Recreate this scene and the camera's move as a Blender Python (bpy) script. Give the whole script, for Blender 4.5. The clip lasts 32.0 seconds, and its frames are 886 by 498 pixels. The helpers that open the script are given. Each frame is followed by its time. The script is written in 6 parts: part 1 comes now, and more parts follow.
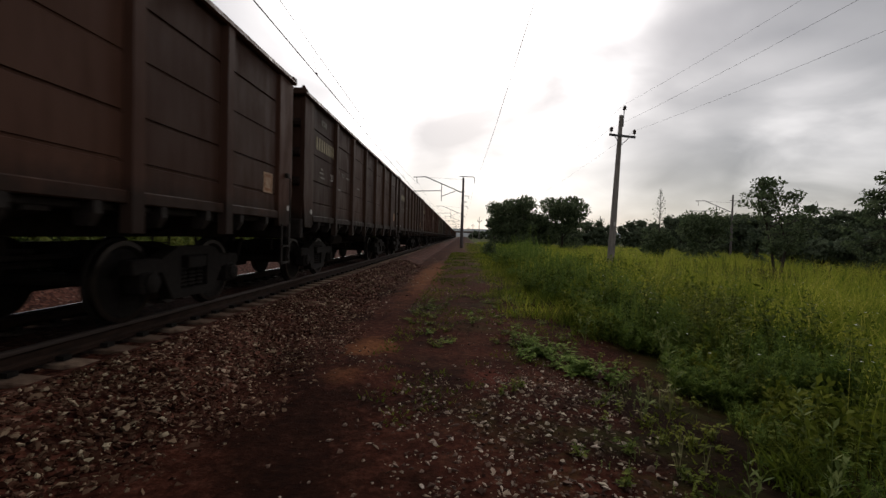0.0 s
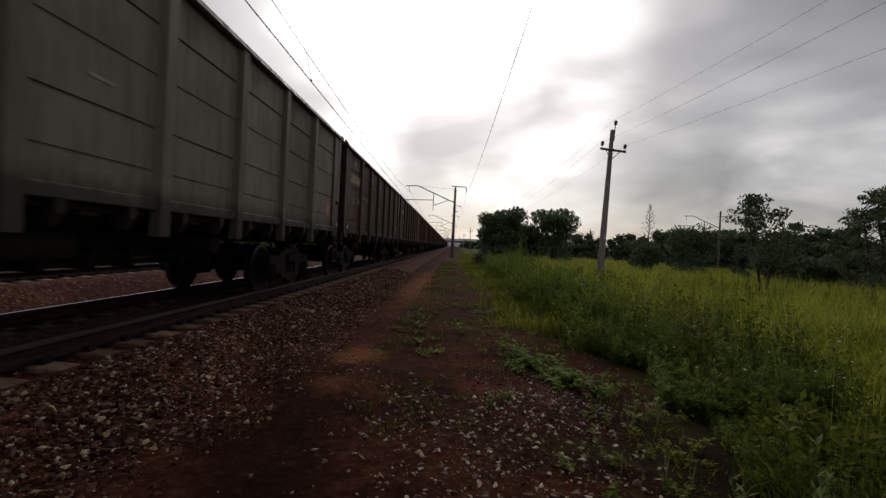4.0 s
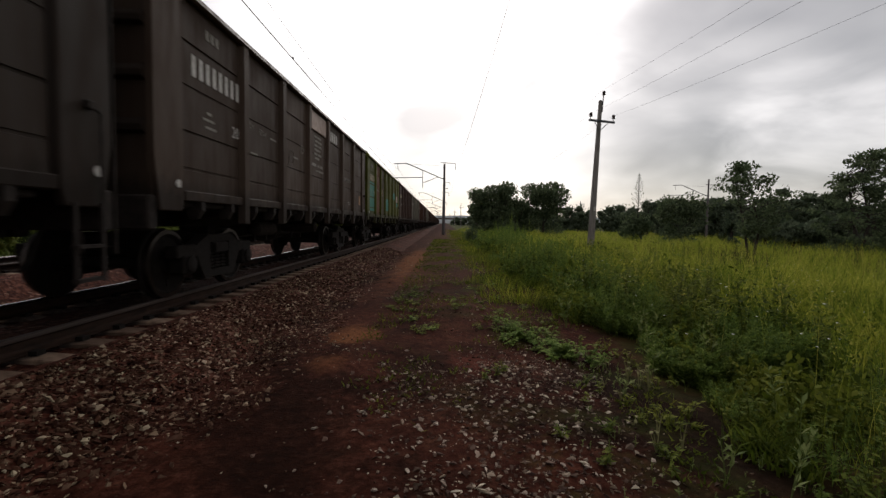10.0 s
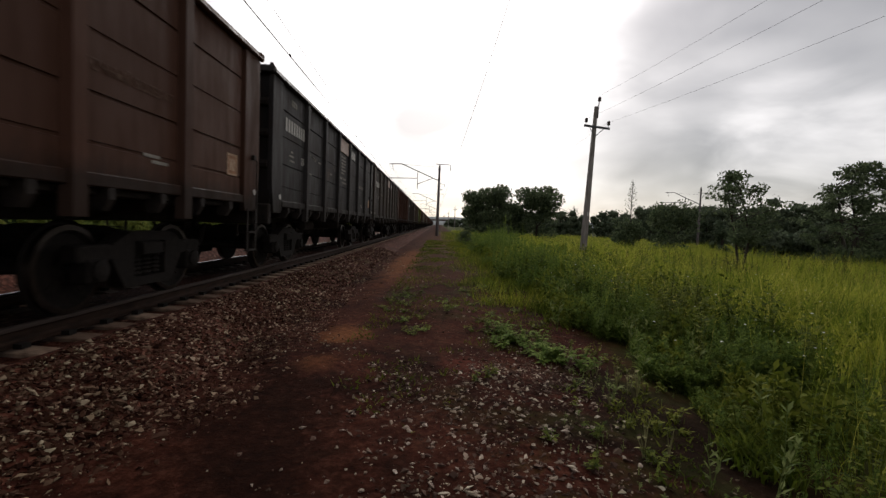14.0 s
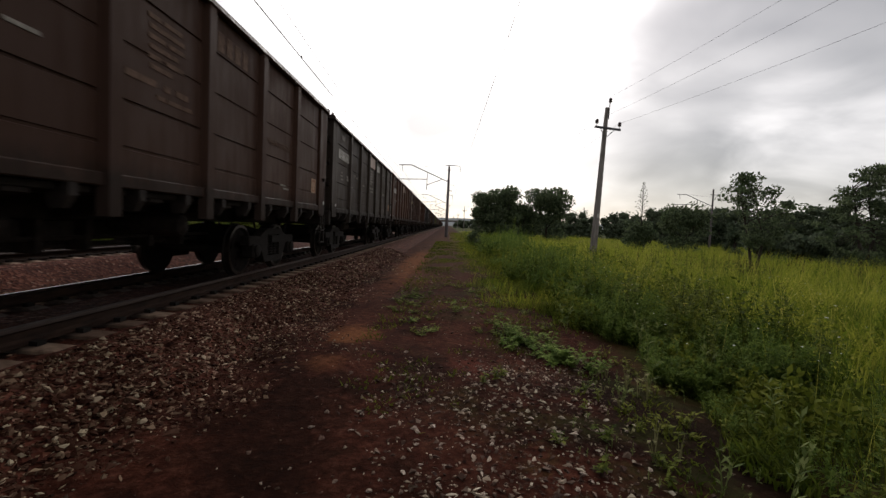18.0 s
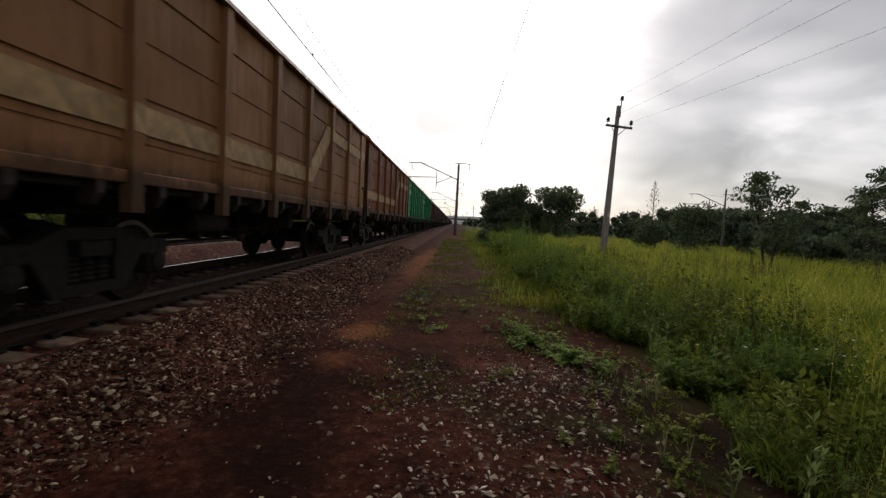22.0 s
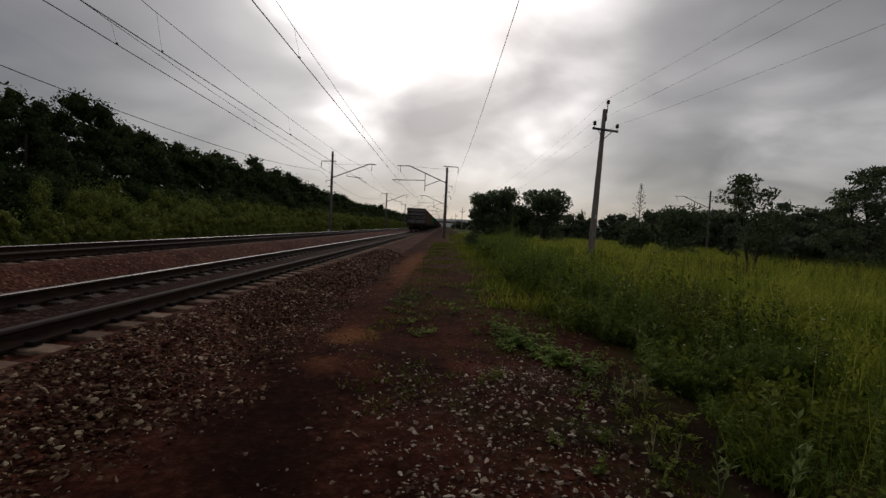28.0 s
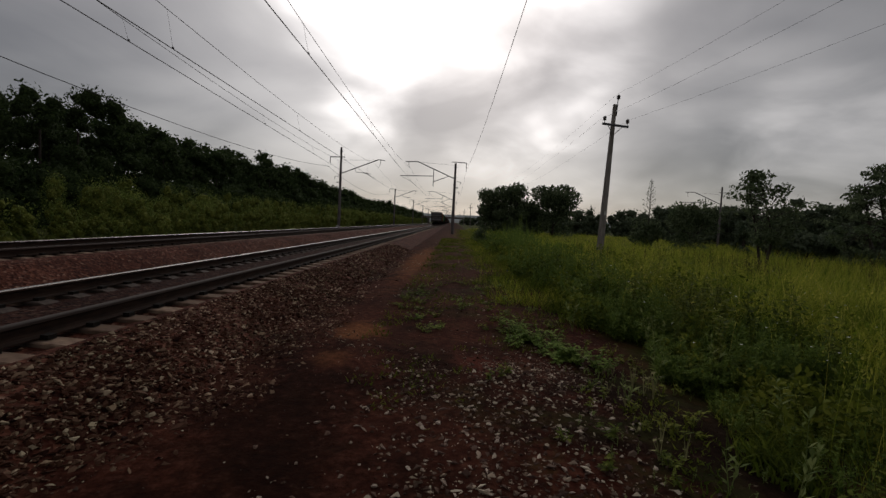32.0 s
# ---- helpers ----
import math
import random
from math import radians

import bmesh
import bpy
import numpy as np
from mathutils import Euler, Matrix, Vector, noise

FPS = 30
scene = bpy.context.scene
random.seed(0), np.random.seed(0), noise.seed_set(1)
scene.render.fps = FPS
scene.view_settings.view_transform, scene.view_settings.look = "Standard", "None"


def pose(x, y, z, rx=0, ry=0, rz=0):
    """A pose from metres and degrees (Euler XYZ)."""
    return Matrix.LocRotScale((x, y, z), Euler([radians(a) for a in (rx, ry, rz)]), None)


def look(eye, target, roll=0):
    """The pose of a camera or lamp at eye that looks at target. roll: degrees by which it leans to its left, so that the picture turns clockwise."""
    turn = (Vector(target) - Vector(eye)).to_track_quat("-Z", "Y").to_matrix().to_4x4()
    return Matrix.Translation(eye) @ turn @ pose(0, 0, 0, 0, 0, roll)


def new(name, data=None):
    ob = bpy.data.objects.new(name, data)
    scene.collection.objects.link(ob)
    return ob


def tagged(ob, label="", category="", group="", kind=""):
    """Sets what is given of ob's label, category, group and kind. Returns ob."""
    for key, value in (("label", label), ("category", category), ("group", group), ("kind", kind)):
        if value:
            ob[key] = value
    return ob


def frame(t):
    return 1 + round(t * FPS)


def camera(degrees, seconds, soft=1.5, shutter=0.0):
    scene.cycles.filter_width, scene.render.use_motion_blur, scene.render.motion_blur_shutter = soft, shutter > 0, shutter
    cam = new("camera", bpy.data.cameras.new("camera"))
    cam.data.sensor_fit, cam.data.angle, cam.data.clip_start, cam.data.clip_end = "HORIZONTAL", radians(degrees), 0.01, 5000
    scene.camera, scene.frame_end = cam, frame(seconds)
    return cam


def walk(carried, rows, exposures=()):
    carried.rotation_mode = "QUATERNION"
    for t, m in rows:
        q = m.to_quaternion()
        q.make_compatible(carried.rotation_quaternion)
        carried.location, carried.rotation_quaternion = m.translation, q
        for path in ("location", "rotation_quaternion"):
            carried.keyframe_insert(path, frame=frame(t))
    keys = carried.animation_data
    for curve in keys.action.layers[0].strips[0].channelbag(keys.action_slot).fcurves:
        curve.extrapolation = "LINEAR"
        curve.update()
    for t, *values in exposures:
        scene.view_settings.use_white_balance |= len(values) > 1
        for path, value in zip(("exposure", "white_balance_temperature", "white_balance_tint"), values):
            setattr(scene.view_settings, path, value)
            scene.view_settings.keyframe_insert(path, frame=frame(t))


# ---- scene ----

# camera: a phone held by hand beside the line, eye level 1.11 m above the rail heads
EYE = (0.0, 0.0, 1.11)
cam = camera(88.0, 32.0, 1.42, 0.14)
# seconds, yaw, pitch, roll in degrees
PATH = [
    (0.0, 2.62, -1.65, 1.62), (0.5, 2.41, -1.39, 1.92), (1.0, 2.65, -1.11, 2.63), (1.5, 2.35, -0.59, 3.09),
    (2.0, 2.42, -0.13, 2.20), (2.5, 2.31, -0.05, 2.90), (4.5, 1.13, -0.67, 3.07), (5.0, 0.62, -0.94, 3.71),
    (5.5, 0.16, -1.43, 3.90), (6.0, -0.63, -2.07, 4.05), (6.5, -0.87, -2.66, 3.65), (7.0, 0.05, -2.36, 3.00),
    (7.5, 0.38, -2.52, 3.08), (8.0, 0.44, -2.40, 2.72), (8.5, 0.53, -2.74, 3.02), (9.0, 0.12, -2.83, 2.70),
    (9.5, 0.16, -3.19, 1.17), (10.0, 0.35, -3.25, 0.93), (10.5, 0.34, -3.17, 2.12), (11.0, 0.22, -3.08, 1.60),
    (11.5, 0.87, -3.16, 1.96), (12.0, 1.26, -3.00, 1.73), (12.5, 0.94, -3.23, 1.80), (13.0, 0.18, -3.32, 2.27),
    (13.5, -0.32, -3.26, 2.48), (14.0, -0.50, -3.05, 2.34), (14.5, -0.68, -3.21, 2.55), (16.5, 0.79, -3.05, 2.41),
    (17.0, 0.87, -3.24, 2.25), (17.5, 1.13, -3.09, 2.45), (18.0, 0.64, -2.97, 2.60), (18.5, 0.52, -2.75, 3.44),
    (19.0, 0.54, -2.88, 3.72), (19.5, 0.42, -2.57, 3.02), (20.0, 0.83, -3.27, 3.96), (20.5, 0.79, -3.28, 3.42),
    (21.0, 1.16, -3.04, 3.05), (21.5, 1.53, -3.15, 3.32), (22.0, 1.74, -3.27, 3.02), (22.5, 1.46, -3.07, 2.00),
    (23.0, 1.69, -2.98, 1.89), (23.5, 1.80, -3.22, 2.11), (24.0, 2.39, -2.82, 2.11), (24.5, 1.64, -3.30, 2.75),
    (25.0, 0.99, -3.34, 2.48), (25.5, 0.55, -3.49, 3.11), (27.5, -0.26, -2.89, 3.81), (28.0, 0.38, -2.82, 2.73),
    (28.5, 0.70, -2.99, 2.56), (29.0, 0.98, -3.49, 2.87), (29.5, 0.98, -3.28, 3.41), (30.0, 1.15, -3.34, 3.12),
    (30.5, 1.10, -3.74, 3.48), (31.0, 1.28, -3.64, 2.96), (31.5, 1.09, -3.57, 2.89), (32.0, 1.38, -3.38, 2.85),
]

EXPOSURES = [(0.0, 0.42), (2.5, 0.1), (5.0, 0.15), (7.0, 0.22), (9.0, 0.5), (13.0, 0.62), (19.0, 0.68), (23.0, 0.62), (24.0, 0.08), (25.5, -0.25), (32.0, -0.35)]
walk(cam, [(t, pose(*EYE, 90 + p, 0, y) @ pose(0, 0, 0, 0, 0, r)) for t, y, p, r in PATH], EXPOSURES)

# ---- light: low cloud, the sun behind it ahead of the camera ----
SUN_AZ, SUN_EL = 1.5, 28.0          # degrees right of the line, above the horizon
SUN_DIR = Vector((math.sin(radians(SUN_AZ)) * math.cos(radians(SUN_EL)),
                  math.cos(radians(SUN_AZ)) * math.cos(radians(SUN_EL)), math.sin(radians(SUN_EL))))


def make_world():
    w = bpy.data.worlds.new("overcast_sky")
    scene.world = w
    w.use_nodes = True
    nt = w.node_tree
    nt.nodes.clear()
    n, l = nt.nodes.new, nt.links.new

    def math_node(op, a, b=None, clamp=False):
        m = n("ShaderNodeMath")
        m.operation, m.use_clamp = op, clamp
        for i, v in enumerate((a, b)):
            if v is None:
                continue
            if isinstance(v, (int, float)):
                m.inputs[i].default_value = v
            else:
                l(v, m.inputs[i])
        return m.outputs[0]

    tc = n("ShaderNodeTexCoord")
    sep = n("ShaderNodeSeparateXYZ")
    l(tc.outputs["Generated"], sep.inputs[0])
    up = math_node("MAXIMUM", sep.outputs[2], 0.0)
    den = math_node("ADD", up, 0.30)
    comb = n("ShaderNodeCombineXYZ")
    l(math_node("DIVIDE", sep.outputs[0], den), comb.inputs[0])
    l(math_node("DIVIDE", sep.outputs[1], den), comb.inputs[1])

    def cloud(scale, detail, rough, seed, warp):
        t = n("ShaderNodeTexNoise")
        t.noise_dimensions = "4D"
        t.inputs["Scale"].default_value = scale
        t.inputs["Detail"].default_value = detail
        t.inputs["Roughness"].default_value = rough
        t.inputs["W"].default_value = seed
        t.inputs["Distortion"].default_value = warp
        l(comb.outputs[0], t.inputs["Vector"])
        return t.outputs["Fac"]

    big = cloud(0.95, 3.0, 0.5, 3.4, 0.4)
    fine = cloud(2.3, 5.0, 0.5, 1.9, 0.4)
    body = math_node("ADD", math_node("MULTIPLY", big, 0.74), math_node("MULTIPLY", fine, 0.26))
    ramp = n("ShaderNodeMapRange")
    ramp.inputs["From Min"].default_value, ramp.inputs["From Max"].default_value = 0.38, 0.60
    l(body, ramp.inputs["Value"])
    dot = n("ShaderNodeVectorMath")
    dot.operation = "DOT_PRODUCT"
    l(tc.outputs["Generated"], dot.inputs[0])
    dot.inputs[1].default_value = SUN_DIR
    near = math_node("MAXIMUM", dot.outputs["Value"], 0.0)
    rag = math_node("ADD", dot.outputs["Value"], math_node("MULTIPLY", math_node("SUBTRACT", body, 0.5), 0.24))
    core = n("ShaderNodeMapRange")
    core.interpolation_type = "SMOOTHSTEP"
    core.inputs["From Min"].default_value, core.inputs["From Max"].default_value = 0.925, 1.0
    l(rag, core.inputs["Value"])
    glow_tight = math_node("MULTIPLY", core.outputs[0], 0.9)
    glow_wide = math_node("POWER", near, 9.0)
    grey = n("ShaderNodeMix")
    grey.data_type = "RGBA"
    l(ramp.outputs[0], grey.inputs["Factor"])
    grey.inputs["A"].default_value = (0.225, 0.213, 0.216, 1)
    grey.inputs["B"].default_value = (0.482, 0.457, 0.447, 1)
    lit = math_node("ADD", math_node("ADD", 0.80, math_node("MULTIPLY", glow_wide, 1.75)),
                    math_node("MULTIPLY", glow_tight, math_node("ADD", 1.5, math_node("MULTIPLY", ramp.outputs[0], 2.6))))
    low = math_node("MULTIPLY", math_node("POWER", math_node("SUBTRACT", 1.0, up), 11.0), math_node("POWER", near, 3.0))
    heavy = n("ShaderNodeVectorMath")
    heavy.operation = "DOT_PRODUCT"
    l(tc.outputs["Generated"], heavy.inputs[0])
    heavy.inputs[1].default_value = Vector((0.60, 0.77, 0.18)).normalized()
    veil = n("ShaderNodeMapRange")
    veil.interpolation_type = "SMOOTHSTEP"
    veil.inputs["From Min"].default_value, veil.inputs["From Max"].default_value = 0.885, 1.02
    veil.inputs["To Min"].default_value, veil.inputs["To Max"].default_value = 1.0, 0.53
    l(math_node("ADD", heavy.outputs["Value"], math_node("MULTIPLY", math_node("SUBTRACT", 0.5, body), 0.22)), veil.inputs["Value"])
    lit = math_node("MULTIPLY", lit, veil.outputs[0])
    lit = math_node("ADD", lit, math_node("MULTIPLY", low, 0.04))
    rift = n("ShaderNodeVectorMath")
    rift.operation = "DOT_PRODUCT"
    l(tc.outputs["Generated"], rift.inputs[0])
    rift.inputs[1].default_value = Vector((0.61, 0.79, 0.11)).normalized()
    thinner = n("ShaderNodeMapRange")
    thinner.interpolation_type = "SMOOTHSTEP"
    thinner.inputs["From Min"].default_value, thinner.inputs["From Max"].default_value = 0.984, 1.004
    thinner.inputs["To Max"].default_value = 0.62
    l(math_node("ADD", rift.outputs["Value"], math_node("MULTIPLY", math_node("SUBTRACT", fine, 0.5), 0.035)), thinner.inputs["Value"])
    lit = math_node("ADD", lit, thinner.outputs[0])
    clouds = n("ShaderNodeMix")
    clouds.data_type, clouds.blend_type = "RGBA", "MULTIPLY"
    clouds.inputs["Factor"].default_value = 1.0
    l(grey.outputs["Result"], clouds.inputs["A"])
    l(lit, clouds.inputs["B"])
    sky = n("ShaderNodeTexSky")
    sky.sky_type, sky.sun_disc = "NISHITA", False
    sky.sun_elevation, sky.sun_rotation = radians(SUN_EL), radians(SUN_AZ)
    thin = n("ShaderNodeMix")
    thin.data_type, thin.blend_type = "RGBA", "ADD"
    thin.inputs["Factor"].default_value = 0.012
    l(clouds.outputs["Result"], thin.inputs["A"])
    l(sky.outputs[0], thin.inputs["B"])
    bg = n("ShaderNodeBackground")
    bg.inputs["Strength"].default_value = 1.0
    l(thin.outputs["Result"], bg.inputs["Color"])
    out = n("ShaderNodeOutputWorld")
    l(bg.outputs[0], out.inputs["Surface"])


make_world()
sun = new("sun", bpy.data.lights.new("sun", "SUN"))
sun.data.energy, sun.data.angle, sun.data.color = 0.4, radians(25), (1.0, 0.96, 0.9)
sun.matrix_world = look(SUN_DIR * 100, (0, 0, 0))


# ---- materials ----
def material(name, build, rough=0.8, metal=0.0, spec=0.5):
    m = bpy.data.materials.new(name)
    m.use_nodes = True
    nt = m.node_tree
    b = nt.nodes["Principled BSDF"]
    b.inputs["Roughness"].default_value, b.inputs["Metallic"].default_value = rough, metal
    b.inputs["Specular IOR Level"].default_value = spec
    build(nt, b)
    return m


def noise_tex(nt, scale, detail=4.0, rough=0.55, coord="Object", stretch=None):
    tc = nt.nodes.new("ShaderNodeTexCoord")
    t = nt.nodes.new("ShaderNodeTexNoise")
    t.inputs["Scale"].default_value, t.inputs["Detail"].default_value, t.inputs["Roughness"].default_value = scale, detail, rough
    if coord == "World":
        g = nt.nodes.new("ShaderNodeNewGeometry")
        src = g.outputs["Position"]
    else:
        src = tc.outputs[coord]
    if stretch:
        mp = nt.nodes.new("ShaderNodeMapping")
        mp.inputs["Scale"].default_value = stretch
        nt.links.new(src, mp.inputs["Vector"])
        src = mp.outputs[0]
    nt.links.new(src, t.inputs["Vector"])
    return t.outputs["Fac"]


def ramp(nt, fac, stops):
    r = nt.nodes.new("ShaderNodeValToRGB")
    e = r.color_ramp.elements
    while len(e) < len(stops):
        e.new(0.5)
    for i, (p, c) in enumerate(stops):
        e[i].position, e[i].color = p, (*c, 1)
    nt.links.new(fac, r.inputs[0])
    return r.outputs[0]


def mix(nt, fac, a, b, blend="MIX"):
    m = nt.nodes.new("ShaderNodeMix")
    m.data_type, m.blend_type = "RGBA", blend
    for key, v in (("Factor", fac), ("A", a), ("B", b)):
        if isinstance(v, (int, float)):
            m.inputs[key].default_value = v
        elif isinstance(v, tuple):
            m.inputs[key].default_value = (*v, 1)
        else:
            nt.links.new(v, m.inputs[key])
    return m.outputs["Result"]


def bump(nt, b, height, strength, dist):
    bp = nt.nodes.new("ShaderNodeBump")
    bp.inputs["Strength"].default_value, bp.inputs["Distance"].default_value = strength, dist
    nt.links.new(height, bp.inputs["Height"])
    nt.links.new(bp.outputs[0], b.inputs["Normal"])


def two_tone(name, dark, light, scale, rough=0.8, metal=0.0, relief=0.3, dist=0.01, coord="Object", stretch=None, spec=0.4):
    """A surface with grain and broad stains."""
    def build(nt, b):
        f1 = noise_tex(nt, scale, 6, 0.6, coord, stretch)
        f2 = noise_tex(nt, scale * 0.13, 3, 0.5, coord)
        c = ramp(nt, f1, [(0.3, dark), (0.72, light)])
        c = mix(nt, ramp(nt, f2, [(0.35, (0.55, 0.55, 0.55)), (0.65, (1, 1, 1))]), mix(nt, 1.0, c, (0.6, 0.58, 0.56), "MULTIPLY"), c)
        nt.links.new(c, b.inputs["Base Color"])
        bump(nt, b, f1, relief, dist)
    return material(name, build, rough, metal, spec)


def island_tone(name, colours, rough=0.75, stain=0.0, spec=0.3, translucent=0.0):
    """Colour that differs from blade to blade, leaf to leaf or stone to stone."""
    def build(nt, b):
        g = nt.nodes.new("ShaderNodeNewGeometry")
        n = len(colours) - 1
        c = ramp(nt, g.outputs["Random Per Island"], [(i / n, k) for i, k in enumerate(colours)])
        f = noise_tex(nt, 0.55, 4, 0.6, "World")
        c = mix(nt, ramp(nt, f, [(0.35, (0, 0, 0)), (0.65, (1, 1, 1))]), mix(nt, 1.0, c, (1 - stain, 1 - stain * 0.8, 1 - stain), "MULTIPLY"), c)
        nt.links.new(c, b.inputs["Base Color"])
        if translucent:
            tr = nt.nodes.new("ShaderNodeBsdfTranslucent")
            nt.links.new(c, tr.inputs["Color"])
            ms = nt.nodes.new("ShaderNodeMixShader")
            ms.inputs[0].default_value = translucent
            nt.links.new(b.outputs[0], ms.inputs[1])
            nt.links.new(tr.outputs[0], ms.inputs[2])
            nt.links.new(ms.outputs[0], nt.nodes["Material Output"].inputs["Surface"])
    return material(name, build, rough, 0.0, spec)


def wagon_paint():
    """Weathered wagon paint; the colour is the object's own."""
    def build(nt, b):
        oi = nt.nodes.new("ShaderNodeObjectInfo")
        streak = noise_tex(nt, 1.5, 5, 0.55, "Object", (3.5, 3.5, 0.8))
        blot = noise_tex(nt, 1.3, 5, 0.6, "World")
        grain = noise_tex(nt, 26.0, 4, 0.6)
        base = oi.outputs["Color"]
        rnd = nt.nodes.new("ShaderNodeMapRange")
        rnd.inputs["To Min"].default_value, rnd.inputs["To Max"].default_value = 0.72, 1.22
        nt.links.new(oi.outputs["Random"], rnd.inputs["Value"])
        sc = nt.nodes.new("ShaderNodeVectorMath")
        sc.operation = "SCALE"
        nt.links.new(base, sc.inputs[0])
        nt.links.new(rnd.outputs[0], sc.inputs["Scale"])
        c = mix(nt, ramp(nt, streak, [(0.45, (0, 0, 0)), (0.78, (0.5, 0.5, 0.5))]), sc.outputs[0], (0.030, 0.0155, 0.0105))
        c = mix(nt, ramp(nt, grain, [(0.62, (0, 0, 0)), (0.72, (0.5, 0.5, 0.5))]), c, (0.035, 0.028, 0.023))
        tc = nt.nodes.new("ShaderNodeTexCoord")
        sp = nt.nodes.new("ShaderNodeSeparateXYZ")
        nt.links.new(tc.outputs["Object"], sp.inputs[0])
        splash = nt.nodes.new("ShaderNodeMapRange")
        splash.inputs["From Min"].default_value, splash.inputs["From Max"].default_value = 1.95, 1.1
        nt.links.new(sp.outputs[2], splash.inputs["Value"])
        dirt = nt.nodes.new("ShaderNodeMath")
        dirt.operation = "MULTIPLY_ADD"
        nt.links.new(noise_tex(nt, 5.0, 5, 0.65, "Object", (1, 1, 0.5)), dirt.inputs[0])
        dirt.inputs[1].default_value = 0.7
        nt.links.new(splash.outputs[0], dirt.inputs[2])
        c = mix(nt, ramp(nt, dirt.outputs[0], [(0.72, (0, 0, 0)), (1.0, (0.75, 0.75, 0.75))]), c, (0.014, 0.0105, 0.0085))
        nt.links.new(c, b.inputs["Base Color"])
        rr = ramp(nt, streak, [(0.3, (0.42, 0.42, 0.42)), (0.7, (0.75, 0.75, 0.75))])
        nt.links.new(rr, b.inputs["Roughness"])
        bump(nt, b, grain, 0.25, 0.004)
    return material("wagon_paint", build, 0.6, 0.0, 0.05)


PAINT = wagon_paint()
IRON = two_tone("grimy_cast_iron", (0.006, 0.005, 0.0042), (0.019, 0.015, 0.0125), 14, 0.8, 0.0, spec=0.12)
DARK_STEEL = two_tone("dark_underframe_steel", (0.012, 0.0095, 0.008), (0.036, 0.028, 0.024), 8, 0.85, 0.0, spec=0.15)
RAIL_SIDE = two_tone("rusty_rail_side", (0.012, 0.007, 0.005), (0.04, 0.022, 0.015), 18, 0.8, 0.0, spec=0.1, stretch=(1, 0.2, 1))
RAIL_TOP = two_tone("polished_rail_head", (0.24, 0.22, 0.20), (0.42, 0.39, 0.36), 6, 0.24, 1.0, 0.05, 0.001, stretch=(1, 0.05, 1))
CONCRETE = two_tone("weathered_concrete", (0.085, 0.055, 0.040), (0.24, 0.165, 0.118), 9, 0.9)


def sleeper_concrete():
    """Pale concrete, near black between the rails."""
    def build(nt, b):
        f1 = noise_tex(nt, 9, 6, 0.6)
        c = ramp(nt, f1, [(0.3, (0.14, 0.09, 0.062)), (0.72, (0.36, 0.25, 0.175))])
        oi = nt.nodes.new("ShaderNodeObjectInfo")
        c = mix(nt, ramp(nt, oi.outputs["Random"], [(0.0, (0.75, 0.75, 0.75)), (1.0, (0, 0, 0))]), c, (0.07, 0.038, 0.024))
        tc = nt.nodes.new("ShaderNodeTexCoord")
        sp = nt.nodes.new("ShaderNodeSeparateXYZ")
        nt.links.new(tc.outputs["Object"], sp.inputs[0])
        ab = nt.nodes.new("ShaderNodeMath")
        ab.operation = "ABSOLUTE"
        nt.links.new(sp.outputs[0], ab.inputs[0])
        mr = nt.nodes.new("ShaderNodeMapRange")
        mr.inputs["From Min"].default_value, mr.inputs["From Max"].default_value = 1.0, 0.8
        nt.links.new(ab.outputs[0], mr.inputs["Value"])
        c = mix(nt, mr.outputs[0], c, ramp(nt, f1, [(0.3, (0.03, 0.022, 0.018)), (0.72, (0.095, 0.072, 0.06))]))
        nt.links.new(c, b.inputs["Base Color"])
        bump(nt, b, f1, 0.3, 0.01)
    return material("dark_middle_concrete", build, 0.9, 0.0, 0.2)


SLEEPER_CONCRETE = sleeper_concrete()
RAIL_DULL = two_tone("dull_rail_head", (0.026, 0.015, 0.011), (0.055, 0.034, 0.025), 6, 0.75, 0.0, 0.05, 0.001, stretch=(1, 0.05, 1))
POLE_CONCRETE = two_tone("grey_pole_concrete", (0.13, 0.115, 0.105), (0.30, 0.27, 0.25), 7, 0.9, stretch=(1, 1, 0.15))
MAST_CONCRETE = two_tone("dark_mast_concrete", (0.06, 0.05, 0.05), (0.15, 0.13, 0.125), 7, 0.9, stretch=(1, 1, 0.15))
STEEL = two_tone("dull_galvanised_steel", (0.05, 0.05, 0.055), (0.13, 0.13, 0.14), 20, 0.6, 0.6)
WIRE = two_tone("dark_copper_wire", (0.03, 0.028, 0.03), (0.06, 0.055, 0.055), 20, 0.6, 0.5)
PORCELAIN = two_tone("brown_glazed_porcelain", (0.02, 0.012, 0.010), (0.05, 0.03, 0.025), 30, 0.25)
WHITE_PAINT = two_tone("aged_white_lettering", (0.33, 0.31, 0.28), (0.62, 0.60, 0.56), 22, 0.7)
YELLOW_PAINT = two_tone("faded_yellow_band", (0.15, 0.088, 0.030), (0.33, 0.21, 0.080), 5, 0.7)
ORANGE_PAINT = two_tone("faded_orange_sticker", (0.16, 0.065, 0.025), (0.34, 0.16, 0.07), 9, 0.7)
CREAM_PAINT = two_tone("cream_number_paint", (0.25, 0.21, 0.135), (0.47, 0.41, 0.28), 22, 0.7, spec=0.15)
PLACARD_PAINT = two_tone("pale_placard", (0.25, 0.15, 0.09), (0.45, 0.31, 0.21), 12, 0.7, spec=0.15)
WHEEL_RIM = two_tone("rubbed_wheel_rim", (0.026, 0.020, 0.017), (0.07, 0.056, 0.049), 12, 0.4, 0.9)
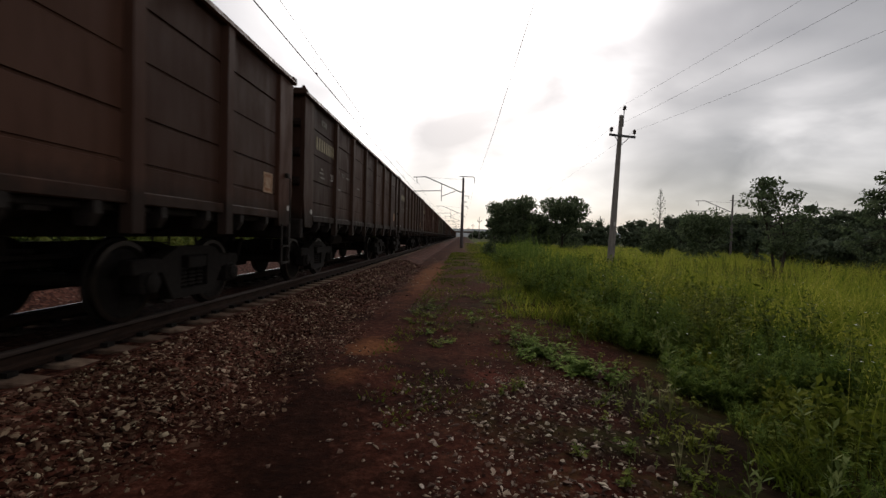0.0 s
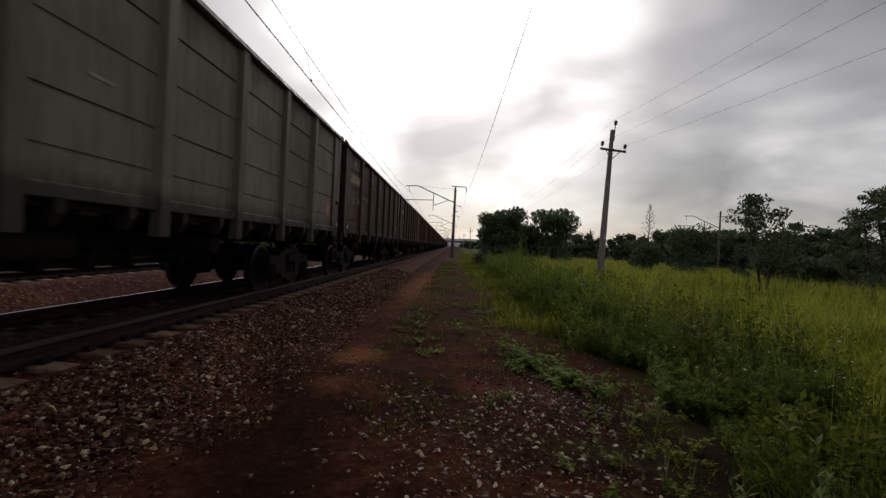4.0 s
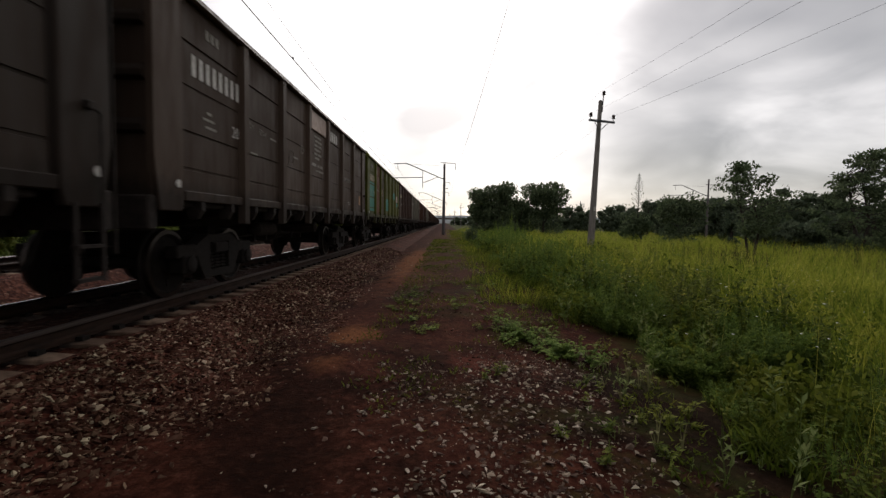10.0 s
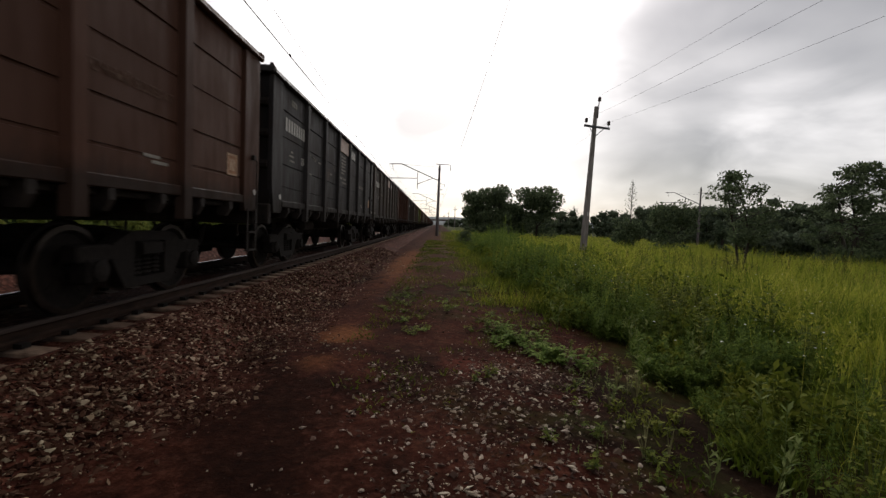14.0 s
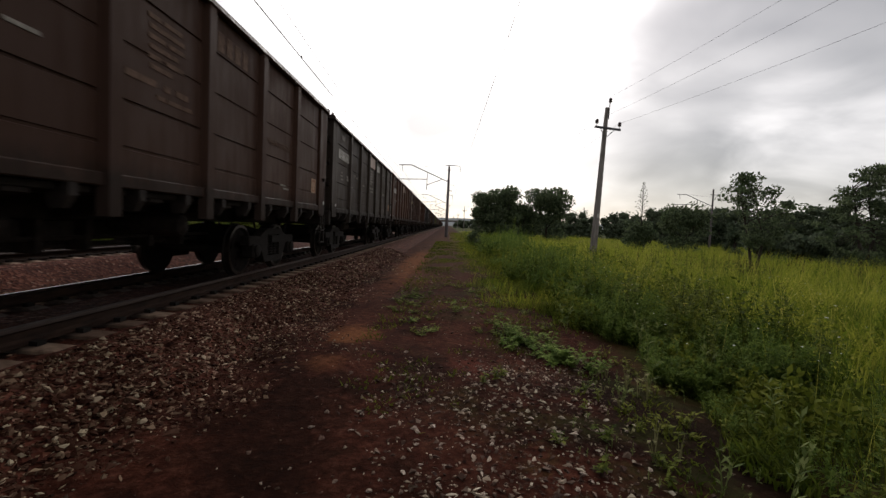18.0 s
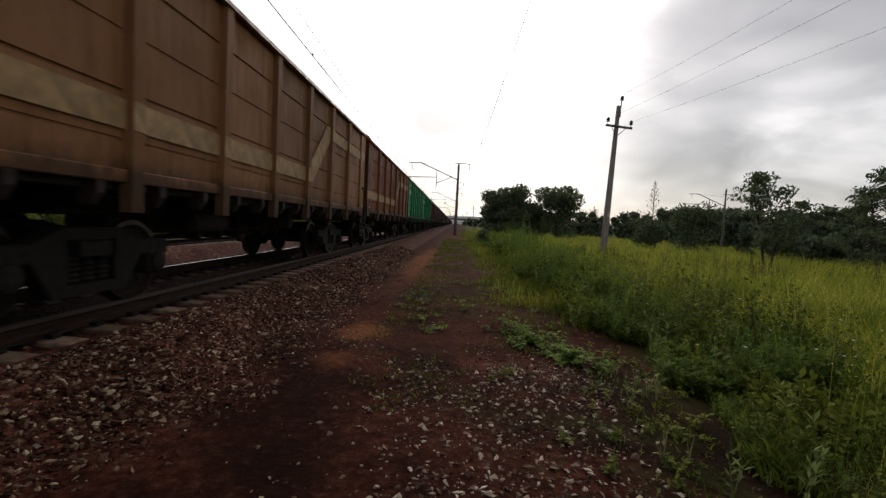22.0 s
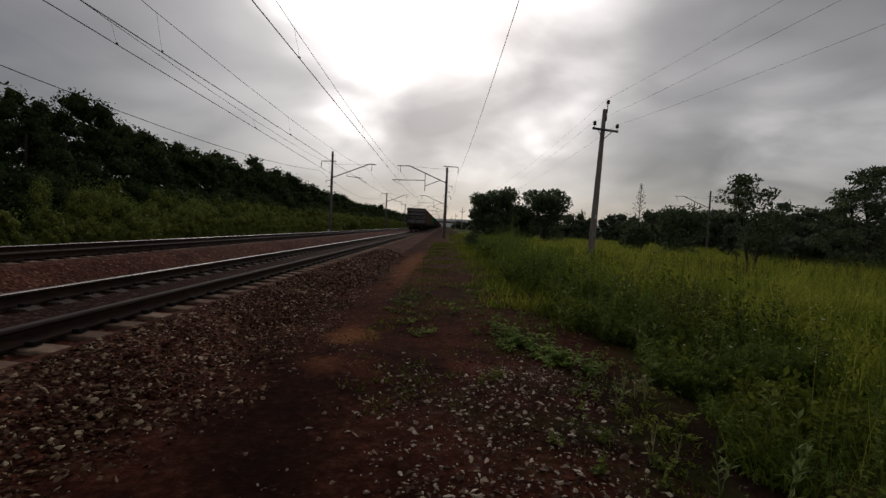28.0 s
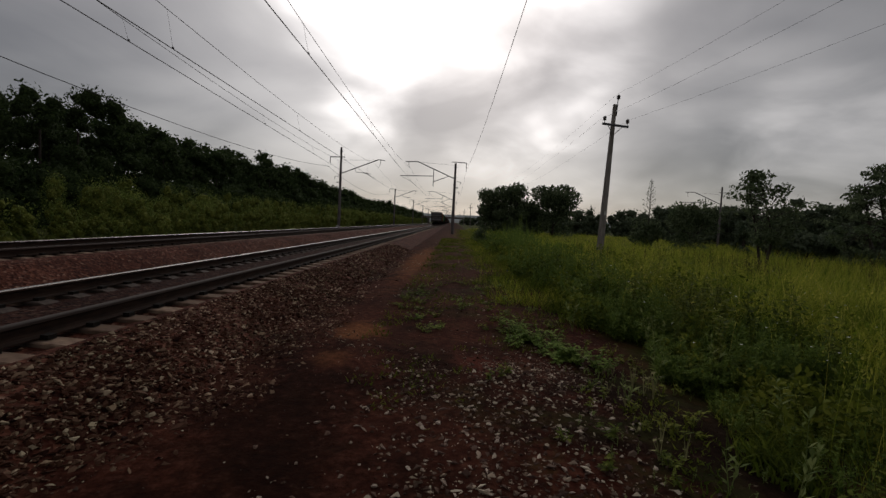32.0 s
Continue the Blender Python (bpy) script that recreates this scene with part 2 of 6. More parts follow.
TEAL_PAINT = two_tone("teal_repair_paint", (0.016, 0.125, 0.092), (0.038, 0.25, 0.18), 4, 0.6, spec=0.2)
RED_PAINT = two_tone("red_sprayed_paint", (0.085, 0.022, 0.019), (0.15, 0.03, 0.026), 5, 0.7)
PALE_PAINT = two_tone("pale_pinkish_panel", (0.34, 0.25, 0.21), (0.52, 0.41, 0.36), 6, 0.7)
BARK = two_tone("dark_bark", (0.02, 0.016, 0.012), (0.07, 0.055, 0.042), 10, 0.95, stretch=(1, 1, 0.3))
# lighter and greyer than real leaves, the haze before the trees included
LEAF_DARK = island_tone("dark_oak_leaves", [(0.062, 0.084, 0.046), (0.108, 0.137, 0.072), (0.165, 0.198, 0.105)], 0.8, 0.35, 0.12, translucent=0.3)
LEAF_FOREST = island_tone("forest_leaves", [(0.026, 0.043, 0.016), (0.050, 0.074, 0.026), (0.078, 0.108, 0.036)], 0.8, 0.4, 0.12, translucent=0.2)
# greyed and lifted greens: distance haze is put into the leaf colour
LEAF_COPSE = island_tone("copse_leaves", [(0.070, 0.091, 0.062), (0.116, 0.143, 0.093), (0.165, 0.193, 0.124)], 0.8, 0.4, 0.12, translucent=0.3)
LEAF_BUSH = island_tone("bush_leaves", [(0.075, 0.108, 0.028), (0.17, 0.21, 0.048), (0.29, 0.31, 0.075)], 0.8, 0.5, 0.1, translucent=0.25)
# darker twins of the leaf greens, with the crowns' inner shade in the colour
SHADED_FOREST = two_tone("shade_toned_leaf_mass", (0.016, 0.026, 0.010), (0.06, 0.085, 0.030), 3.5, 0.95, 0.0, 1.0, 0.5, spec=0.05)
SHADED_COPSE = two_tone("shade_toned_copse_mass", (0.036, 0.047, 0.031), (0.115, 0.140, 0.082), 3.0, 0.95, 0.0, 1.0, 0.5, spec=0.05)
SHADED_BUSH = two_tone("shade_toned_bush_mass", (0.04, 0.055, 0.012), (0.20, 0.215, 0.042), 5.0, 0.95, 0.0, 1.0, 0.3, spec=0.05)
GRASS = island_tone("meadow_grass", [(0.0605, 0.0919, 0.00967), (0.176, 0.218, 0.0206), (0.339, 0.357, 0.0363), (0.459, 0.423, 0.0786)], 0.7, 0.72, 0.12, translucent=0.45)
LEAFY = island_tone("broad_weed_leaves", [(0.070, 0.115, 0.020), (0.15, 0.22, 0.042), (0.32, 0.40, 0.10)], 0.85, 0.3, 0.08, translucent=0.25)
SHOOT = island_tone("dark_shoot_leaves", [(0.0625, 0.103, 0.0225), (0.131, 0.188, 0.035), (0.225, 0.281, 0.0562)], 0.8, 0.35, 0.1, translucent=0.4)
BRUSH = island_tone("brownish_brush", [(0.05, 0.05, 0.018), (0.095, 0.095, 0.026), (0.16, 0.145, 0.04)], 0.85, 0.4, 0.08, translucent=0.25)
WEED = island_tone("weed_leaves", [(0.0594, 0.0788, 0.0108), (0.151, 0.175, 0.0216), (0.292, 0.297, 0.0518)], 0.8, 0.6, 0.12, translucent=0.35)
LONG_LEAF = island_tone("long_pale_leaves", [(0.10, 0.14, 0.035), (0.19, 0.235, 0.07), (0.28, 0.31, 0.11)], 0.75, 0.2, 0.15, translucent=0.3)
DRY = island_tone("dry_stems", [(0.15, 0.145, 0.06), (0.32, 0.29, 0.14)], 0.85, 0.2, 0.1)
# paler, yellower twin of the other grass: sun from behind put into its colour
MEADOW = island_tone("sunlit_meadow_grass", [(0.167, 0.216, 0.027), (0.356, 0.389, 0.0464), (0.518, 0.491, 0.0702), (0.626, 0.529, 0.13)], 0.75, 0.72, 0.1, translucent=0.45)
FLOWER = island_tone("white_petals", [(0.6, 0.62, 0.55), (0.8, 0.8, 0.75)], 0.6, translucent=0.3)
STONE = island_tone("crushed_stone", [(0.0169, 0.0056, 0.0037), (0.0338, 0.0116, 0.0074), (0.0493, 0.0176, 0.0109), (0.0634, 0.0239, 0.0148), (0.0739, 0.0296, 0.019), (0.088, 0.0373, 0.0246), (0.1024, 0.0472, 0.0324), (0.12, 0.0598, 0.0422), (0.189, 0.1098, 0.0756), (0.324, 0.2115, 0.1485), (0.54, 0.414, 0.306)], 0.88, 0.4, 0.05)

STONE_PALE = island_tone("pale_gravel", [(0.028, 0.012, 0.009), (0.055, 0.029, 0.022), (0.085, 0.049, 0.038), (0.115, 0.070, 0.054), (0.20, 0.138, 0.105), (0.38, 0.29, 0.22), (0.66, 0.55, 0.44)], 0.85, 0.35, 0.08)


def loose_stone():
    def build(nt, b):
        oi = nt.nodes.new("ShaderNodeObjectInfo")
        c = ramp(nt, oi.outputs["Random"], [(0.0, (0.10, 0.055, 0.04)), (0.45, (0.22, 0.155, 0.118)), (1.0, (0.68, 0.57, 0.46))])
        c = mix(nt, ramp(nt, noise_tex(nt, 3.0, 5, 0.6), [(0.35, (0.6, 0.6, 0.6)), (0.6, (0, 0, 0))]), c, (0.06, 0.03, 0.022))
        nt.links.new(c, b.inputs["Base Color"])
    return material("loose_stone", build, 0.85, 0.0, 0.1)


STONE_LOOSE = loose_stone()
RUSTY_STENCIL = two_tone("rust_stained_stencil", (0.065, 0.038, 0.027), (0.16, 0.10, 0.072), 14, 0.8, spec=0.1)
STENCIL = two_tone("worn_stencil_paint", (0.13, 0.118, 0.10), (0.34, 0.32, 0.285), 18, 0.8, spec=0.1)
FADED = two_tone("faded_stencil", (0.05, 0.04, 0.033), (0.12, 0.095, 0.08), 14, 0.8, spec=0.1)


def ballast_material():
    def build(nt, b):
        tc = nt.nodes.new("ShaderNodeNewGeometry")
        v = nt.nodes.new("ShaderNodeTexVoronoi")
        v.inputs["Scale"].default_value = 19.0
        nt.links.new(tc.outputs["Position"], v.inputs["Vector"])
        hs = nt.nodes.new("ShaderNodeSeparateColor")
        nt.links.new(v.outputs["Color"], hs.inputs[0])
        c = ramp(nt, hs.outputs[0], [(0.0, (0.032, 0.0095, 0.006)), (0.6, (0.088, 0.029, 0.0175)), (0.93, (0.15, 0.061, 0.039)), (1.0, (0.26, 0.17, 0.125))])
        sx = nt.nodes.new("ShaderNodeSeparateXYZ")
        nt.links.new(tc.outputs["Position"], sx.inputs[0])
        for middle in (-4.68, -10.2):
            off = nt.nodes.new("ShaderNodeMath")
            off.operation = "COMPARE"
            nt.links.new(sx.outputs[0], off.inputs[0])
            off.inputs[1].default_value, off.inputs[2].default_value = middle - 0.15, 0.95
            c = mix(nt, off.outputs[0], c, mix(nt, 1.0, c, (0.42, 0.42, 0.42), "MULTIPLY"))
        f = noise_tex(nt, 0.7, 4, 0.6, "World")
        c = mix(nt, ramp(nt, f, [(0.35, (0, 0, 0)), (0.65, (1, 1, 1))]), mix(nt, 1.0, c, (0.6, 0.5, 0.46), "MULTIPLY"), c)
        nt.links.new(c, b.inputs["Base Color"])
        bump(nt, b, v.outputs["Distance"], 0.9, 0.03)
    return material("ballast_gravel", build, 0.95, 0.0, 0.08)


BALLAST = ballast_material()


def ground_material():
    """Dark soil with cinders beside the line, a rusty trodden path, green-brown earth under the meadow."""
    def build(nt, b):
        g = nt.nodes.new("ShaderNodeNewGeometry")
        sx = nt.nodes.new("ShaderNodeSeparateXYZ")
        nt.links.new(g.outputs["Position"], sx.inputs[0])
        fine = noise_tex(nt, 14.0, 8, 0.7, "World")
        mid = noise_tex(nt, 1.6, 5, 0.6, "World")
        wide = noise_tex(nt, 0.4, 3, 0.5, "World")
        soil = ramp(nt, fine, [(0.28, (0.014, 0.0044, 0.0028)), (0.5, (0.045, 0.0138, 0.0084)), (0.70, (0.10, 0.039, 0.025)), (0.78, (0.21, 0.115, 0.082))])
        rust = ramp(nt, fine, [(0.3, (0.075, 0.027, 0.011)), (0.75, (0.26, 0.105, 0.045))])
        wob = nt.nodes.new("ShaderNodeMath")
        wob.operation = "MULTIPLY_ADD"
        nt.links.new(wide, wob.inputs[0])
        wob.inputs[1].default_value = 1.2
        nt.links.new(sx.outputs[0], wob.inputs[2])
        ragged = noise_tex(nt, 3.2, 6, 0.7, "World")

        def patch(c, x, y, rx, ry, colour, most):
            """A ragged patch of other soil."""
            mp = nt.nodes.new("ShaderNodeMapping")
            mp.inputs["Location"].default_value = (-x / rx, -y / ry, 0)
            mp.inputs["Scale"].default_value = (1 / rx, 1 / ry, 0)
            nt.links.new(g.outputs["Position"], mp.inputs["Vector"])
            ln = nt.nodes.new("ShaderNodeVectorMath")
            ln.operation = "LENGTH"
            nt.links.new(mp.outputs[0], ln.inputs[0])
            ad = nt.nodes.new("ShaderNodeMath")
            ad.operation = "MULTIPLY_ADD"
            nt.links.new(ragged, ad.inputs[0])
            ad.inputs[1].default_value = 2.4
            nt.links.new(ln.outputs["Value"], ad.inputs[2])
            mr = nt.nodes.new("ShaderNodeMapRange")
            mr.interpolation_type = "SMOOTHSTEP"
            mr.inputs["From Min"].default_value, mr.inputs["From Max"].default_value = 2.5, 1.5
            mr.inputs["To Max"].default_value = most
            nt.links.new(ad.outputs[0], mr.inputs["Value"])
            return mix(nt, mr.outputs[0], c, colour)

        c = mix(nt, ramp(nt, noise_tex(nt, 1.1, 6, 0.65, "World"), [(0.40, (0, 0, 0)), (0.60, (1, 1, 1))]), mix(nt, 1.0, soil, (0.42, 0.40, 0.40), "MULTIPLY"), mix(nt, 1.0, soil, (1.25, 1.22, 1.2), "MULTIPLY"))
        c = patch(c, -0.2, 50.0, 1.9, 40.0, ramp(nt, fine, [(0.3, (0.035, 0.014, 0.008)), (0.75, (0.12, 0.055, 0.032))]), 0.8)
        c = patch(c, -1.25, 3.2, 0.75, 1.5, ramp(nt, fine, [(0.3, (0.006, 0.0022, 0.0016)), (0.62, (0.016, 0.006, 0.004)), (0.75, (0.07, 0.034, 0.024))]), 0.72)
        c = patch(c, 1.9, 3.5, 0.95, 1.9, ramp(nt, fine, [(0.3, (0.006, 0.0034, 0.0024)), (0.62, (0.019, 0.010, 0.0065)), (0.75, (0.075, 0.048, 0.034))]), 0.95)
        c = patch(c, -1.25, 6.2, 0.36, 0.60, rust, 0.95)
        c = patch(c, -1.22, 4.85, 0.2, 0.32, rust, 0.4)
        c = patch(c, -1.35, 19.0, 0.55, 8.0, rust, 0.9)
        c = patch(c, 0.3, 5.0, 0.26, 0.5, ramp(nt, fine, [(0.3, (0.05, 0.012, 0.008)), (0.75, (0.15, 0.045, 0.03))]), 0.8)
        turf = ramp(nt, mid, [(0.3, (0.026, 0.030, 0.009)), (0.7, (0.075, 0.085, 0.022))])
        m3 = nt.nodes.new("ShaderNodeMapRange")
        m3.interpolation_type = "SMOOTHSTEP"
        m3.inputs["From Min"].default_value, m3.inputs["From Max"].default_value = 2.4, 4.0
        nt.links.new(wob.outputs[0], m3.inputs["Value"])
        c = mix(nt, m3.outputs[0], c, turf)
        m5 = nt.nodes.new("ShaderNodeMapRange")
        m5.interpolation_type = "SMOOTHSTEP"
        m5.inputs["From Min"].default_value, m5.inputs["From Max"].default_value = -0.4, 0.6
        nt.links.new(sx.outputs[0], m5.inputs["Value"])
        gp = nt.nodes.new("ShaderNodeMath")
        gp.operation = "MULTIPLY"
        nt.links.new(m5.outputs[0], gp.inputs[0])
        nt.links.new(ramp(nt, noise_tex(nt, 0.9, 6, 0.7, "World"), [(0.5, (0, 0, 0)), (0.68, (0.6, 0.6, 0.6))]), gp.inputs[1])
        c = mix(nt, gp.outputs[0], c, turf)
        m4 = nt.nodes.new("ShaderNodeMapRange")
        m4.interpolation_type = "SMOOTHSTEP"
        m4.inputs["From Min"].default_value, m4.inputs["From Max"].default_value = -13.5, -15.0
        nt.links.new(sx.outputs[0], m4.inputs["Value"])
        c = mix(nt, m4.outputs[0], c, turf)
        nt.links.new(c, b.inputs["Base Color"])
        bump(nt, b, fine, 0.8, 0.03)
    return material("soil_and_turf", build, 1.0, 0.0, 0.03)


SOIL = ground_material()


# ---- mesh helpers ----
def box(bm, x0, x1, y0, y1, z0, z1, bevel=0.0):
    r = bmesh.ops.create_cube(bm, size=1.0)
    for v in r["verts"]:
        v.co = Vector(((x0 + x1) / 2 + v.co.x * (x1 - x0), (y0 + y1) / 2 + v.co.y * (y1 - y0), (z0 + z1) / 2 + v.co.z * (z1 - z0)))
    if bevel:
        edges = list({e for v in r["verts"] for e in v.link_edges})
        bmesh.ops.bevel(bm, geom=edges, offset=bevel, segments=1, affect="EDGES", profile=0.5)


def tube(bm, a, b, r0, r1=None, seg=8):
    a, b = Vector(a), Vector(b)
    r1 = r0 if r1 is None else r1
    q = (b - a).to_track_quat("Z", "Y")
    rings = []
    for c, r in ((a, r0), (b, r1)):
        rings.append([bm.verts.new(c + q @ Vector((r * math.cos(2 * math.pi * i / seg), r * math.sin(2 * math.pi * i / seg), 0))) for i in range(seg)])
    for i in range(seg):
        bm.faces.new((rings[0][i], rings[0][(i + 1) % seg], rings[1][(i + 1) % seg], rings[1][i]))
    bm.faces.new(list(reversed(rings[0])))
    bm.faces.new(rings[1])


def lathe(bm, profile, axis="Z", seg=20, centre=(0, 0, 0)):
    """profile: (radius, along) pairs, turned round an axis."""
    c = Vector(centre)
    rings = []
    for r, h in profile:
        ring = []
        for i in range(seg):
            a = 2 * math.pi * i / seg
            u, v = r * math.cos(a), r * math.sin(a)
            ring.append(bm.verts.new(c + (Vector((u, v, h)) if axis == "Z" else Vector((h, u, v)))))
        rings.append(ring)
    for p, q in zip(rings, rings[1:]):
        for i in range(seg):
            bm.faces.new((p[i], p[(i + 1) % seg], q[(i + 1) % seg], q[i]))
    bm.faces.new(list(reversed(rings[0])))
    bm.faces.new(rings[-1])


def extrude_outline(bm, pts, lo, hi, plane="YZ"):
    """A closed outline given thickness. plane YZ: along x; XZ: along y."""
    def at(p, d):
        return Vector((d, p[0], p[1])) if plane == "YZ" else Vector((p[0], d, p[1]))
    a = [bm.verts.new(at(p, lo)) for p in pts]
    b = [bm.verts.new(at(p, hi)) for p in pts]
    n = len(pts)
    for i in range(n):
        bm.faces.new((a[i], a[(i + 1) % n], b[(i + 1) % n], b[i]))
    bm.faces.new(list(reversed(a)))
    bm.faces.new(b)


def finish(bm, name):
    bmesh.ops.recalc_face_normals(bm, faces=bm.faces)
    me = bpy.data.meshes.new(name)
    bm.to_mesh(me)
    bm.free()
    return me


def place(name, me, mat, parent=None, m=None, label="", smooth=False):
    ob = new(name, me)
    if mat is not None and not me.materials:
        me.materials.append(mat)
    if smooth:
        me.polygons.foreach_set("use_smooth", [True] * len(me.polygons))
    if parent is not None:
        ob.parent = parent
    if m is not None:
        ob.matrix_basis = m
    if label:
        ob["label"] = label
    return ob


def part(name, bm, mat, parent, label="", m=None, smooth=False):
    return place(name, finish(bm, name), mat, parent, m, label, smooth)


def mesh_arrays(name, verts, faces, mat):
    """A mesh from vertex and face arrays (faces all of one size)."""
    me = bpy.data.meshes.new(name)
    verts, faces = np.asarray(verts, np.float32), np.asarray(faces, np.int32)
    k = faces.shape[1]
    me.vertices.add(len(verts))
    me.vertices.foreach_set("co", verts.ravel())
    me.loops.add(faces.size)
    me.loops.foreach_set("vertex_index", faces.ravel())
    me.polygons.add(len(faces))
    me.polygons.foreach_set("loop_start", np.arange(0, faces.size, k, dtype=np.int32))
    me.update(calc_edges=True)
    me.validate()
    me.materials.append(mat)
    return me


# ---- the lie of the land ----
T1, T2 = -4.68, -10.2               # track centre lines
RISE = 0.09                         # the far track lies a little higher


def bend(y):
    """The line swings very slightly to the left in the distance."""
    return -0.0095 * (np.sqrt((y - 15.0) ** 2 + 400.0) + (y - 15.0)) / 2


PROFILE_X = np.array([-3000, -120, -40, -16, -13.6, -12.6, -8.0, -7.4, -3.4, -1.9, -1.2, 0.9, 2.0, 5.0, 12, 60, 3000.0])
PROFILE_Z = np.array([-1.0, -1.0, -1.1, -1.1, -0.95, -0.55, -0.50, -0.50, -0.50, -0.47, -0.43, -0.42, -0.45, -0.72, -0.92, -0.95, -0.95])


def land(x, y):
    z = np.interp(x, PROFILE_X, PROFILE_Z)
    near = np.clip(1 - np.hypot(x, y) / 60, 0, 1)
    return z + near * (0.025 * np.sin(x * 2.1 + 1.3 * np.sin(y * 0.9)) + 0.02 * np.sin(y * 1.7 + x))


def graded(stops):
    out = [stops[0][0]]
    for (a, s), (b, _) in zip(stops, stops[1:]):
        out += list(np.linspace(a, b, max(1, int(round((b - a) / s))) + 1)[1:])
    return np.array(out)


def make_ground():
    xs = graded([(-3000, 600), (-200, 40), (-20, 2), (-14, 0.5), (-4, 0.12), (4, 0.5), (14, 4), (60, 60), (300, 600), (3000, 0)])
    ys = graded([(-300, 60), (-20, 3), (-2, 0.12), (10, 0.4), (30, 3), (120, 40), (600, 500), (4000, 0)])
    X, Y = np.meshgrid(xs, ys)
    Z = land(X, Y)
    n, w = len(ys), len(xs)
    idx = np.arange(n * w).reshape(n, w)
    f = np.stack([idx[:-1, :-1], idx[:-1, 1:], idx[1:, 1:], idx[1:, :-1]], -1).reshape(-1, 4)
    me = mesh_arrays("ground", np.stack([X, Y, Z], -1).reshape(-1, 3), f, SOIL)
    me.polygons.foreach_set("use_smooth", [True] * len(me.polygons))
    return tagged(new("ground", me), "dark cindery soil with a rusty trodden path and turf", "ground", kind="structure")


ground = make_ground()


def make_ballast(name, cx, z, left, right, foot):
    """A ballast bed: flat top under the sleepers, sloping shoulders."""
    ys = graded([(-40, 6), (-2, 0.25), (25, 1.0), (60, 10), (700, 0)])
    prof = [(cx - left - 0.75, foot), (cx - left, z + 0.01), (cx - 1.25, z + 0.05), (cx - 1.02, z), (cx - 0.62, z + 0.012), (cx - 0.45, z + 0.04), (cx + 0.45, z + 0.04), (cx + 0.62, z + 0.012), (cx + 1.02, z), (cx + 1.25, z + 0.05), (cx + right, z + 0.01), (cx + right + 0.95, foot)]
    v, f = [], []
    for y in ys:
        for i, (x, h) in enumerate(prof):
            wob = 0.05 * math.sin(y * 1.9 + i) + 0.04 * math.sin(y * 4.3 + 2 * i)
            v.append((x + bend(y) + (wob if i in (0, 1, len(prof) - 2, len(prof) - 1) else 0), y, h))
    k = len(prof)
    for j in range(len(ys) - 1):
        for i in range(k - 1):
            f.append((j * k + i, j * k + i + 1, (j + 1) * k + i + 1, (j + 1) * k + i))
    return tagged(new(name, mesh_arrays(name, v, f, BALLAST)), "reddish-brown crushed stone ballast bed under the rails", "ballast", kind="structure")


make_ballast("ballast_bed_near", T1, -0.245, 1.75, 1.75, -0.55)
make_ballast("ballast_bed_far", T2, -0.245 + RISE, 1.75, 1.7, -0.62)


def rail_outline(head):
    """Half the section of a heavy rail: the head alone, or web and foot."""
    if head:
        return [(-0.036, -0.040), (0.036, -0.040), (0.0375, -0.014), (0.030, -0.003), (0.012, 0.0), (-0.012, 0.0), (-0.030, -0.003), (-0.0375, -0.014)]
    return [(-0.075, -0.180), (0.075, -0.180), (0.075, -0.168), (0.020, -0.150), (0.010, -0.125), (0.010, -0.060), (0.036, -0.040), (-0.036, -0.040),
            (-0.010, -0.060), (-0.010, -0.125), (-0.020, -0.150), (-0.075, -0.168)]


def sleeper_mesh():
    bm = bmesh.new()
    pts = [(-1.35, -0.14), (1.35, -0.14), (1.35, 0.0), (0.62, 0.028), (0.45, -0.02), (-0.45, -0.02), (-0.62, 0.028), (-1.35, 0.0)]
    extrude_outline(bm, pts, -0.125, 0.125, "XZ")
    bmesh.ops.bevel(bm, geom=list(bm.edges), offset=0.012, segments=1, affect="EDGES")
    me = finish(bm, "sleeper")
    me.materials.append(SLEEPER_CONCRETE)
    return me


SLEEPER = sleeper_mesh()
SPACING = 0.543


def sweep(bm, pts):
    """A section carried along the bend of the line."""
    rings = [[bm.verts.new((px + bend(y), y, pz)) for px, pz in pts] for y in graded([(-40, 20), (0, 5), (60, 15), (180, 60), (900, 0)])]
    n = len(pts)
    for p, q in zip(rings, rings[1:]):
        for i in range(n):
            bm.faces.new((p[i], p[(i + 1) % n], q[(i + 1) % n], q[i]))
    bm.faces.new(list(reversed(rings[0])))
    bm.faces.new(rings[-1])


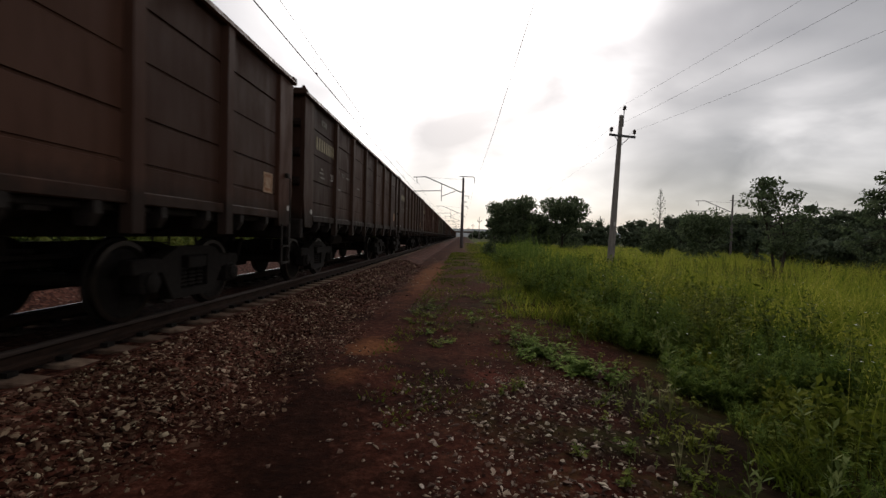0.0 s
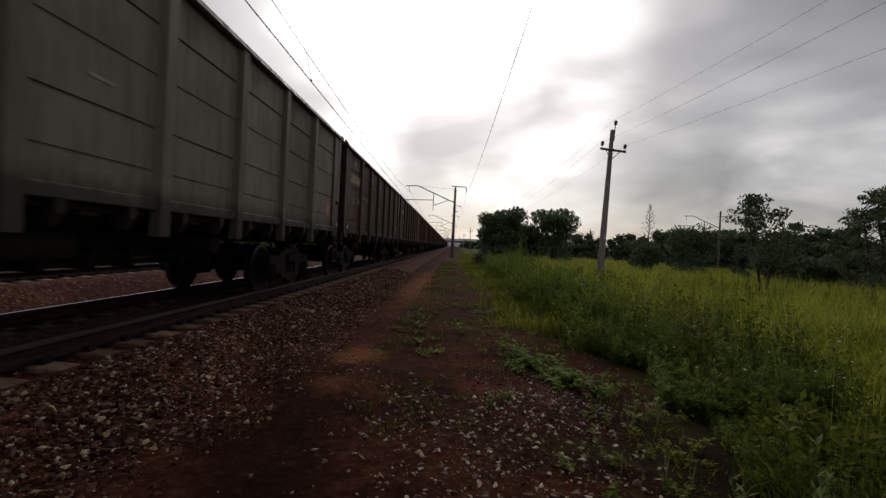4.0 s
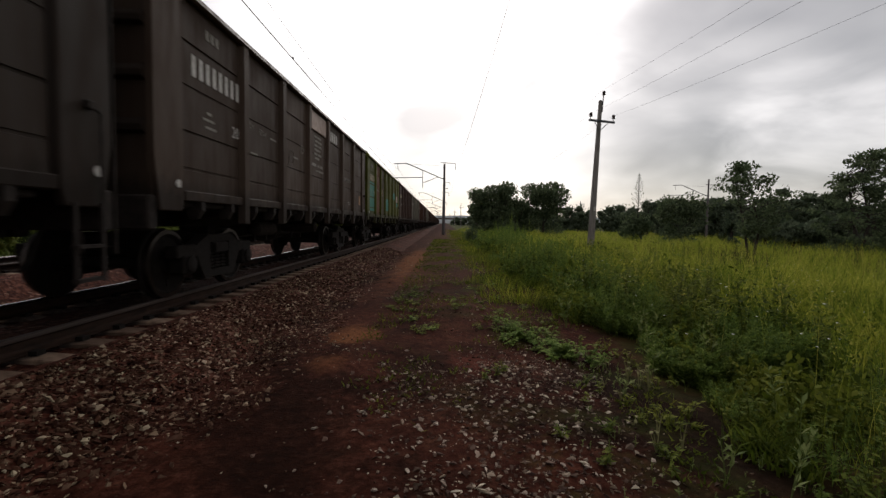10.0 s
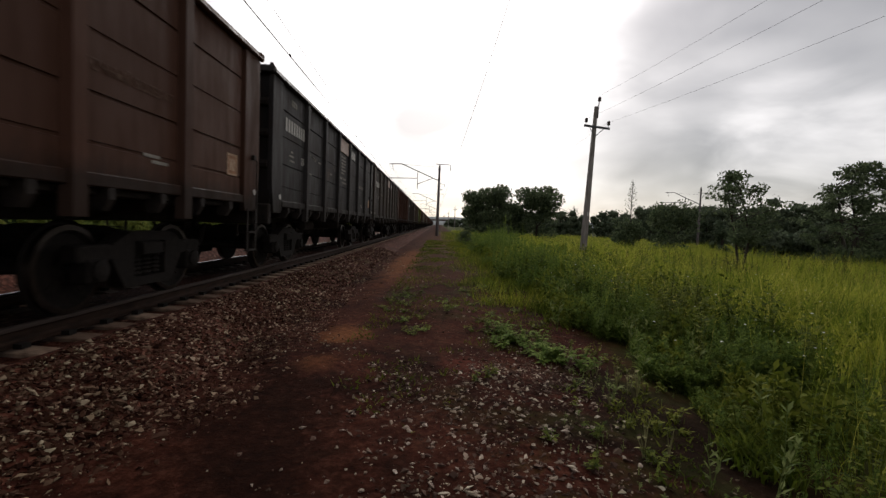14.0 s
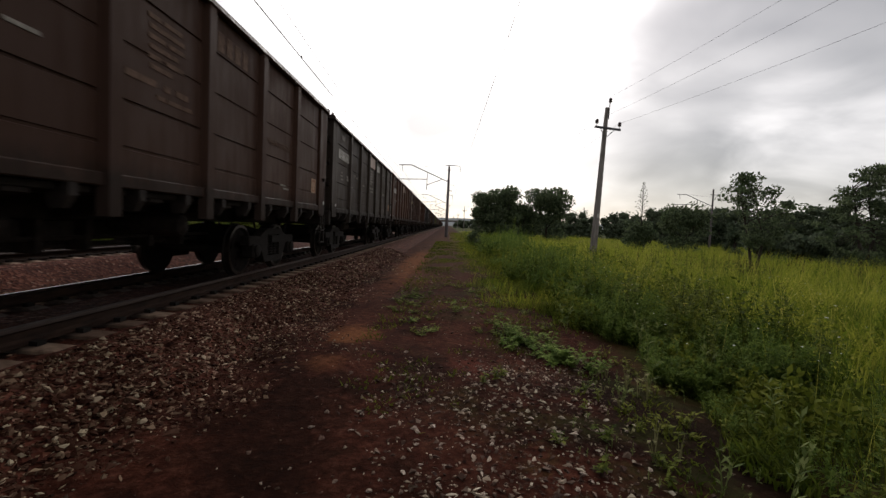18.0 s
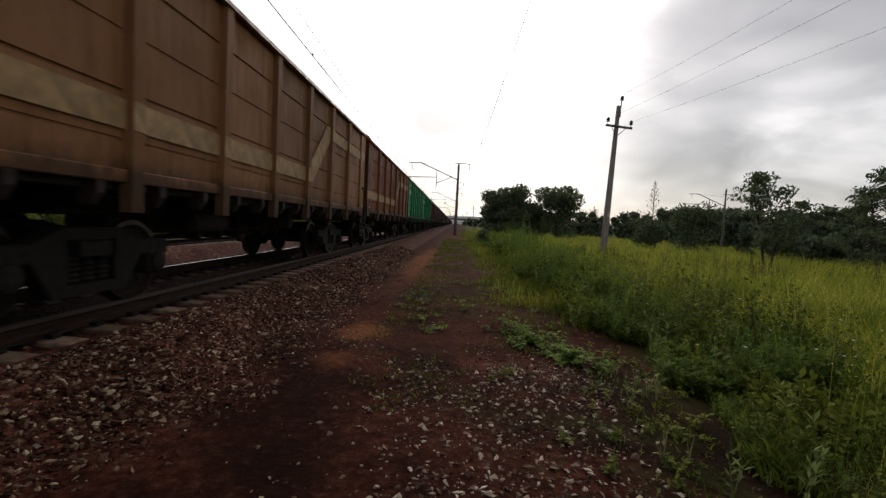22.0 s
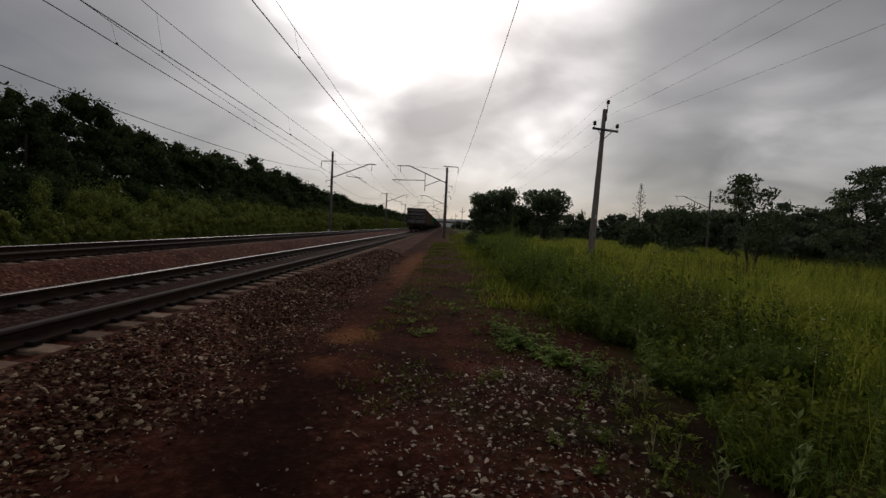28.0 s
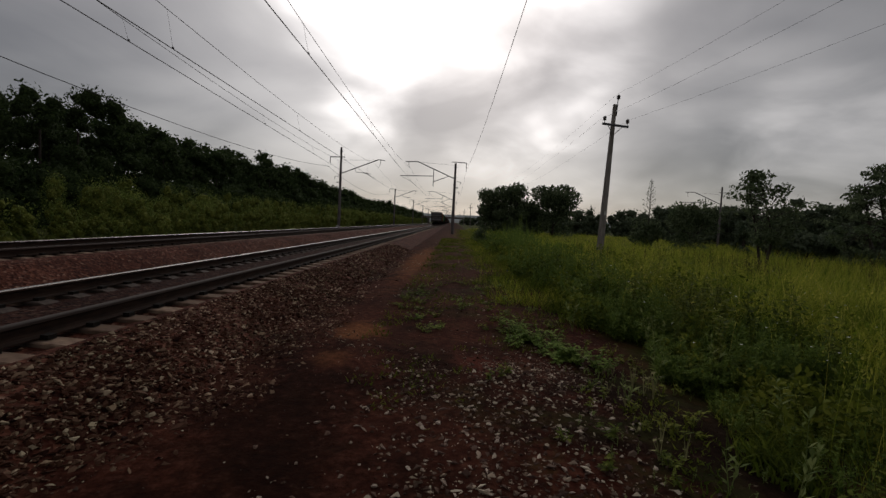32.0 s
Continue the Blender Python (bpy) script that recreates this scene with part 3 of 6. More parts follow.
def make_track(name, cx, dz, count, label):
    track = tagged(new(name), label, "railway track", kind="structure")
    track.matrix_basis = pose(cx, 0, dz)
    for s in (-1, 1):
        bm = bmesh.new()
        sweep(bm, [(s * 0.797 + px, pz) for px, pz in rail_outline(False)])
        rail = part("rail", bm, RAIL_SIDE, track, "rust-brown rail web and foot")
        bm = bmesh.new()
        sweep(bm, [(s * 0.797 + px, pz) for px, pz in rail_outline(True)])
        part("rail_head", bm, RAIL_TOP if s < 0 else RAIL_DULL, rail, "rail head polished by wheels" if s < 0 else "dull brown rail head")
    for i in range(count):
        y = -1.75 + SPACING * i
        place("sleeper", SLEEPER, None, track, pose(bend(y) + random.uniform(-0.02, 0.02), y + random.uniform(-0.012, 0.012), -0.213, 0, 0, random.uniform(-0.6, 0.6)))
    clips = bmesh.new()
    for i in range(min(count, 90)):
        y = -1.75 + SPACING * i
        for s in (-0.797, 0.797):
            for d in (-0.115, 0.115):
                box(clips, bend(y) + s + d - 0.04, bend(y) + s + d + 0.04, y - 0.05, y + 0.05, -0.19, -0.145)
    tagged(part("rail_clip", clips, IRON, track, "dark iron rail clips"), kind="stuff")
    v, f = [], []
    for i in range(count, count + 700):
        y = -1.75 + SPACING * i
        b, o = len(v), bend(y)
        v += [(o + -1.35, y - 0.12, -0.213), (o + 1.35, y - 0.12, -0.213), (o + 1.35, y + 0.12, -0.213), (o + -1.35, y + 0.12, -0.213),
              (o + -1.35, y - 0.13, -0.33), (o + 1.35, y - 0.13, -0.33), (o + 1.35, y + 0.13, -0.33), (o + -1.35, y + 0.13, -0.33)]
        f += [(b, b + 1, b + 2, b + 3), (b, b + 4, b + 5, b + 1), (b + 1, b + 5, b + 6, b + 2), (b + 3, b + 2, b + 6, b + 7)]
    far = new("far_sleeper", mesh_arrays("far_sleeper", v, f, CONCRETE))
    far.parent = track
    tagged(far, kind="stuff")
    return track


make_track("track_near", T1, 0.0, 300, "straight railway track on pale concrete sleepers")
make_track("track_far", T2, RISE, 200, "parallel railway track on pale concrete sleepers")


# ---- overhead line ----
def wire(name, pts, r, label, parent=None):
    """A hanging wire through points."""
    bm = bmesh.new()
    rings = []
    for i, p in enumerate(pts):
        a, b = Vector(pts[max(i - 1, 0)]), Vector(pts[min(i + 1, len(pts) - 1)])
        q = (b - a).to_track_quat("Z", "Y")
        rings.append([bm.verts.new(Vector(p) + q @ Vector((r * math.cos(k * math.pi * 2 / 5), r * math.sin(k * math.pi * 2 / 5), 0))) for k in range(5)])
    for p, q in zip(rings, rings[1:]):
        for k in range(5):
            bm.faces.new((p[k], p[(k + 1) % 5], q[(k + 1) % 5], q[k]))
    ob = part(name, bm, WIRE, parent)
    if parent is None:
        tagged(ob, label, "wire")
    return ob


MAST_Y = [-5.0, 60.0] + [60.0 + 58.0 * i for i in range(1, 8)]     # spans of the overhead line
MAST_R, MAST_L = 0.1, -14.85


def insulator(bm, a, b, n=4, r=0.07):
    a, b = Vector(a), Vector(b)
    for i in range(n):
        p, q = a.lerp(b, i / n), a.lerp(b, (i + 0.55) / n)
        tube(bm, p, q, r, r * 0.55, 8)
    tube(bm, a, b, 0.02, 0.02, 6)


def catenary_mast(x, y, side, height, foot, label):
    """A tapered concrete mast with a hinged bracket, registration arm and feeder bracket. side: +1 when its track lies towards +x."""
    mast = tagged(new("catenary_mast"), label, "catenary mast", group="masts of the overhead line")
    mast.matrix_basis = pose(x, y, foot)
    s, top = side, height - foot
    z = lambda h: h - foot
    bm = bmesh.new()
    lathe(bm, [(0.22, -0.6), (0.21, 0.3), (0.13, top)], "Z", 12)
    part("mast_pole", bm, MAST_CONCRETE, mast, smooth=True)
    for h in (6.9, 6.0, top + foot - 0.5):
        bm = bmesh.new()
        lathe(bm, [(0.20, z(h) - 0.05), (0.20, z(h) + 0.05)], "Z", 12)
        part("clamp", bm, STEEL, mast)
    bm = bmesh.new()
    tube(bm, (s * 0.15, 0, z(6.8)), (s * 4.9, 0, z(8.75)), 0.062)
    tube(bm, (s * 4.9, 0, z(8.75)), (s * (6.5 if side < 0 else 5.7), 0, z(8.68)), 0.055)
    tube(bm, (s * 0.15, 0, z(8.5)), (s * 4.7, 0, z(8.68)), 0.014, seg=5)
    part("bracket", bm, STEEL, mast, "inclined steel bracket tube with stay")
    bm = bmesh.new()
    if side < 0:
        tube(bm, (s * 2.8, 0, z(7.9)), (s * 2.8, 0, z(5.6)), 0.045)
        tube(bm, (s * 2.8, 0, z(6.25)), (s * 0.8, 0, z(7.06)), 0.045)
        tube(bm, (s * 2.8, 0, z(6.98)), (s * 7.1, 0, z(6.85)), 0.05)
        tube(bm, (s * 6.8, 0, z(6.86)), (s * 6.8, 0, z(6.68)), 0.025)
        tube(bm, (s * 6.8, 0, z(6.7)), (s * 5.75, 0, z(6.2)), 0.02)
    else:
        tube(bm, (s * 1.95, 0, z(7.55)), (s * 1.95, 0, z(7.05)), 0.025)
        tube(bm, (s * 1.95, 0, z(7.05)), (s * 4.0, 0, z(6.85)), 0.035)
        tube(bm, (s * 3.3, 0, z(6.95)), (s * 4.65, 0, z(6.25)), 0.02)
    part("registration_arm", bm, STEEL, mast)
    bm = bmesh.new()
    insulator(bm, (s * (6.1 if side < 0 else 5.2), 0, z(8.68)), (s * (6.0 if side < 0 else 5.1), 0, z(7.85)), 3, 0.05)
    part("insulator", bm, PORCELAIN, mast)
    bm = bmesh.new()
    insulator(bm, (s * 2.9, 0, z(6.98)), (s * 3.6, 0, z(6.95)), 5, 0.06)
    part("insulator", bm, PORCELAIN, mast)
    bm = bmesh.new()
    tube(bm, (s * 0.5, 0, z(8.9)), (-s * 1.42, 0, z(8.85)), 0.055)
    tube(bm, (-s * 1.42, 0, z(8.85)), (-s * 1.42, 0, z(8.7)), 0.03)
    part("feeder_bracket", bm, STEEL, mast)
    bm = bmesh.new()
    insulator(bm, (-s * 1.42, 0, z(8.72)), (-s * 1.42, 0, z(8.0)), 5, 0.08)
    part("insulator", bm, PORCELAIN, mast)
    bm = bmesh.new()
    tube(bm, (-s * 0.1, 0, z(6.4)), (-s * 0.75, 0, z(6.35)), 0.03)
    tube(bm, (-s * 0.75, 0, z(6.35)), (-s * 0.75, 0, z(6.0)), 0.03)
    part("side_bracket", bm, STEEL, mast)
    bm = bmesh.new()
    tube(bm, (-s * 0.1, 0, z(5.6)), (-s * 0.5, 0, z(5.6)), 0.05)
    part("stub_bracket", bm, STEEL, mast)
    return mast


for i, y in enumerate(MAST_Y):
    catenary_mast(MAST_R + bend(y), y, -1, 8.75, -0.45, "dark concrete catenary mast with a bracket over the track")
    catenary_mast(MAST_L + bend(y), y, 1, 10.15 if i == 1 else 8.9, -0.95,
                  "tall dark concrete catenary mast with feeder bracket" if i == 1 else "dark concrete catenary mast with a bracket over the track")


def overhead(offsets, contact, lift, sag, lifts=(0, 0, 0, 0, 0, 0, 0, 0, 0)):
    """One contact wire with its messenger and droppers, span by span. offsets: x at each mast."""
    run_c, run_m, drops = [], [], []
    for i in range(len(offsets) - 1):
        a, b = MAST_Y[i], MAST_Y[i + 1]
        for k in range(11 if i == len(offsets) - 2 else 10):
            u = k / 10
            y = a + (b - a) * u
            x = offsets[i] * (1 - u) + offsets[i + 1] * u
            z = contact + lifts[i] * (1 - u) + lifts[i + 1] * u
            m = z + lift - sag * 4 * u * (1 - u)
            run_c.append((x, y, z))
            run_m.append((x - 0.2, y, m))
            if k in (1, 3, 5, 7, 9):
                drops.append(((x, y, z), (x - 0.2, y, m)))
    c = tagged(wire("contact_wire", run_c, 0.015, "dark contact wire hung over the track"), group="overhead wires")
    tagged(wire("messenger_wire", run_m, 0.010, "sagging messenger wire above the contact wire"), group="overhead wires")
    for a, b in drops[:22]:
        bm = bmesh.new()
        tube(bm, a, b, 0.004, seg=4)
        box(bm, a[0] - 0.02, a[0] + 0.02, a[1] - 0.03, a[1] + 0.03, a[2], a[2] + 0.06)
        part("dropper", bm, WIRE, c)


overhead([-4.35, -5.95] + [T1 + bend(y) + (0.3 if i % 2 else -0.3) for i, y in enumerate(MAST_Y[2:])], 6.1, 1.75, 0.98)
overhead([-8.5, -10.6] + [T2 + bend(y) + (0.3 if i % 2 else -0.3) for i, y in enumerate(MAST_Y[2:])], 6.1, 2.05, 1.0)
overhead([-8.9, -14.4], 6.1, 1.4, 0.85, (0.0, 0.6))


def sagging(name, a, b, sag, n, r, label, group):
    pts = [Vector(a).lerp(Vector(b), i / n) - Vector((0, 0, sag * 4 * (i / n) * (1 - i / n))) for i in range(n + 1)]
    return tagged(wire(name, pts, r, label), group=group)


for i in range(5):
    ya, yb = MAST_Y[i], MAST_Y[i + 1]
    for x0, z0, sag in ((MAST_R + 1.42, 8.0, 1.0), (MAST_L - 1.7, 7.65, 1.55)):
        sagging("feeder_wire", (x0 + bend(ya) + (0.35 if i == 0 and x0 > 0 else 0), ya, z0), (x0 + bend(yb), yb, z0), sag, 14, 0.010 if x0 > 0 else 0.018, "aluminium feeder wire between mast brackets", "feeder wires")


# ---- the power line beside the meadow ----
def power_pole(x, y, foot, top, lean, turn, label):
    """A square tapered concrete pole with a crossarm, two braces and three pin insulators."""
    pole = tagged(new("power_pole"), label, "power pole", group="power poles")
    pole.matrix_basis = pose(x, y, foot, 0, lean, turn)
    h = top - foot
    bm = bmesh.new()
    pts = []
    for z, w in ((-1.0, 0.20), (h - 0.45, 0.10)):
        pts.append([bm.verts.new((sx * w, sy * w * 0.85, z)) for sx, sy in ((-1, -1), (1, -1), (1, 1), (-1, 1))])
    for k in range(4):
        bm.faces.new((pts[0][k], pts[0][(k + 1) % 4], pts[1][(k + 1) % 4], pts[1][k]))
    bm.faces.new(pts[1])
    bmesh.ops.bevel(bm, geom=[e for e in bm.edges], offset=0.02, segments=1, affect="EDGES")
    part("pole_shaft", bm, POLE_CONCRETE, pole)
    bm = bmesh.new()
    box(bm, -0.80, 1.02, -0.17, -0.09, h - 1.86, h - 1.72, 0.008)
    part("crossarm", bm, STEEL, pole, "dark steel crossarm")
    for s in (-1, 1):
        bm = bmesh.new()
        tube(bm, (s * 0.5 + 0.1, -0.13, h - 1.84), (s * 0.08, -0.13, h - 2.35), 0.022)
        part("brace", bm, STEEL, pole)
    bm = bmesh.new()
    tube(bm, (0.12, -0.1, h - 1.2), (0.12, -0.1, h - 0.1), 0.03)
    part("top_pin", bm, STEEL, pole)
    for px, pz in ((-0.68, h - 1.72), (0.92, h - 1.72), (0.12, h - 0.28)):
        bm = bmesh.new()
        tube(bm, (px, -0.13, pz - 0.02), (px, -0.13, pz + 0.2), 0.02)
        lathe(bm, [(0.05, pz + 0.14), (0.12, pz + 0.16), (0.10, pz + 0.22), (0.06, pz + 0.25), (0.115, pz + 0.27), (0.10, pz + 0.36), (0.05, pz + 0.42)], "Z", 10, (px, -0.13, 0))
        part("insulator", bm, PORCELAIN, pole, smooth=True)
    bm = bmesh.new()
    box(bm, -0.07, 0.06, -0.205, -0.19, 3.0, 3.25)
    part("notice_plate", bm, WHITE_PAINT, pole, "small white notice plate")
    return pole


POLES = [(9.42, 30.0, 2.2, 12), (7.8, 122.0, 0.5, 0), (6.4, 200.0, -1.0, 0), (5.0, 285.0, 0.6, 0), (3.2, 390.0, 0, 0)]
for x, y, lean, turn in POLES:
    power_pole(x, y, -0.95, 9.6, lean, turn, "weathered grey concrete power pole with a crossarm, in tall grass")
heads = [[(9.0, 29.9, 8.2), (10.62, 30.2, 8.15), (9.85, 30.0, 9.75)]] + [[(x - 0.8, y, 8.2), (x + 0.8, y, 8.2), (x, y, 9.75)] for x, y, _, _ in POLES[1:]]
behind = [(11.0, -40.0, 8.2), (15.0, -40.0, 8.2), (12.5, -40.0, 9.7)]
for k in range(3):
    sagging("power_wire", heads[0][k], behind[k], 1.3, 20, 0.0045, "thin bare power line conductor", "power line wires")
    for q, r in zip(heads, heads[1:]):
        sagging("power_wire", q[k], r[k], 1.3, 12, 0.0045, "thin bare power line conductor", "power line wires")

# masts of a second line beyond the meadow
for k in range(4):
    m = catenary_mast(48.0 + 1.0 * k, 85.0 + 84 * k, -1, 9.9, -0.95, "grey concrete mast of a second railway line beyond the meadow")


def overpass(y):
    """A far road bridge over the line: deck, pale parapet, piers."""
    b = tagged(new("overpass"), "distant concrete road bridge with a pale parapet", "bridge")
    b.matrix_basis = pose(0, y, 0)
    bm = bmesh.new()
    box(bm, -75, 34, -4.5, 4.5, 5.1, 6.0, 0.1)
    part("deck", bm, MAST_CONCRETE, b)
    bm = bmesh.new()
    box(bm, -75, 34, -4.6, -4.3, 6.0, 6.9)
    part("parapet", bm, CONCRETE, b, "pale concrete parapet")
    for x in (-62, -46, -30, -17.5, -2.0, 12, 26):
        bm = bmesh.new()
        box(bm, x - 0.6, x + 0.6, -3.5, 3.5, -1.2, 5.1, 0.1)
        part("pier", bm, MAST_CONCRETE, b)


overpass(520.0)


def marker_post(x, y, foot):
    m = tagged(new("marker_post"), "short white painted trackside marker post", "marker post")
    m.matrix_basis = pose(x, y, foot)
    bm = bmesh.new()
    box(bm, -0.06, 0.06, -0.06, 0.06, -0.3, 0.6, 0.01)
    part("stake", bm, CONCRETE, m)
    bm = bmesh.new()
    box(bm, -0.13, 0.13, -0.08, 0.08, 0.6, 1.05, 0.02)
    part("head", bm, WHITE_PAINT, m, "white painted head")


marker_post(-14.3 + bend(57.0), 57.0, -1.0)

# ---- growth ----
def leaf_cloud(centres, radii, count, size, seed, squash=0.8, droop=0.0):
    """Small bent leaves strewn through ellipsoids: vertices and faces."""
    r = np.random.default_rng(seed)
    centres, radii = np.asarray(centres, float), np.asarray(radii, float)
    pick = r.choice(len(centres), count, p=radii ** 2 / (radii ** 2).sum())
    d = r.normal(size=(count, 3))
    d /= np.linalg.norm(d, axis=1)[:, None]
    rad = radii[pick] * r.uniform(0.35, 1.1, count) ** 0.6
    p = centres[pick] + d * rad[:, None] * np.array([1, 1, squash])
    u = r.normal(size=(count, 3))
    u[:, 2] -= droop
    u /= np.linalg.norm(u, axis=1)[:, None]
    w = np.cross(u, r.normal(size=(count, 3)))
    w /= np.linalg.norm(w, axis=1)[:, None] + 1e-9
    s = size * r.uniform(0.6, 1.5, count)[:, None]
    v = np.stack([p - u * s, p + w * s * 0.45, p + u * s, p - w * s * 0.45], 1).reshape(-1, 3)
    f = np.arange(count * 4).reshape(-1, 4)
    return v, f


def branchy(bm, a, d, length, r, depth, tips, rnd, spread=0.7):
    """A tapered limb that forks."""
    a, d = Vector(a), Vector(d).normalized()
    mid = a + d * length * 0.5 + Vector((rnd.uniform(-1, 1), rnd.uniform(-1, 1), 0)) * length * 0.06
    b = mid + (d + Vector((rnd.uniform(-1, 1), rnd.uniform(-1, 1), rnd.uniform(-0.2, 0.5))) * 0.25).normalized() * length * 0.5
    tube(bm, a, mid, r, r * 0.8, 6)
    tube(bm, mid, b, r * 0.8, r * 0.6, 6)
    if depth == 0:
        tips.append(tuple(b))
        return
    for k in range(rnd.choice((2, 3, 3))):
        nd = (d + Vector((rnd.uniform(-1, 1), rnd.uniform(-1, 1), rnd.uniform(-0.25, 0.6))) * spread).normalized()
        branchy(bm, b if k else mid, nd, length * rnd.uniform(0.6, 0.8), r * 0.58, depth - 1, tips, rnd, spread)


def tree(x, y, foot, height, width, seed, label, leaves=2600, leaf=0.22, trunk=0.25, name="tree", stems=1, clump=0.30, mat=None, squash=0.7, full=False):
    rnd = random.Random(seed)
    t = tagged(new(name), label, "tree", group="trees beside the meadow")
    t.matrix_basis = pose(x, y, foot)
    bm = bmesh.new()
    tips = []
    for s in range(stems):
        off = Vector((rnd.uniform(-0.4, 0.4), rnd.uniform(-0.4, 0.4), 0)) if stems > 1 else Vector((0, 0, 0))
        lean = Vector((rnd.uniform(-0.25, 0.25), rnd.uniform(-0.25, 0.25), 1))
        tube(bm, off + Vector((0, 0, -0.4)), off + lean * height * 0.25, trunk, trunk * 0.75, 8)
        for k in range(4):
            a = k * 1.6 + rnd.uniform(0, 1)
            branchy(bm, off + lean * height * rnd.uniform(0.2, 0.3), (math.cos(a) * width / height * 1.3, math.sin(a) * width / height * 1.3, 1.0),
                    height * 0.30, trunk * 0.5, 2, tips, rnd)
    c = [(px, py, min(pz, height * 0.93)) for px, py, pz in tips]
    far = max(math.hypot(p[0], p[1]) for p in c)
    for v in bm.verts:
        v.co.x, v.co.y, v.co.z = v.co.x * width * 0.5 / far, v.co.y * width * 0.5 / far, min(v.co.z, height * 0.93)
    part("trunk", bm, BARK, t)
    c = [(px * width * 0.5 / far, py * width * 0.5 / far, pz) for px, py, pz in c]
    topz = max(p[2] for p in c)
    c = [(px, py, pz * height * 0.94 / topz) for px, py, pz in c]
    if full:
        for _ in range(44):
            a, q, h = rnd.uniform(0, 6.28), rnd.uniform(0.3, 1.0), rnd.uniform(0.06, 0.84)
            q *= width * 0.44 * math.sqrt(max(0.05, 1 - ((h - 0.45) / 0.5) ** 2))
            c.append((q * math.cos(a), q * math.sin(a), h * height))
    r = [width * clump * 0.5 * rnd.uniform(0.6, 1.2) for _ in c]
    v, f = leaf_cloud(c, r, leaves, leaf, seed, squash)
    place("crown", mesh_arrays("crown", v, f, mat or LEAF_DARK), None, t)
    return t


tree(10.2, 95.0, -0.95, 10.4, 9.6, 3, "round leafy green tree at the meadow's edge", 9000, 0.27, 0.3, clump=0.36, full=True)
tree(20.4, 97.0, -0.95, 10.8, 9.6, 5, "broad round-crowned green tree at the meadow's edge", 9000, 0.27, 0.35, clump=0.36, full=True)
tree(15.4, 99.0, -0.95, 7.6, 6.6, 7, "rounded green tree between two others at the meadow's edge", 6500, 0.27, 0.3, clump=0.40, full=True)
tree(6.6, 96.0, -0.95, 6.6, 4.6, 8, "small ragged green tree at the meadow's edge", 2600, 0.24, 0.16, clump=0.45, full=True)


def layered_tree(x, y, foot, height, shape, seed, label, pads, leaf, stems=2, trunk=0.09, leaves=150):
    """An open tree: forked stems, limbs that end in flat pads of leaves. shape: (height share, left reach, right reach) from the ground up."""
    rnd = random.Random(seed)
    t = tagged(new("tree"), label, "tree", group="trees beside the meadow")
    t.matrix_basis = pose(x, y, foot)
    bm = bmesh.new()
    forks = []
    for k in range(stems):
        side = (k - (stems - 1) / 2) * 0.35
        low = Vector((side * 0.3, rnd.uniform(-0.1, 0.1), -0.3))
        mid = Vector((side * 2.2, rnd.uniform(-0.3, 0.3), height * 0.34))
        top = Vector((side * 2.0 - height * 0.10, rnd.uniform(-0.3, 0.3), height * 0.80))
        tube(bm, low, mid, trunk, trunk * 0.75, 7)
        tube(bm, mid, top, trunk * 0.75, trunk * 0.25, 6)
        forks.append((mid, top))
    hs, ls, rs = zip(*shape)
    centres, radii = [], []
    for k in range(pads):
        h = hs[0] + (hs[-1] - hs[0]) * (k + rnd.random()) / pads
        a, b = float(np.interp(h, hs, ls)), float(np.interp(h, hs, rs))
        px = rnd.uniform(a, b)
        c = Vector((px, rnd.uniform(-0.5, 0.5) * (b - a) * 0.6, h * height))
        mid, top = forks[k % stems]
        u = min(0.95, max(0.0, (h * height * 0.82 - mid.z) / (top.z - mid.z)))
        start = mid.lerp(top, u)
        elbow = start.lerp(c, 0.55) + Vector((0, 0, 0.12 * rnd.uniform(-1, 1)))
        tube(bm, start, elbow, trunk * 0.28, trunk * 0.18, 5)
        tube(bm, elbow, c, trunk * 0.18, trunk * 0.06, 4)
        for _ in range(3):
            centres.append(tuple(c + Vector((rnd.uniform(-0.5, 0.5), rnd.uniform(-0.5, 0.5), rnd.uniform(-0.16, 0.2)))))
            radii.append(height * rnd.uniform(0.035, 0.075))
    part("trunk", bm, BARK, t)
    v, f = leaf_cloud(centres, radii, pads * leaves, leaf, seed, 0.6)
    place("crown", mesh_arrays("crown", v, f, LEAF_DARK), None, t)
    return t


layered_tree(17.25, 26.0, -0.95, 5.7, [(0.30, -0.5, 0.9), (0.46, -0.5, 1.4), (0.54, -0.9, 2.5), (0.64, -1.5, 2.3), (0.74, -1.9, 1.3), (0.86, -1.7, 0.5), (0.93, -1.2, -0.3), (0.98, -0.9, -0.6)], 11,
             "small open tree with layered leaf pads in the meadow", 60, 0.095, 2, 0.085, 62)
layered_tree(28.7, 32.0, -0.95, 7.6, [(0.10, -1.8, 3.2), (0.35, -2.6, 3.4), (0.52, -2.5, 3.4), (0.66, -2.0, 3.2), (0.79, -1.4, 2.8), (0.90, -0.7, 2.2), (0.98, -0.3, 1.1)], 13,
             "dark open-crowned tree with layered leaf pads at the wood's edge", 100, 0.125, 2, 0.12, 70)
layered_tree(35.5, 33.0, -0.95, 8.0, [(0.10, -3.2, 3.5), (0.35, -3.4, 4.0), (0.6, -3.4, 4.0), (0.8, -2.6, 3.0), (0.97, -0.8, 1.6)], 17,
             "dark open-crowned tree at the wood's edge", 120, 0.13, 2, 0.14, 80)
tree(25.4, 50.0, -0.95, 5.7, 4.8, 19, "dark bushy tree before the woods", 4200, 0.17, 0.14, clump=0.40, full=True)


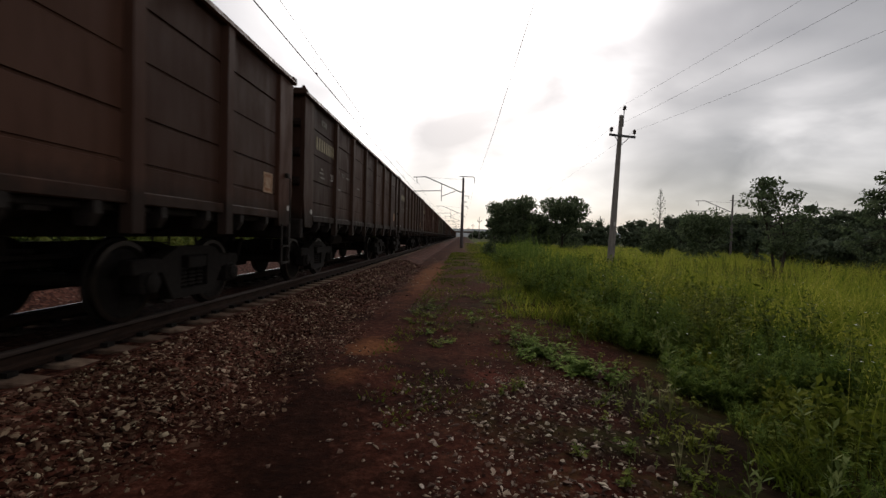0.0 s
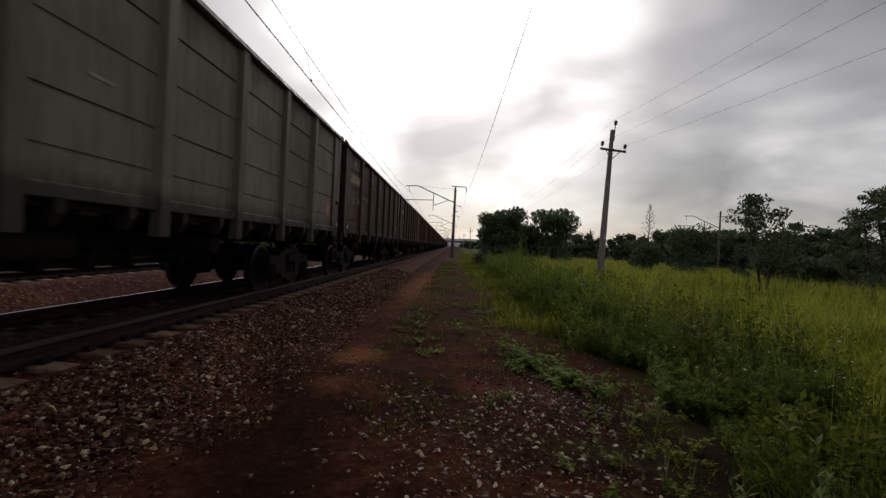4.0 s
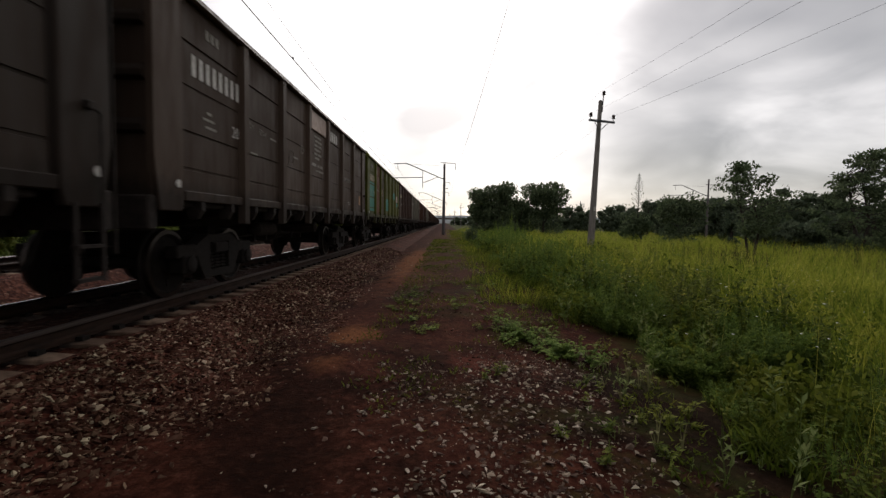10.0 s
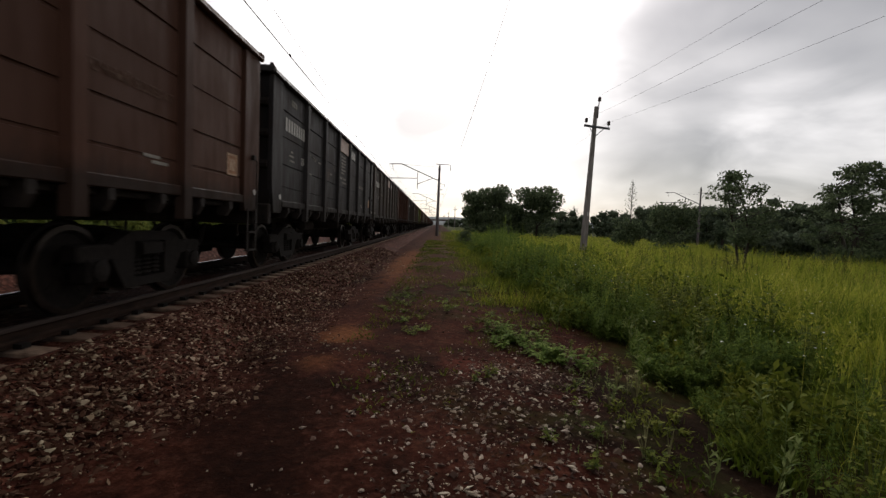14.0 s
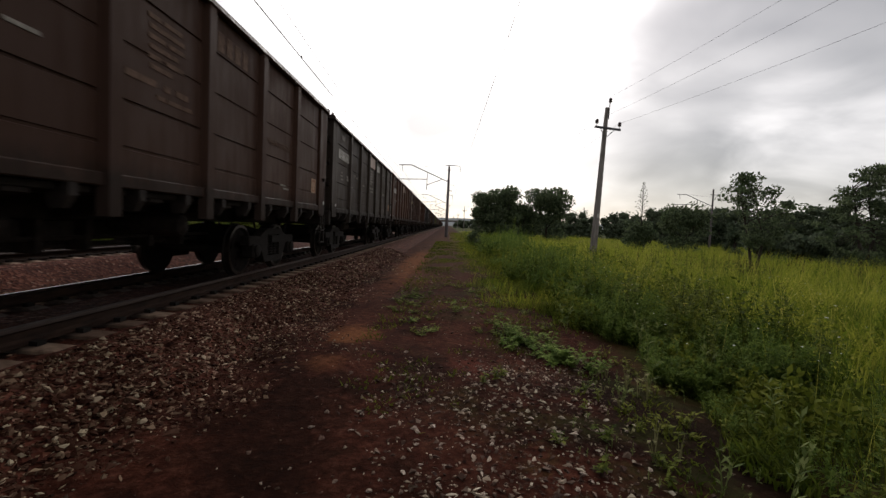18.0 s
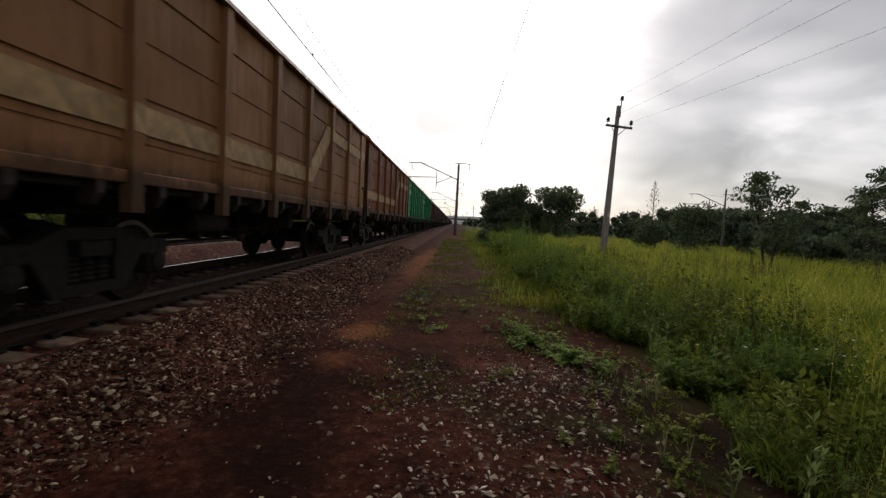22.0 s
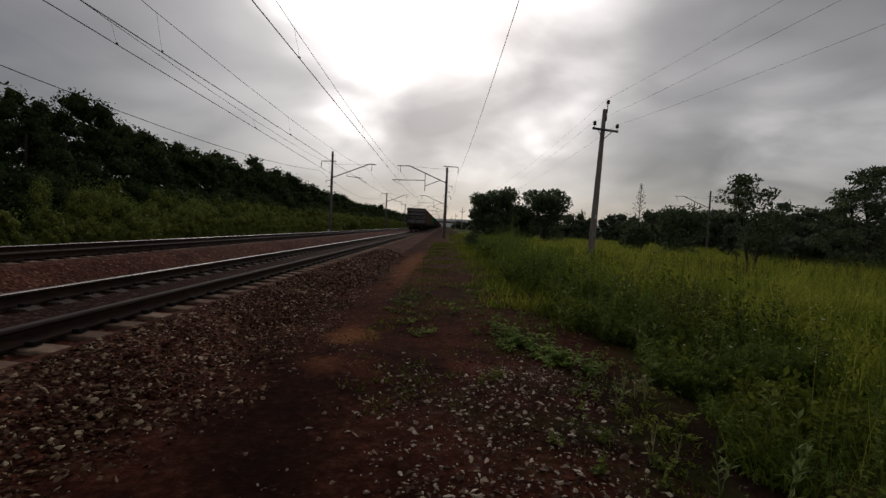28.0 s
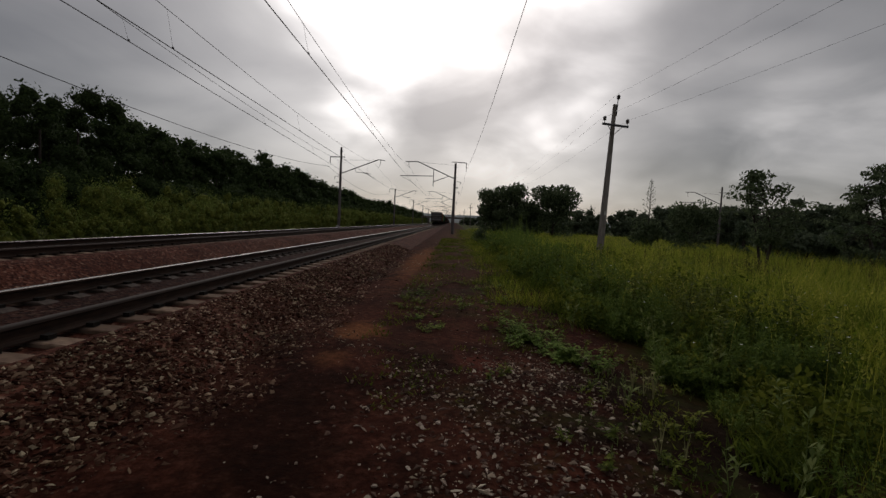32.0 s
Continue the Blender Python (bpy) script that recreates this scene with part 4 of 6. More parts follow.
def spire(x, y, foot, height, seed):
    """A thin, half-bare young tree with short drooping twigs."""
    rnd = random.Random(seed)
    t = tagged(new("young_tree"), "thin spire-shaped half-bare young tree above a bush", "tree", group="trees beside the meadow")
    t.matrix_basis = pose(x, y, foot)
    bm = bmesh.new()
    tube(bm, (0, 0, -0.3), (0, 0, height), 0.09, 0.015, 6)
    tips = []
    for k in range(84):
        h = height * (0.25 + 0.73 * k / 84)
        a, ln = k * 2.4 + rnd.uniform(-0.3, 0.3), ((height - h) * 0.20 + 0.06) * rnd.uniform(0.75, 1.15)
        e = (math.cos(a) * ln, math.sin(a) * ln, h + ln * 0.8)
        tube(bm, (0, 0, h), e, 0.022, 0.008, 4)
        tips.append(e)
    part("trunk", bm, BARK, t)
    v, f = leaf_cloud(tips, [0.10] * len(tips), 620, 0.06, seed)
    place("twig_leaves", mesh_arrays("twig_leaves", v, f, LEAF_DARK), None, t)
    v, f = leaf_cloud([(rnd.uniform(-1.6, 1.6), rnd.uniform(-1, 1), rnd.uniform(0.6, 3.2)) for _ in range(26)], [0.9] * 26, 2600, 0.17, seed + 1)
    place("lower_leaves", mesh_arrays("lower_leaves", v, f, LEAF_DARK), None, t)


spire(24.9, 60.0, -0.95, 8.9, 21)


def woods(name, stations, count_per, leaf, mat, seed, label, squash=0.8, core=0.8, inner=SHADED_FOREST, trunks=True, clumps=12):
    """A belt of trees too many to count: crowns full of leaves over short trunks. stations: x, y, height, radius."""
    r = np.random.default_rng(seed)
    vs, fs, n = [], [], 0
    hearts, sizes = [], []
    for x, y, h, rad in stations:
        k = clumps
        ang, rr = r.uniform(0, 6.28, k), rad * r.uniform(0.1, 0.8, k)
        zz = h * r.uniform(0.06, 0.9, k)
        zz[0] = h * 0.9
        rr[0] *= 0.4
        c = np.stack([x + rr * np.cos(ang), y + rr * np.sin(ang), zz - 0.95], 1)
        near = max(0.55, min(1.7, math.hypot(x, y) / 90))
        share = 0.3 if abs(x) > 1.25 * y + 6 else 1.0
        size = rad * r.uniform(0.30, 0.52, k) * (12 / k) ** 0.5
        hearts.append(c)
        sizes.append(size)
        v, f = leaf_cloud(c, size, int(share * count_per / near ** 1.6), leaf * near, int(r.integers(1e9)), squash)
        vs.append(v)
        fs.append(f + n)
        n += len(v)
    ob = tagged(new(name, mesh_arrays(name, np.concatenate(vs), np.concatenate(fs), mat)), label, "woods", kind="stuff")
    # solid filler in every foliage clump; crown shade is put into its darker green
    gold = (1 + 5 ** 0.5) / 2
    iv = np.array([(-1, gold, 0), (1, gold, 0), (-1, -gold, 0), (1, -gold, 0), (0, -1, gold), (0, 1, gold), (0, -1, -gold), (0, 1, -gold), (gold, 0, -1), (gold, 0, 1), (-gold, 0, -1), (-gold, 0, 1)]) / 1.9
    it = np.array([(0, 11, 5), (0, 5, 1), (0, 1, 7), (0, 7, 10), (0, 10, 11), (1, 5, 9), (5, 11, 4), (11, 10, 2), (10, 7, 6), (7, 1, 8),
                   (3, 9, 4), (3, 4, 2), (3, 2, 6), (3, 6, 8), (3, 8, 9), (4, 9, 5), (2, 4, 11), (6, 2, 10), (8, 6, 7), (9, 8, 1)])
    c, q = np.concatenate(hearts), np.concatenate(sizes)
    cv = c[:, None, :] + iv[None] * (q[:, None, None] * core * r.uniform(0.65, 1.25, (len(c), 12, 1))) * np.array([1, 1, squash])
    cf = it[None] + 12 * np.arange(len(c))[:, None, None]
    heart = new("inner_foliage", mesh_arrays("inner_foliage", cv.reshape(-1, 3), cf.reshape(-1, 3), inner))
    heart.parent = ob
    tagged(heart, kind="stuff")
    if not trunks:
        return ob
    bm = bmesh.new()
    for x, y, h, rad in stations:
        tube(bm, (x, y, -1.3), (x, y, h * 0.6), 0.2, 0.1, 5)
    part("trunks", bm, BARK, ob)
    return ob


r_w = random.Random(5)
forest = []
y = -10.0
while y < 620:
    step = 4.0 + max(0, y) * 0.012
    for row, x0 in enumerate((-36.5, -40, -46, -54)):
        h = (10.6 if row else 4.5) + (2.4 if row else 1.0) * min(1, max(0, (y - 20) / 50)) + row * 0.9 + r_w.uniform(-1.0, 1.2) + 0.8 * math.sin(y * 0.07) + 0.7 - float(np.interp(y, [40, 90, 170], [0, 0.5, 2.6])) * min(row, 1)
        forest.append((x0 - 2 + r_w.uniform(-2, 2) + bend(y), y + r_w.uniform(-2, 2), h, 4.6 + 0.01 * max(0, y)))
    y += step * 1.25
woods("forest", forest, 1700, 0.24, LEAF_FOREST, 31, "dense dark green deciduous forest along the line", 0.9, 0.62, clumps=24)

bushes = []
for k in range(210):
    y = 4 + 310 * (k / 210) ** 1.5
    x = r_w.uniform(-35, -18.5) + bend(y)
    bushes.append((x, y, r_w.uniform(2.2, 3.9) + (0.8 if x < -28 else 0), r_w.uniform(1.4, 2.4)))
woods("bushes", bushes, 800, 0.105, LEAF_BUSH, 37, "tall green weeds and bushes below the forest", 1.5, 0.5, SHADED_BUSH, False)

scrub = []
for k in range(64):
    y = 5 + 70 * (k / 64) ** 1.3
    scrub.append((r_w.uniform(-19.0, -15.6) + bend(y), y, r_w.uniform(1.2, 2.3), r_w.uniform(0.8, 1.3)))
woods("trackside_scrub", scrub, 200, 0.09, LEAF_BUSH, 39, "low green scrub beside the far track", 1.3, 0.5, SHADED_BUSH, False)

copse = []
for k in range(120):
    u = k / 119
    x = 24 + 150 * u + r_w.uniform(-4, 4)
    copse.append((x, 205 - 165 * u ** 0.6 + r_w.uniform(-6, 6), 6.8 + r_w.uniform(-1.0, 1.6), r_w.uniform(3.5, 5.0)))
for k in range(46):
    copse.append((41.5 + k * 1.6 + r_w.uniform(-2, 2), 62 - k * 0.9 + r_w.uniform(-3, 3), 6.6 + r_w.uniform(-1.2, 1.2), r_w.uniform(2.4, 3.8)))
for k in range(70):
    copse.append((8 + k * 4.5 + r_w.uniform(-3, 3), 420 + r_w.uniform(-30, 30), 8 + r_w.uniform(-2, 2), 8))
for k in range(16):
    copse.append((44.0 + k * 1.1 + r_w.uniform(-1, 1), 99 - k * 0.5 + r_w.uniform(-2, 2), 7.4 + r_w.uniform(-1.3, 1.2), r_w.uniform(2.4, 3.6)))
for k in range(14):
    copse.append((27.0 + k * 0.9 + r_w.uniform(-0.5, 0.5), 42 - k * 0.4 + r_w.uniform(-1, 2), 2.9 + r_w.uniform(-0.8, 0.9), r_w.uniform(1.2, 1.9)))
woods("copse", copse, 430, 0.30, LEAF_COPSE, 41, "dark green woods beyond the meadow", 0.8, 0.7, SHADED_COPSE)

# low hill behind everything, distance haze mixed into its pale colour
def hill():
    bm = bmesh.new()
    prev = None
    for k in range(61):
        a = radians(-60 + 2 * k)
        h = 42 + 16 * math.sin(k * 0.31) + 9 * math.sin(k * 0.83)
        x, yy = 2200 * math.sin(a), 2200 * math.cos(a)
        cur = (bm.verts.new((x, yy, -3)), bm.verts.new((x * 1.15, yy * 1.15, h)), bm.verts.new((x * 1.35, yy * 1.35, -3)))
        if prev:
            bm.faces.new((prev[0], cur[0], cur[1], prev[1]))
            bm.faces.new((prev[1], cur[1], cur[2], prev[2]))
        prev = cur
    haze = two_tone("haze_tinted_hill", (0.16, 0.18, 0.19), (0.2, 0.22, 0.22), 0.02, 1.0)
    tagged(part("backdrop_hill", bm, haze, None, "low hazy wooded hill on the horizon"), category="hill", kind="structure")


hill()


def blades(px, py, height, width, bend_by, seed, segs=3, way=None):
    """Curved tapered grass blades at given places: vertices and faces."""
    r = np.random.default_rng(seed)
    n = len(px)
    a = r.uniform(0, 2 * np.pi, n)
    side = np.stack([np.cos(a), np.sin(a), np.zeros(n)], 1)
    b = r.uniform(0, 2 * np.pi, n) if way is None else way + r.normal(0, 0.7, n)
    lean = np.stack([np.cos(b), np.sin(b)], 1) * (bend_by * r.uniform(0.2, 1.0, n) * height)[:, None]
    root = np.stack([px, py, land(px, py) - 0.03], 1)
    rows = []
    for k in range(segs):
        t = k / segs
        w = (0.75, 1.0, 0.65)[int(t * 3)]
        p = root.copy()
        p[:, :2] += lean * t * t
        p[:, 2] += height * (t - 0.22 * bend_by * t * t)
        rows += [p - side * (width * w * 0.5)[:, None], p + side * (width * w * 0.5)[:, None]]
    tip = root.copy()
    tip[:, :2] += lean
    tip[:, 2] += height * (1 - 0.25 * bend_by)
    rows += [tip, tip + side * 0.001]
    v = np.stack(rows, 1).reshape(-1, 3)
    m = 2 * segs + 2
    o = (np.arange(n) * m)[:, None]
    f = np.concatenate([o + np.array([2 * k, 2 * k + 1, 2 * k + 3, 2 * k + 2]) for k in range(segs)], 0)
    return v, f


def patchy(x, y, s=1.0):
    return 0.5 + 0.25 * (np.sin(x * 0.9 * s + 1.7 * np.sin(y * 0.55 * s)) + np.sin(y * 0.8 * s + 1.3 * np.sin(x * 0.6 * s + 2)))


def grass_border(y):
    """Where the tall growth begins, going away from the line."""
    return np.interp(y, [0, 2.4, 3.4, 5.0, 9, 15, 50, 130], [2.1, 2.2, 2.62, 2.62, 2.35, 2.25, 2.6, 3.0]) + 0.20 * np.sin(y * 1.3) + 0.16 * np.sin(y * 3.1 + 1) + 0.08 * np.sin(y * 7.3)


def meadow(name, n, x0, x1, y0, y1, h, w, bend_by, seed, label, mat=GRASS, power=1.0, border=True, segs=3, tuft=18, spread=0.16):
    """Grass in tufts, each with its own height and lean."""
    r = np.random.default_rng(seed)
    m = max(1, n // tuft)
    cx = x0 + (x1 - x0) * r.uniform(0, 1, m) ** power
    cy = y0 + (y1 - y0) * r.uniform(0, 1, m) ** power
    tall, way = r.uniform(0.4, 1.4, m), r.uniform(0, 6.28, m)
    pick = r.integers(0, m, n)
    sp = spread * (1 + np.hypot(cx, cy)[pick] / 25)
    x, y = cx[pick] + r.normal(0, 1, n) * sp, cy[pick] + r.normal(0, 1, n) * sp
    if border:
        thin = (patchy(x * 1.6 + 5, y * 1.3 + 2) < 0.42) & (x < grass_border(y) + 3.2) & (r.uniform(0, 1, n) < 0.75)
        keep = (x > grass_border(y) + r.normal(0, 0.16, n)) & ~thin
        x, y, pick = x[keep], y[keep], pick[keep]
    rise = np.clip(0.13 + (x - grass_border(y)) / (1.5 + 1.6 * np.clip((9 - y) / 5, 0, 1)), 0.13, 1.0) if border else 1.0
    ht = h * (0.5 + 0.55 * patchy(x, y)) * tall[pick] * r.uniform(0.55, 1.15, len(x)) * rise
    v, f = blades(x, y, ht, w * r.uniform(0.5, 1.4, len(x)), bend_by, seed + 1, segs, way[pick])
    return tagged(new(name, mesh_arrays(name, v, f, mat)), label, "grass", kind="stuff")


meadow("tall_grass", 7500, 2.0, 7.5, 1.6, 7.0, 1.1, 0.0065, 0.8, 51, "tall lush green grass beside the path")
meadow("tall_grass", 36000, 1.5, 9.0, 6.5, 15.0, 1.25, 0.0065, 0.75, 52, "tall lush green grass beside the path", segs=2)
meadow("rear_grass", 12000, 1.9, 12.0, -7.0, 2.0, 1.1, 0.012, 0.6, 50, "tall green grass behind the viewpoint", segs=1)
meadow("meadow_grass", 58000, 1.5, 28.0, 10.0, 45.0, 1.3, 0.015, 0.6, 53, "tall green meadow grass", MEADOW, power=1.25, segs=2)
meadow("far_meadow_grass", 50000, 1.5, 75.0, 30.0, 130.0, 1.05, 0.06, 0.45, 55, "yellowish green meadow grass", MEADOW, power=1.2, segs=1)
meadow("side_meadow_grass", 22000, 5.0, 26.0, 4.0, 14.0, 1.2, 0.016, 0.5, 57, "tall green meadow grass", MEADOW, segs=2)
meadow("verge_grass", 24000, -18.5, -14.2, -10.0, 120.0, 0.6, 0.04, 0.5, 59, "green grass along the far track", border=False, power=1.3, segs=1)

meadow("path_side_grass", 9000, 0.9, 3.4, 9.0, 95.0, 0.42, 0.022, 0.7, 63, "ragged grass invading the distant path", power=1.6, border=False, segs=1, tuft=22, spread=0.14)
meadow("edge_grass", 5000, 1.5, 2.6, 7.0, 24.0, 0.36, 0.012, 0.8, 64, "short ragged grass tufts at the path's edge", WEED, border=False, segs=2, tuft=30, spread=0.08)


def undergrowth():
    """Low broad-leaved growth along the border and in patches on the path."""
    r = np.random.default_rng(61)
    n = 60000
    y = 2.0 + 40 * r.uniform(0, 1, n) ** 1.9
    x = grass_border(y) + 0.15 + np.abs(r.normal(0, 0.55, n)) - 0.3 * r.uniform(0, 1, n)
    onpath = r.uniform(0, 1, n) < 0.5
    x = np.where(onpath, r.uniform(-1.1, 2.1, n), x)
    mask = patchy(x * 3.3 + 4, y * 2.1 + 1) + 0.25 * np.sin(x * 9) * np.sin(y * 7)
    keep = (mask > np.where(onpath, np.where(y > 5.5, 0.50, 0.78), 0.42))
    x, y, onpath = x[keep], y[keep], onpath[keep]
    h = np.where(onpath, r.uniform(0.03, 0.11, len(x)), r.uniform(0.05, 0.30, len(x)))
    grow = 1 + np.maximum(y - 10, 0) / 14
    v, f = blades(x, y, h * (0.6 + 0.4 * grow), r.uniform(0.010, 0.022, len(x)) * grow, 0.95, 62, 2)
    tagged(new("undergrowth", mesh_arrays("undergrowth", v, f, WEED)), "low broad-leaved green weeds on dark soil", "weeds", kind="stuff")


undergrowth()


def thicket():
    """Clumps of leafy shoots, taller away from the path, that fill the border of the grass."""
    r = np.random.default_rng(65)
    vs, fs, n = [], [], 0
    for k in range(700):
        y = 2.1 + 26 * r.uniform() ** 1.7
        off = r.uniform(0.0, 2.8) * (0.6 + y / 18) + (0.12 if y < 7 else -0.2)
        x = float(grass_border(np.array([y]))[0]) + off
        if patchy(np.array([x * 2.2 + 3]), np.array([y * 1.7]))[0] < (0.56 if y < 7 else 0.38):
            continue
        tall = r.uniform(0.18, 0.5) + 0.16 * max(0.0, min(off, 2.5)) * r.uniform(0.4, 1.2) + (0.45 * r.uniform() if y > 6 else 0.0)
        wide = tall * r.uniform(0.22, 0.45)
        z = float(land(np.array([x]), np.array([y]))[0])
        m = 4
        c = np.stack([x + r.normal(0, wide * 0.5, m), y + r.normal(0, wide * 0.5, m), z + tall * np.linspace(0.15, 0.85, m)], 1)
        grow = 1 + max(0, y - 6) / 9
        v, f = leaf_cloud(c, wide * np.array([0.9, 0.8, 0.65, 0.4]), int(130 / grow), 0.030 * grow * r.uniform(0.8, 1.3), int(r.integers(1e9)), 1.3, -0.4)
        vs.append(v)
        fs.append(f + n)
        n += len(v)
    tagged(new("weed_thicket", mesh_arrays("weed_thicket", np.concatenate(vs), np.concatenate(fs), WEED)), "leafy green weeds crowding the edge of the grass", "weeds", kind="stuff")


thicket()


def shoots(name, px, py, height, per, leaf, mat, seed, label):
    """Upright leafy shoots: a thin stem each, pointed leaves rising from it all the way up."""
    r = np.random.default_rng(seed)
    n = len(px)
    foot = land(px, py)
    lean = r.normal(0, 0.07, (n, 2)) * height[:, None]
    k = np.repeat(np.arange(n), per)
    u = r.uniform(0.12, 1.0, n * per)
    root = np.stack([px[k] + lean[k, 0] * u * u, py[k] + lean[k, 1] * u * u, foot[k] + height[k] * u], 1)
    a, up = r.uniform(0, 6.28, n * per), r.uniform(0.15, 1.3, n * per)
    d = np.stack([np.cos(a), np.sin(a), up], 1)
    d /= np.linalg.norm(d, axis=1)[:, None]
    side = np.stack([-np.sin(a), np.cos(a), np.zeros(n * per)], 1)
    ln = (leaf[k] * r.uniform(0.6, 1.3, n * per) * (1.15 - 0.6 * u))[:, None]
    drop = np.array([0, 0, 1]) * ln * 0.15
    v = np.stack([root, root + d * ln * 0.5 + side * ln * 0.15, root + d * ln - drop, root + d * ln * 0.5 - side * ln * 0.15], 1).reshape(-1, 3)
    f = np.arange(n * per * 4).reshape(-1, 4)
    w = 0.0035 + 0.0008 * np.hypot(px, py)
    top = np.stack([px + lean[:, 0], py + lean[:, 1], foot + height], 1)
    low = np.stack([px, py, foot - 0.03], 1)
    o = np.stack([w, np.zeros(n), np.zeros(n)], 1) * 0.5
    stems = np.stack([low - o, low + o, top + o * 0.3, top - o * 0.3], 1).reshape(-1, 3)
    f = np.concatenate([f, np.arange(n * 4).reshape(-1, 4) + len(v)])
    tagged(new(name, mesh_arrays(name, np.concatenate([v, stems]), f, mat)), label, "weeds", kind="stuff")


def plant_shoots():
    r = np.random.default_rng(66)
    # the tall dark verge between path and meadow
    n = 2600
    y = 4.6 + 44 * r.uniform(0, 1, n) ** 1.7
    x = grass_border(y) + r.uniform(-0.15, 1, n) ** 1.0 * (0.9 + 0.075 * y)
    keep = patchy(x * 1.7 + 2, y * 1.1 + 5) > 0.36
    x, y = x[keep], y[keep]
    off = np.clip((x - grass_border(y)) / 0.9, 0.15, 1)
    h = (0.45 + 0.95 * patchy(x * 1.3, y * 0.7 + 1)) * r.uniform(0.7, 1.2, len(x)) * (0.35 + 0.65 * off) * np.interp(y, [4.6, 8, 14], [0.6, 0.95, 1.15])
    shoots("verge_shoots", x, y, h, 34, 0.085 * (1 + y / 22), SHOOT, 67, "tall dark green leafy shoots between path and meadow")
    # a few plumes that stand above everything
    n = 46
    cx = r.uniform(15, 25, 6)
    y = cx[r.integers(0, 6, n)] + r.normal(0, 0.5, n)
    x = 0.55 + y * 0.085 + np.abs(r.normal(0, 0.5, n))
    shoots("tall_plumes", x, y, r.uniform(1.2, 2.15, n), 46, np.full(n, 0.075), SHOOT, 69, "pale green plumes above the tall growth")
    # leafy weeds that crowd the near corner over dark soil
    n = 620
    y = 1.9 + 4.2 * r.uniform(0, 1, n)
    x = grass_border(y) - 0.15 + 2.4 * r.uniform(0, 1, n) ** 1.3
    keep = patchy(x * 3.1 + 1, y * 2.3) + 0.2 * np.sin(x * 11) * np.sin(y * 9) > np.interp(x - grass_border(y), [0, 1.2], [0.50, 0.44])
    x, y = x[keep], y[keep]
    h = r.uniform(0.12, 0.34, len(x)) * (0.7 + np.clip(x - grass_border(y), 0, 2.0) * 0.75)
    shoots("corner_weeds", x, y, h, 26, r.uniform(0.03, 0.075, len(x)), SHOOT, 70, "dark green leafy weeds over bare dark soil")
    # low pale sprouts strewn over the bare soil before them
    n = 300
    y = 2.1 + 3.6 * r.uniform(0, 1, n)
    x = grass_border(y) - 1.35 + 1.9 * r.uniform(0, 1, n)
    keep = patchy(x * 4.3 + 2, y * 3.7) + 0.25 * np.sin(x * 13) * np.sin(y * 11) > 0.52
    x, y = x[keep], y[keep]
    shoots("low_sprouts", x, y, r.uniform(0.02, 0.10, len(x)), 12, r.uniform(0.014, 0.04, len(x)), LONG_LEAF, 74, "small pale green sprouts on bare dark soil")
    # brownish brush and dark stalks out in the meadow
    n = 700
    cx, cy = r.uniform(6, 26, 34), r.uniform(9, 30, 34)
    pick = r.integers(0, 34, n)
    x, y = cx[pick] + r.normal(0, 0.7, n), cy[pick] + r.normal(0, 0.7, n)
    shoots("meadow_brush", x, y, r.uniform(0.6, 1.25, n), 26, np.full(n, 0.13), BRUSH, 71, "brownish brush scattered in the meadow")


plant_shoots()


def round_bush(x, y, height, width, seed, label):
    rnd = random.Random(seed)
    b = tagged(new("bush"), label, "bush")
    b.matrix_basis = pose(x, y, float(land(np.array([x]), np.array([y]))[0]))
    bm = bmesh.new()
    for k in range(7):
        a = k * 0.9
        tube(bm, (0, 0, -0.1), (math.cos(a) * width * 0.3, math.sin(a) * width * 0.3, height * 0.6), 0.02, 0.008, 5)
    part("stems", bm, BARK, b)
    c = [(rnd.uniform(-0.34, 0.34) * width, rnd.uniform(-0.34, 0.34) * width, rnd.uniform(0.2, 0.86) * height) for _ in range(26)]
    v, f = leaf_cloud(c, [width * rnd.uniform(0.10, 0.20) for _ in c], 1500, 0.05, seed)
    place("leaves", mesh_arrays("leaves", v, f, LEAF_DARK), None, b)


round_bush(2.05, 37.0, 1.25, 1.3, 73, "small dark round bush beside the path")


def panicles():
    """Thin flowering grass stems that stand above the rest."""
    r = np.random.default_rng(67)
    n = 900
    x, y = 1.7 + 9 * r.uniform(0, 1, n) ** 1.2, 1.2 + 17 * r.uniform(0, 1, n)
    keep = x > grass_border(y) + 0.35
    x, y = x[keep], y[keep]
    h = r.uniform(0.8, 1.35, len(x))
    v, f = blades(x, y, h, np.full(len(x), 0.004), 0.3, 68, 3)
    tops = v.reshape(len(x), 8, 3)[:, 6]
    k = 14
    px = np.repeat(tops, k, 0) + r.normal(0, 1, (len(x) * k, 3)) * np.array([0.018, 0.018, 0.07]) - np.array([0, 0, 0.08])
    d = r.normal(size=px.shape) * 0.012
    e = r.normal(size=px.shape) * 0.005
    v2 = np.stack([px - d, px + e, px + d, px - e], 1).reshape(-1, 3)
    f2 = np.arange(len(v2)).reshape(-1, 4) + len(v)
    tagged(new("grass_panicles", mesh_arrays("grass_panicles", np.concatenate([v, v2]), np.concatenate([f, f2]), MEADOW)), "thin flowering grass stems above the meadow", "grass", kind="stuff")


panicles()

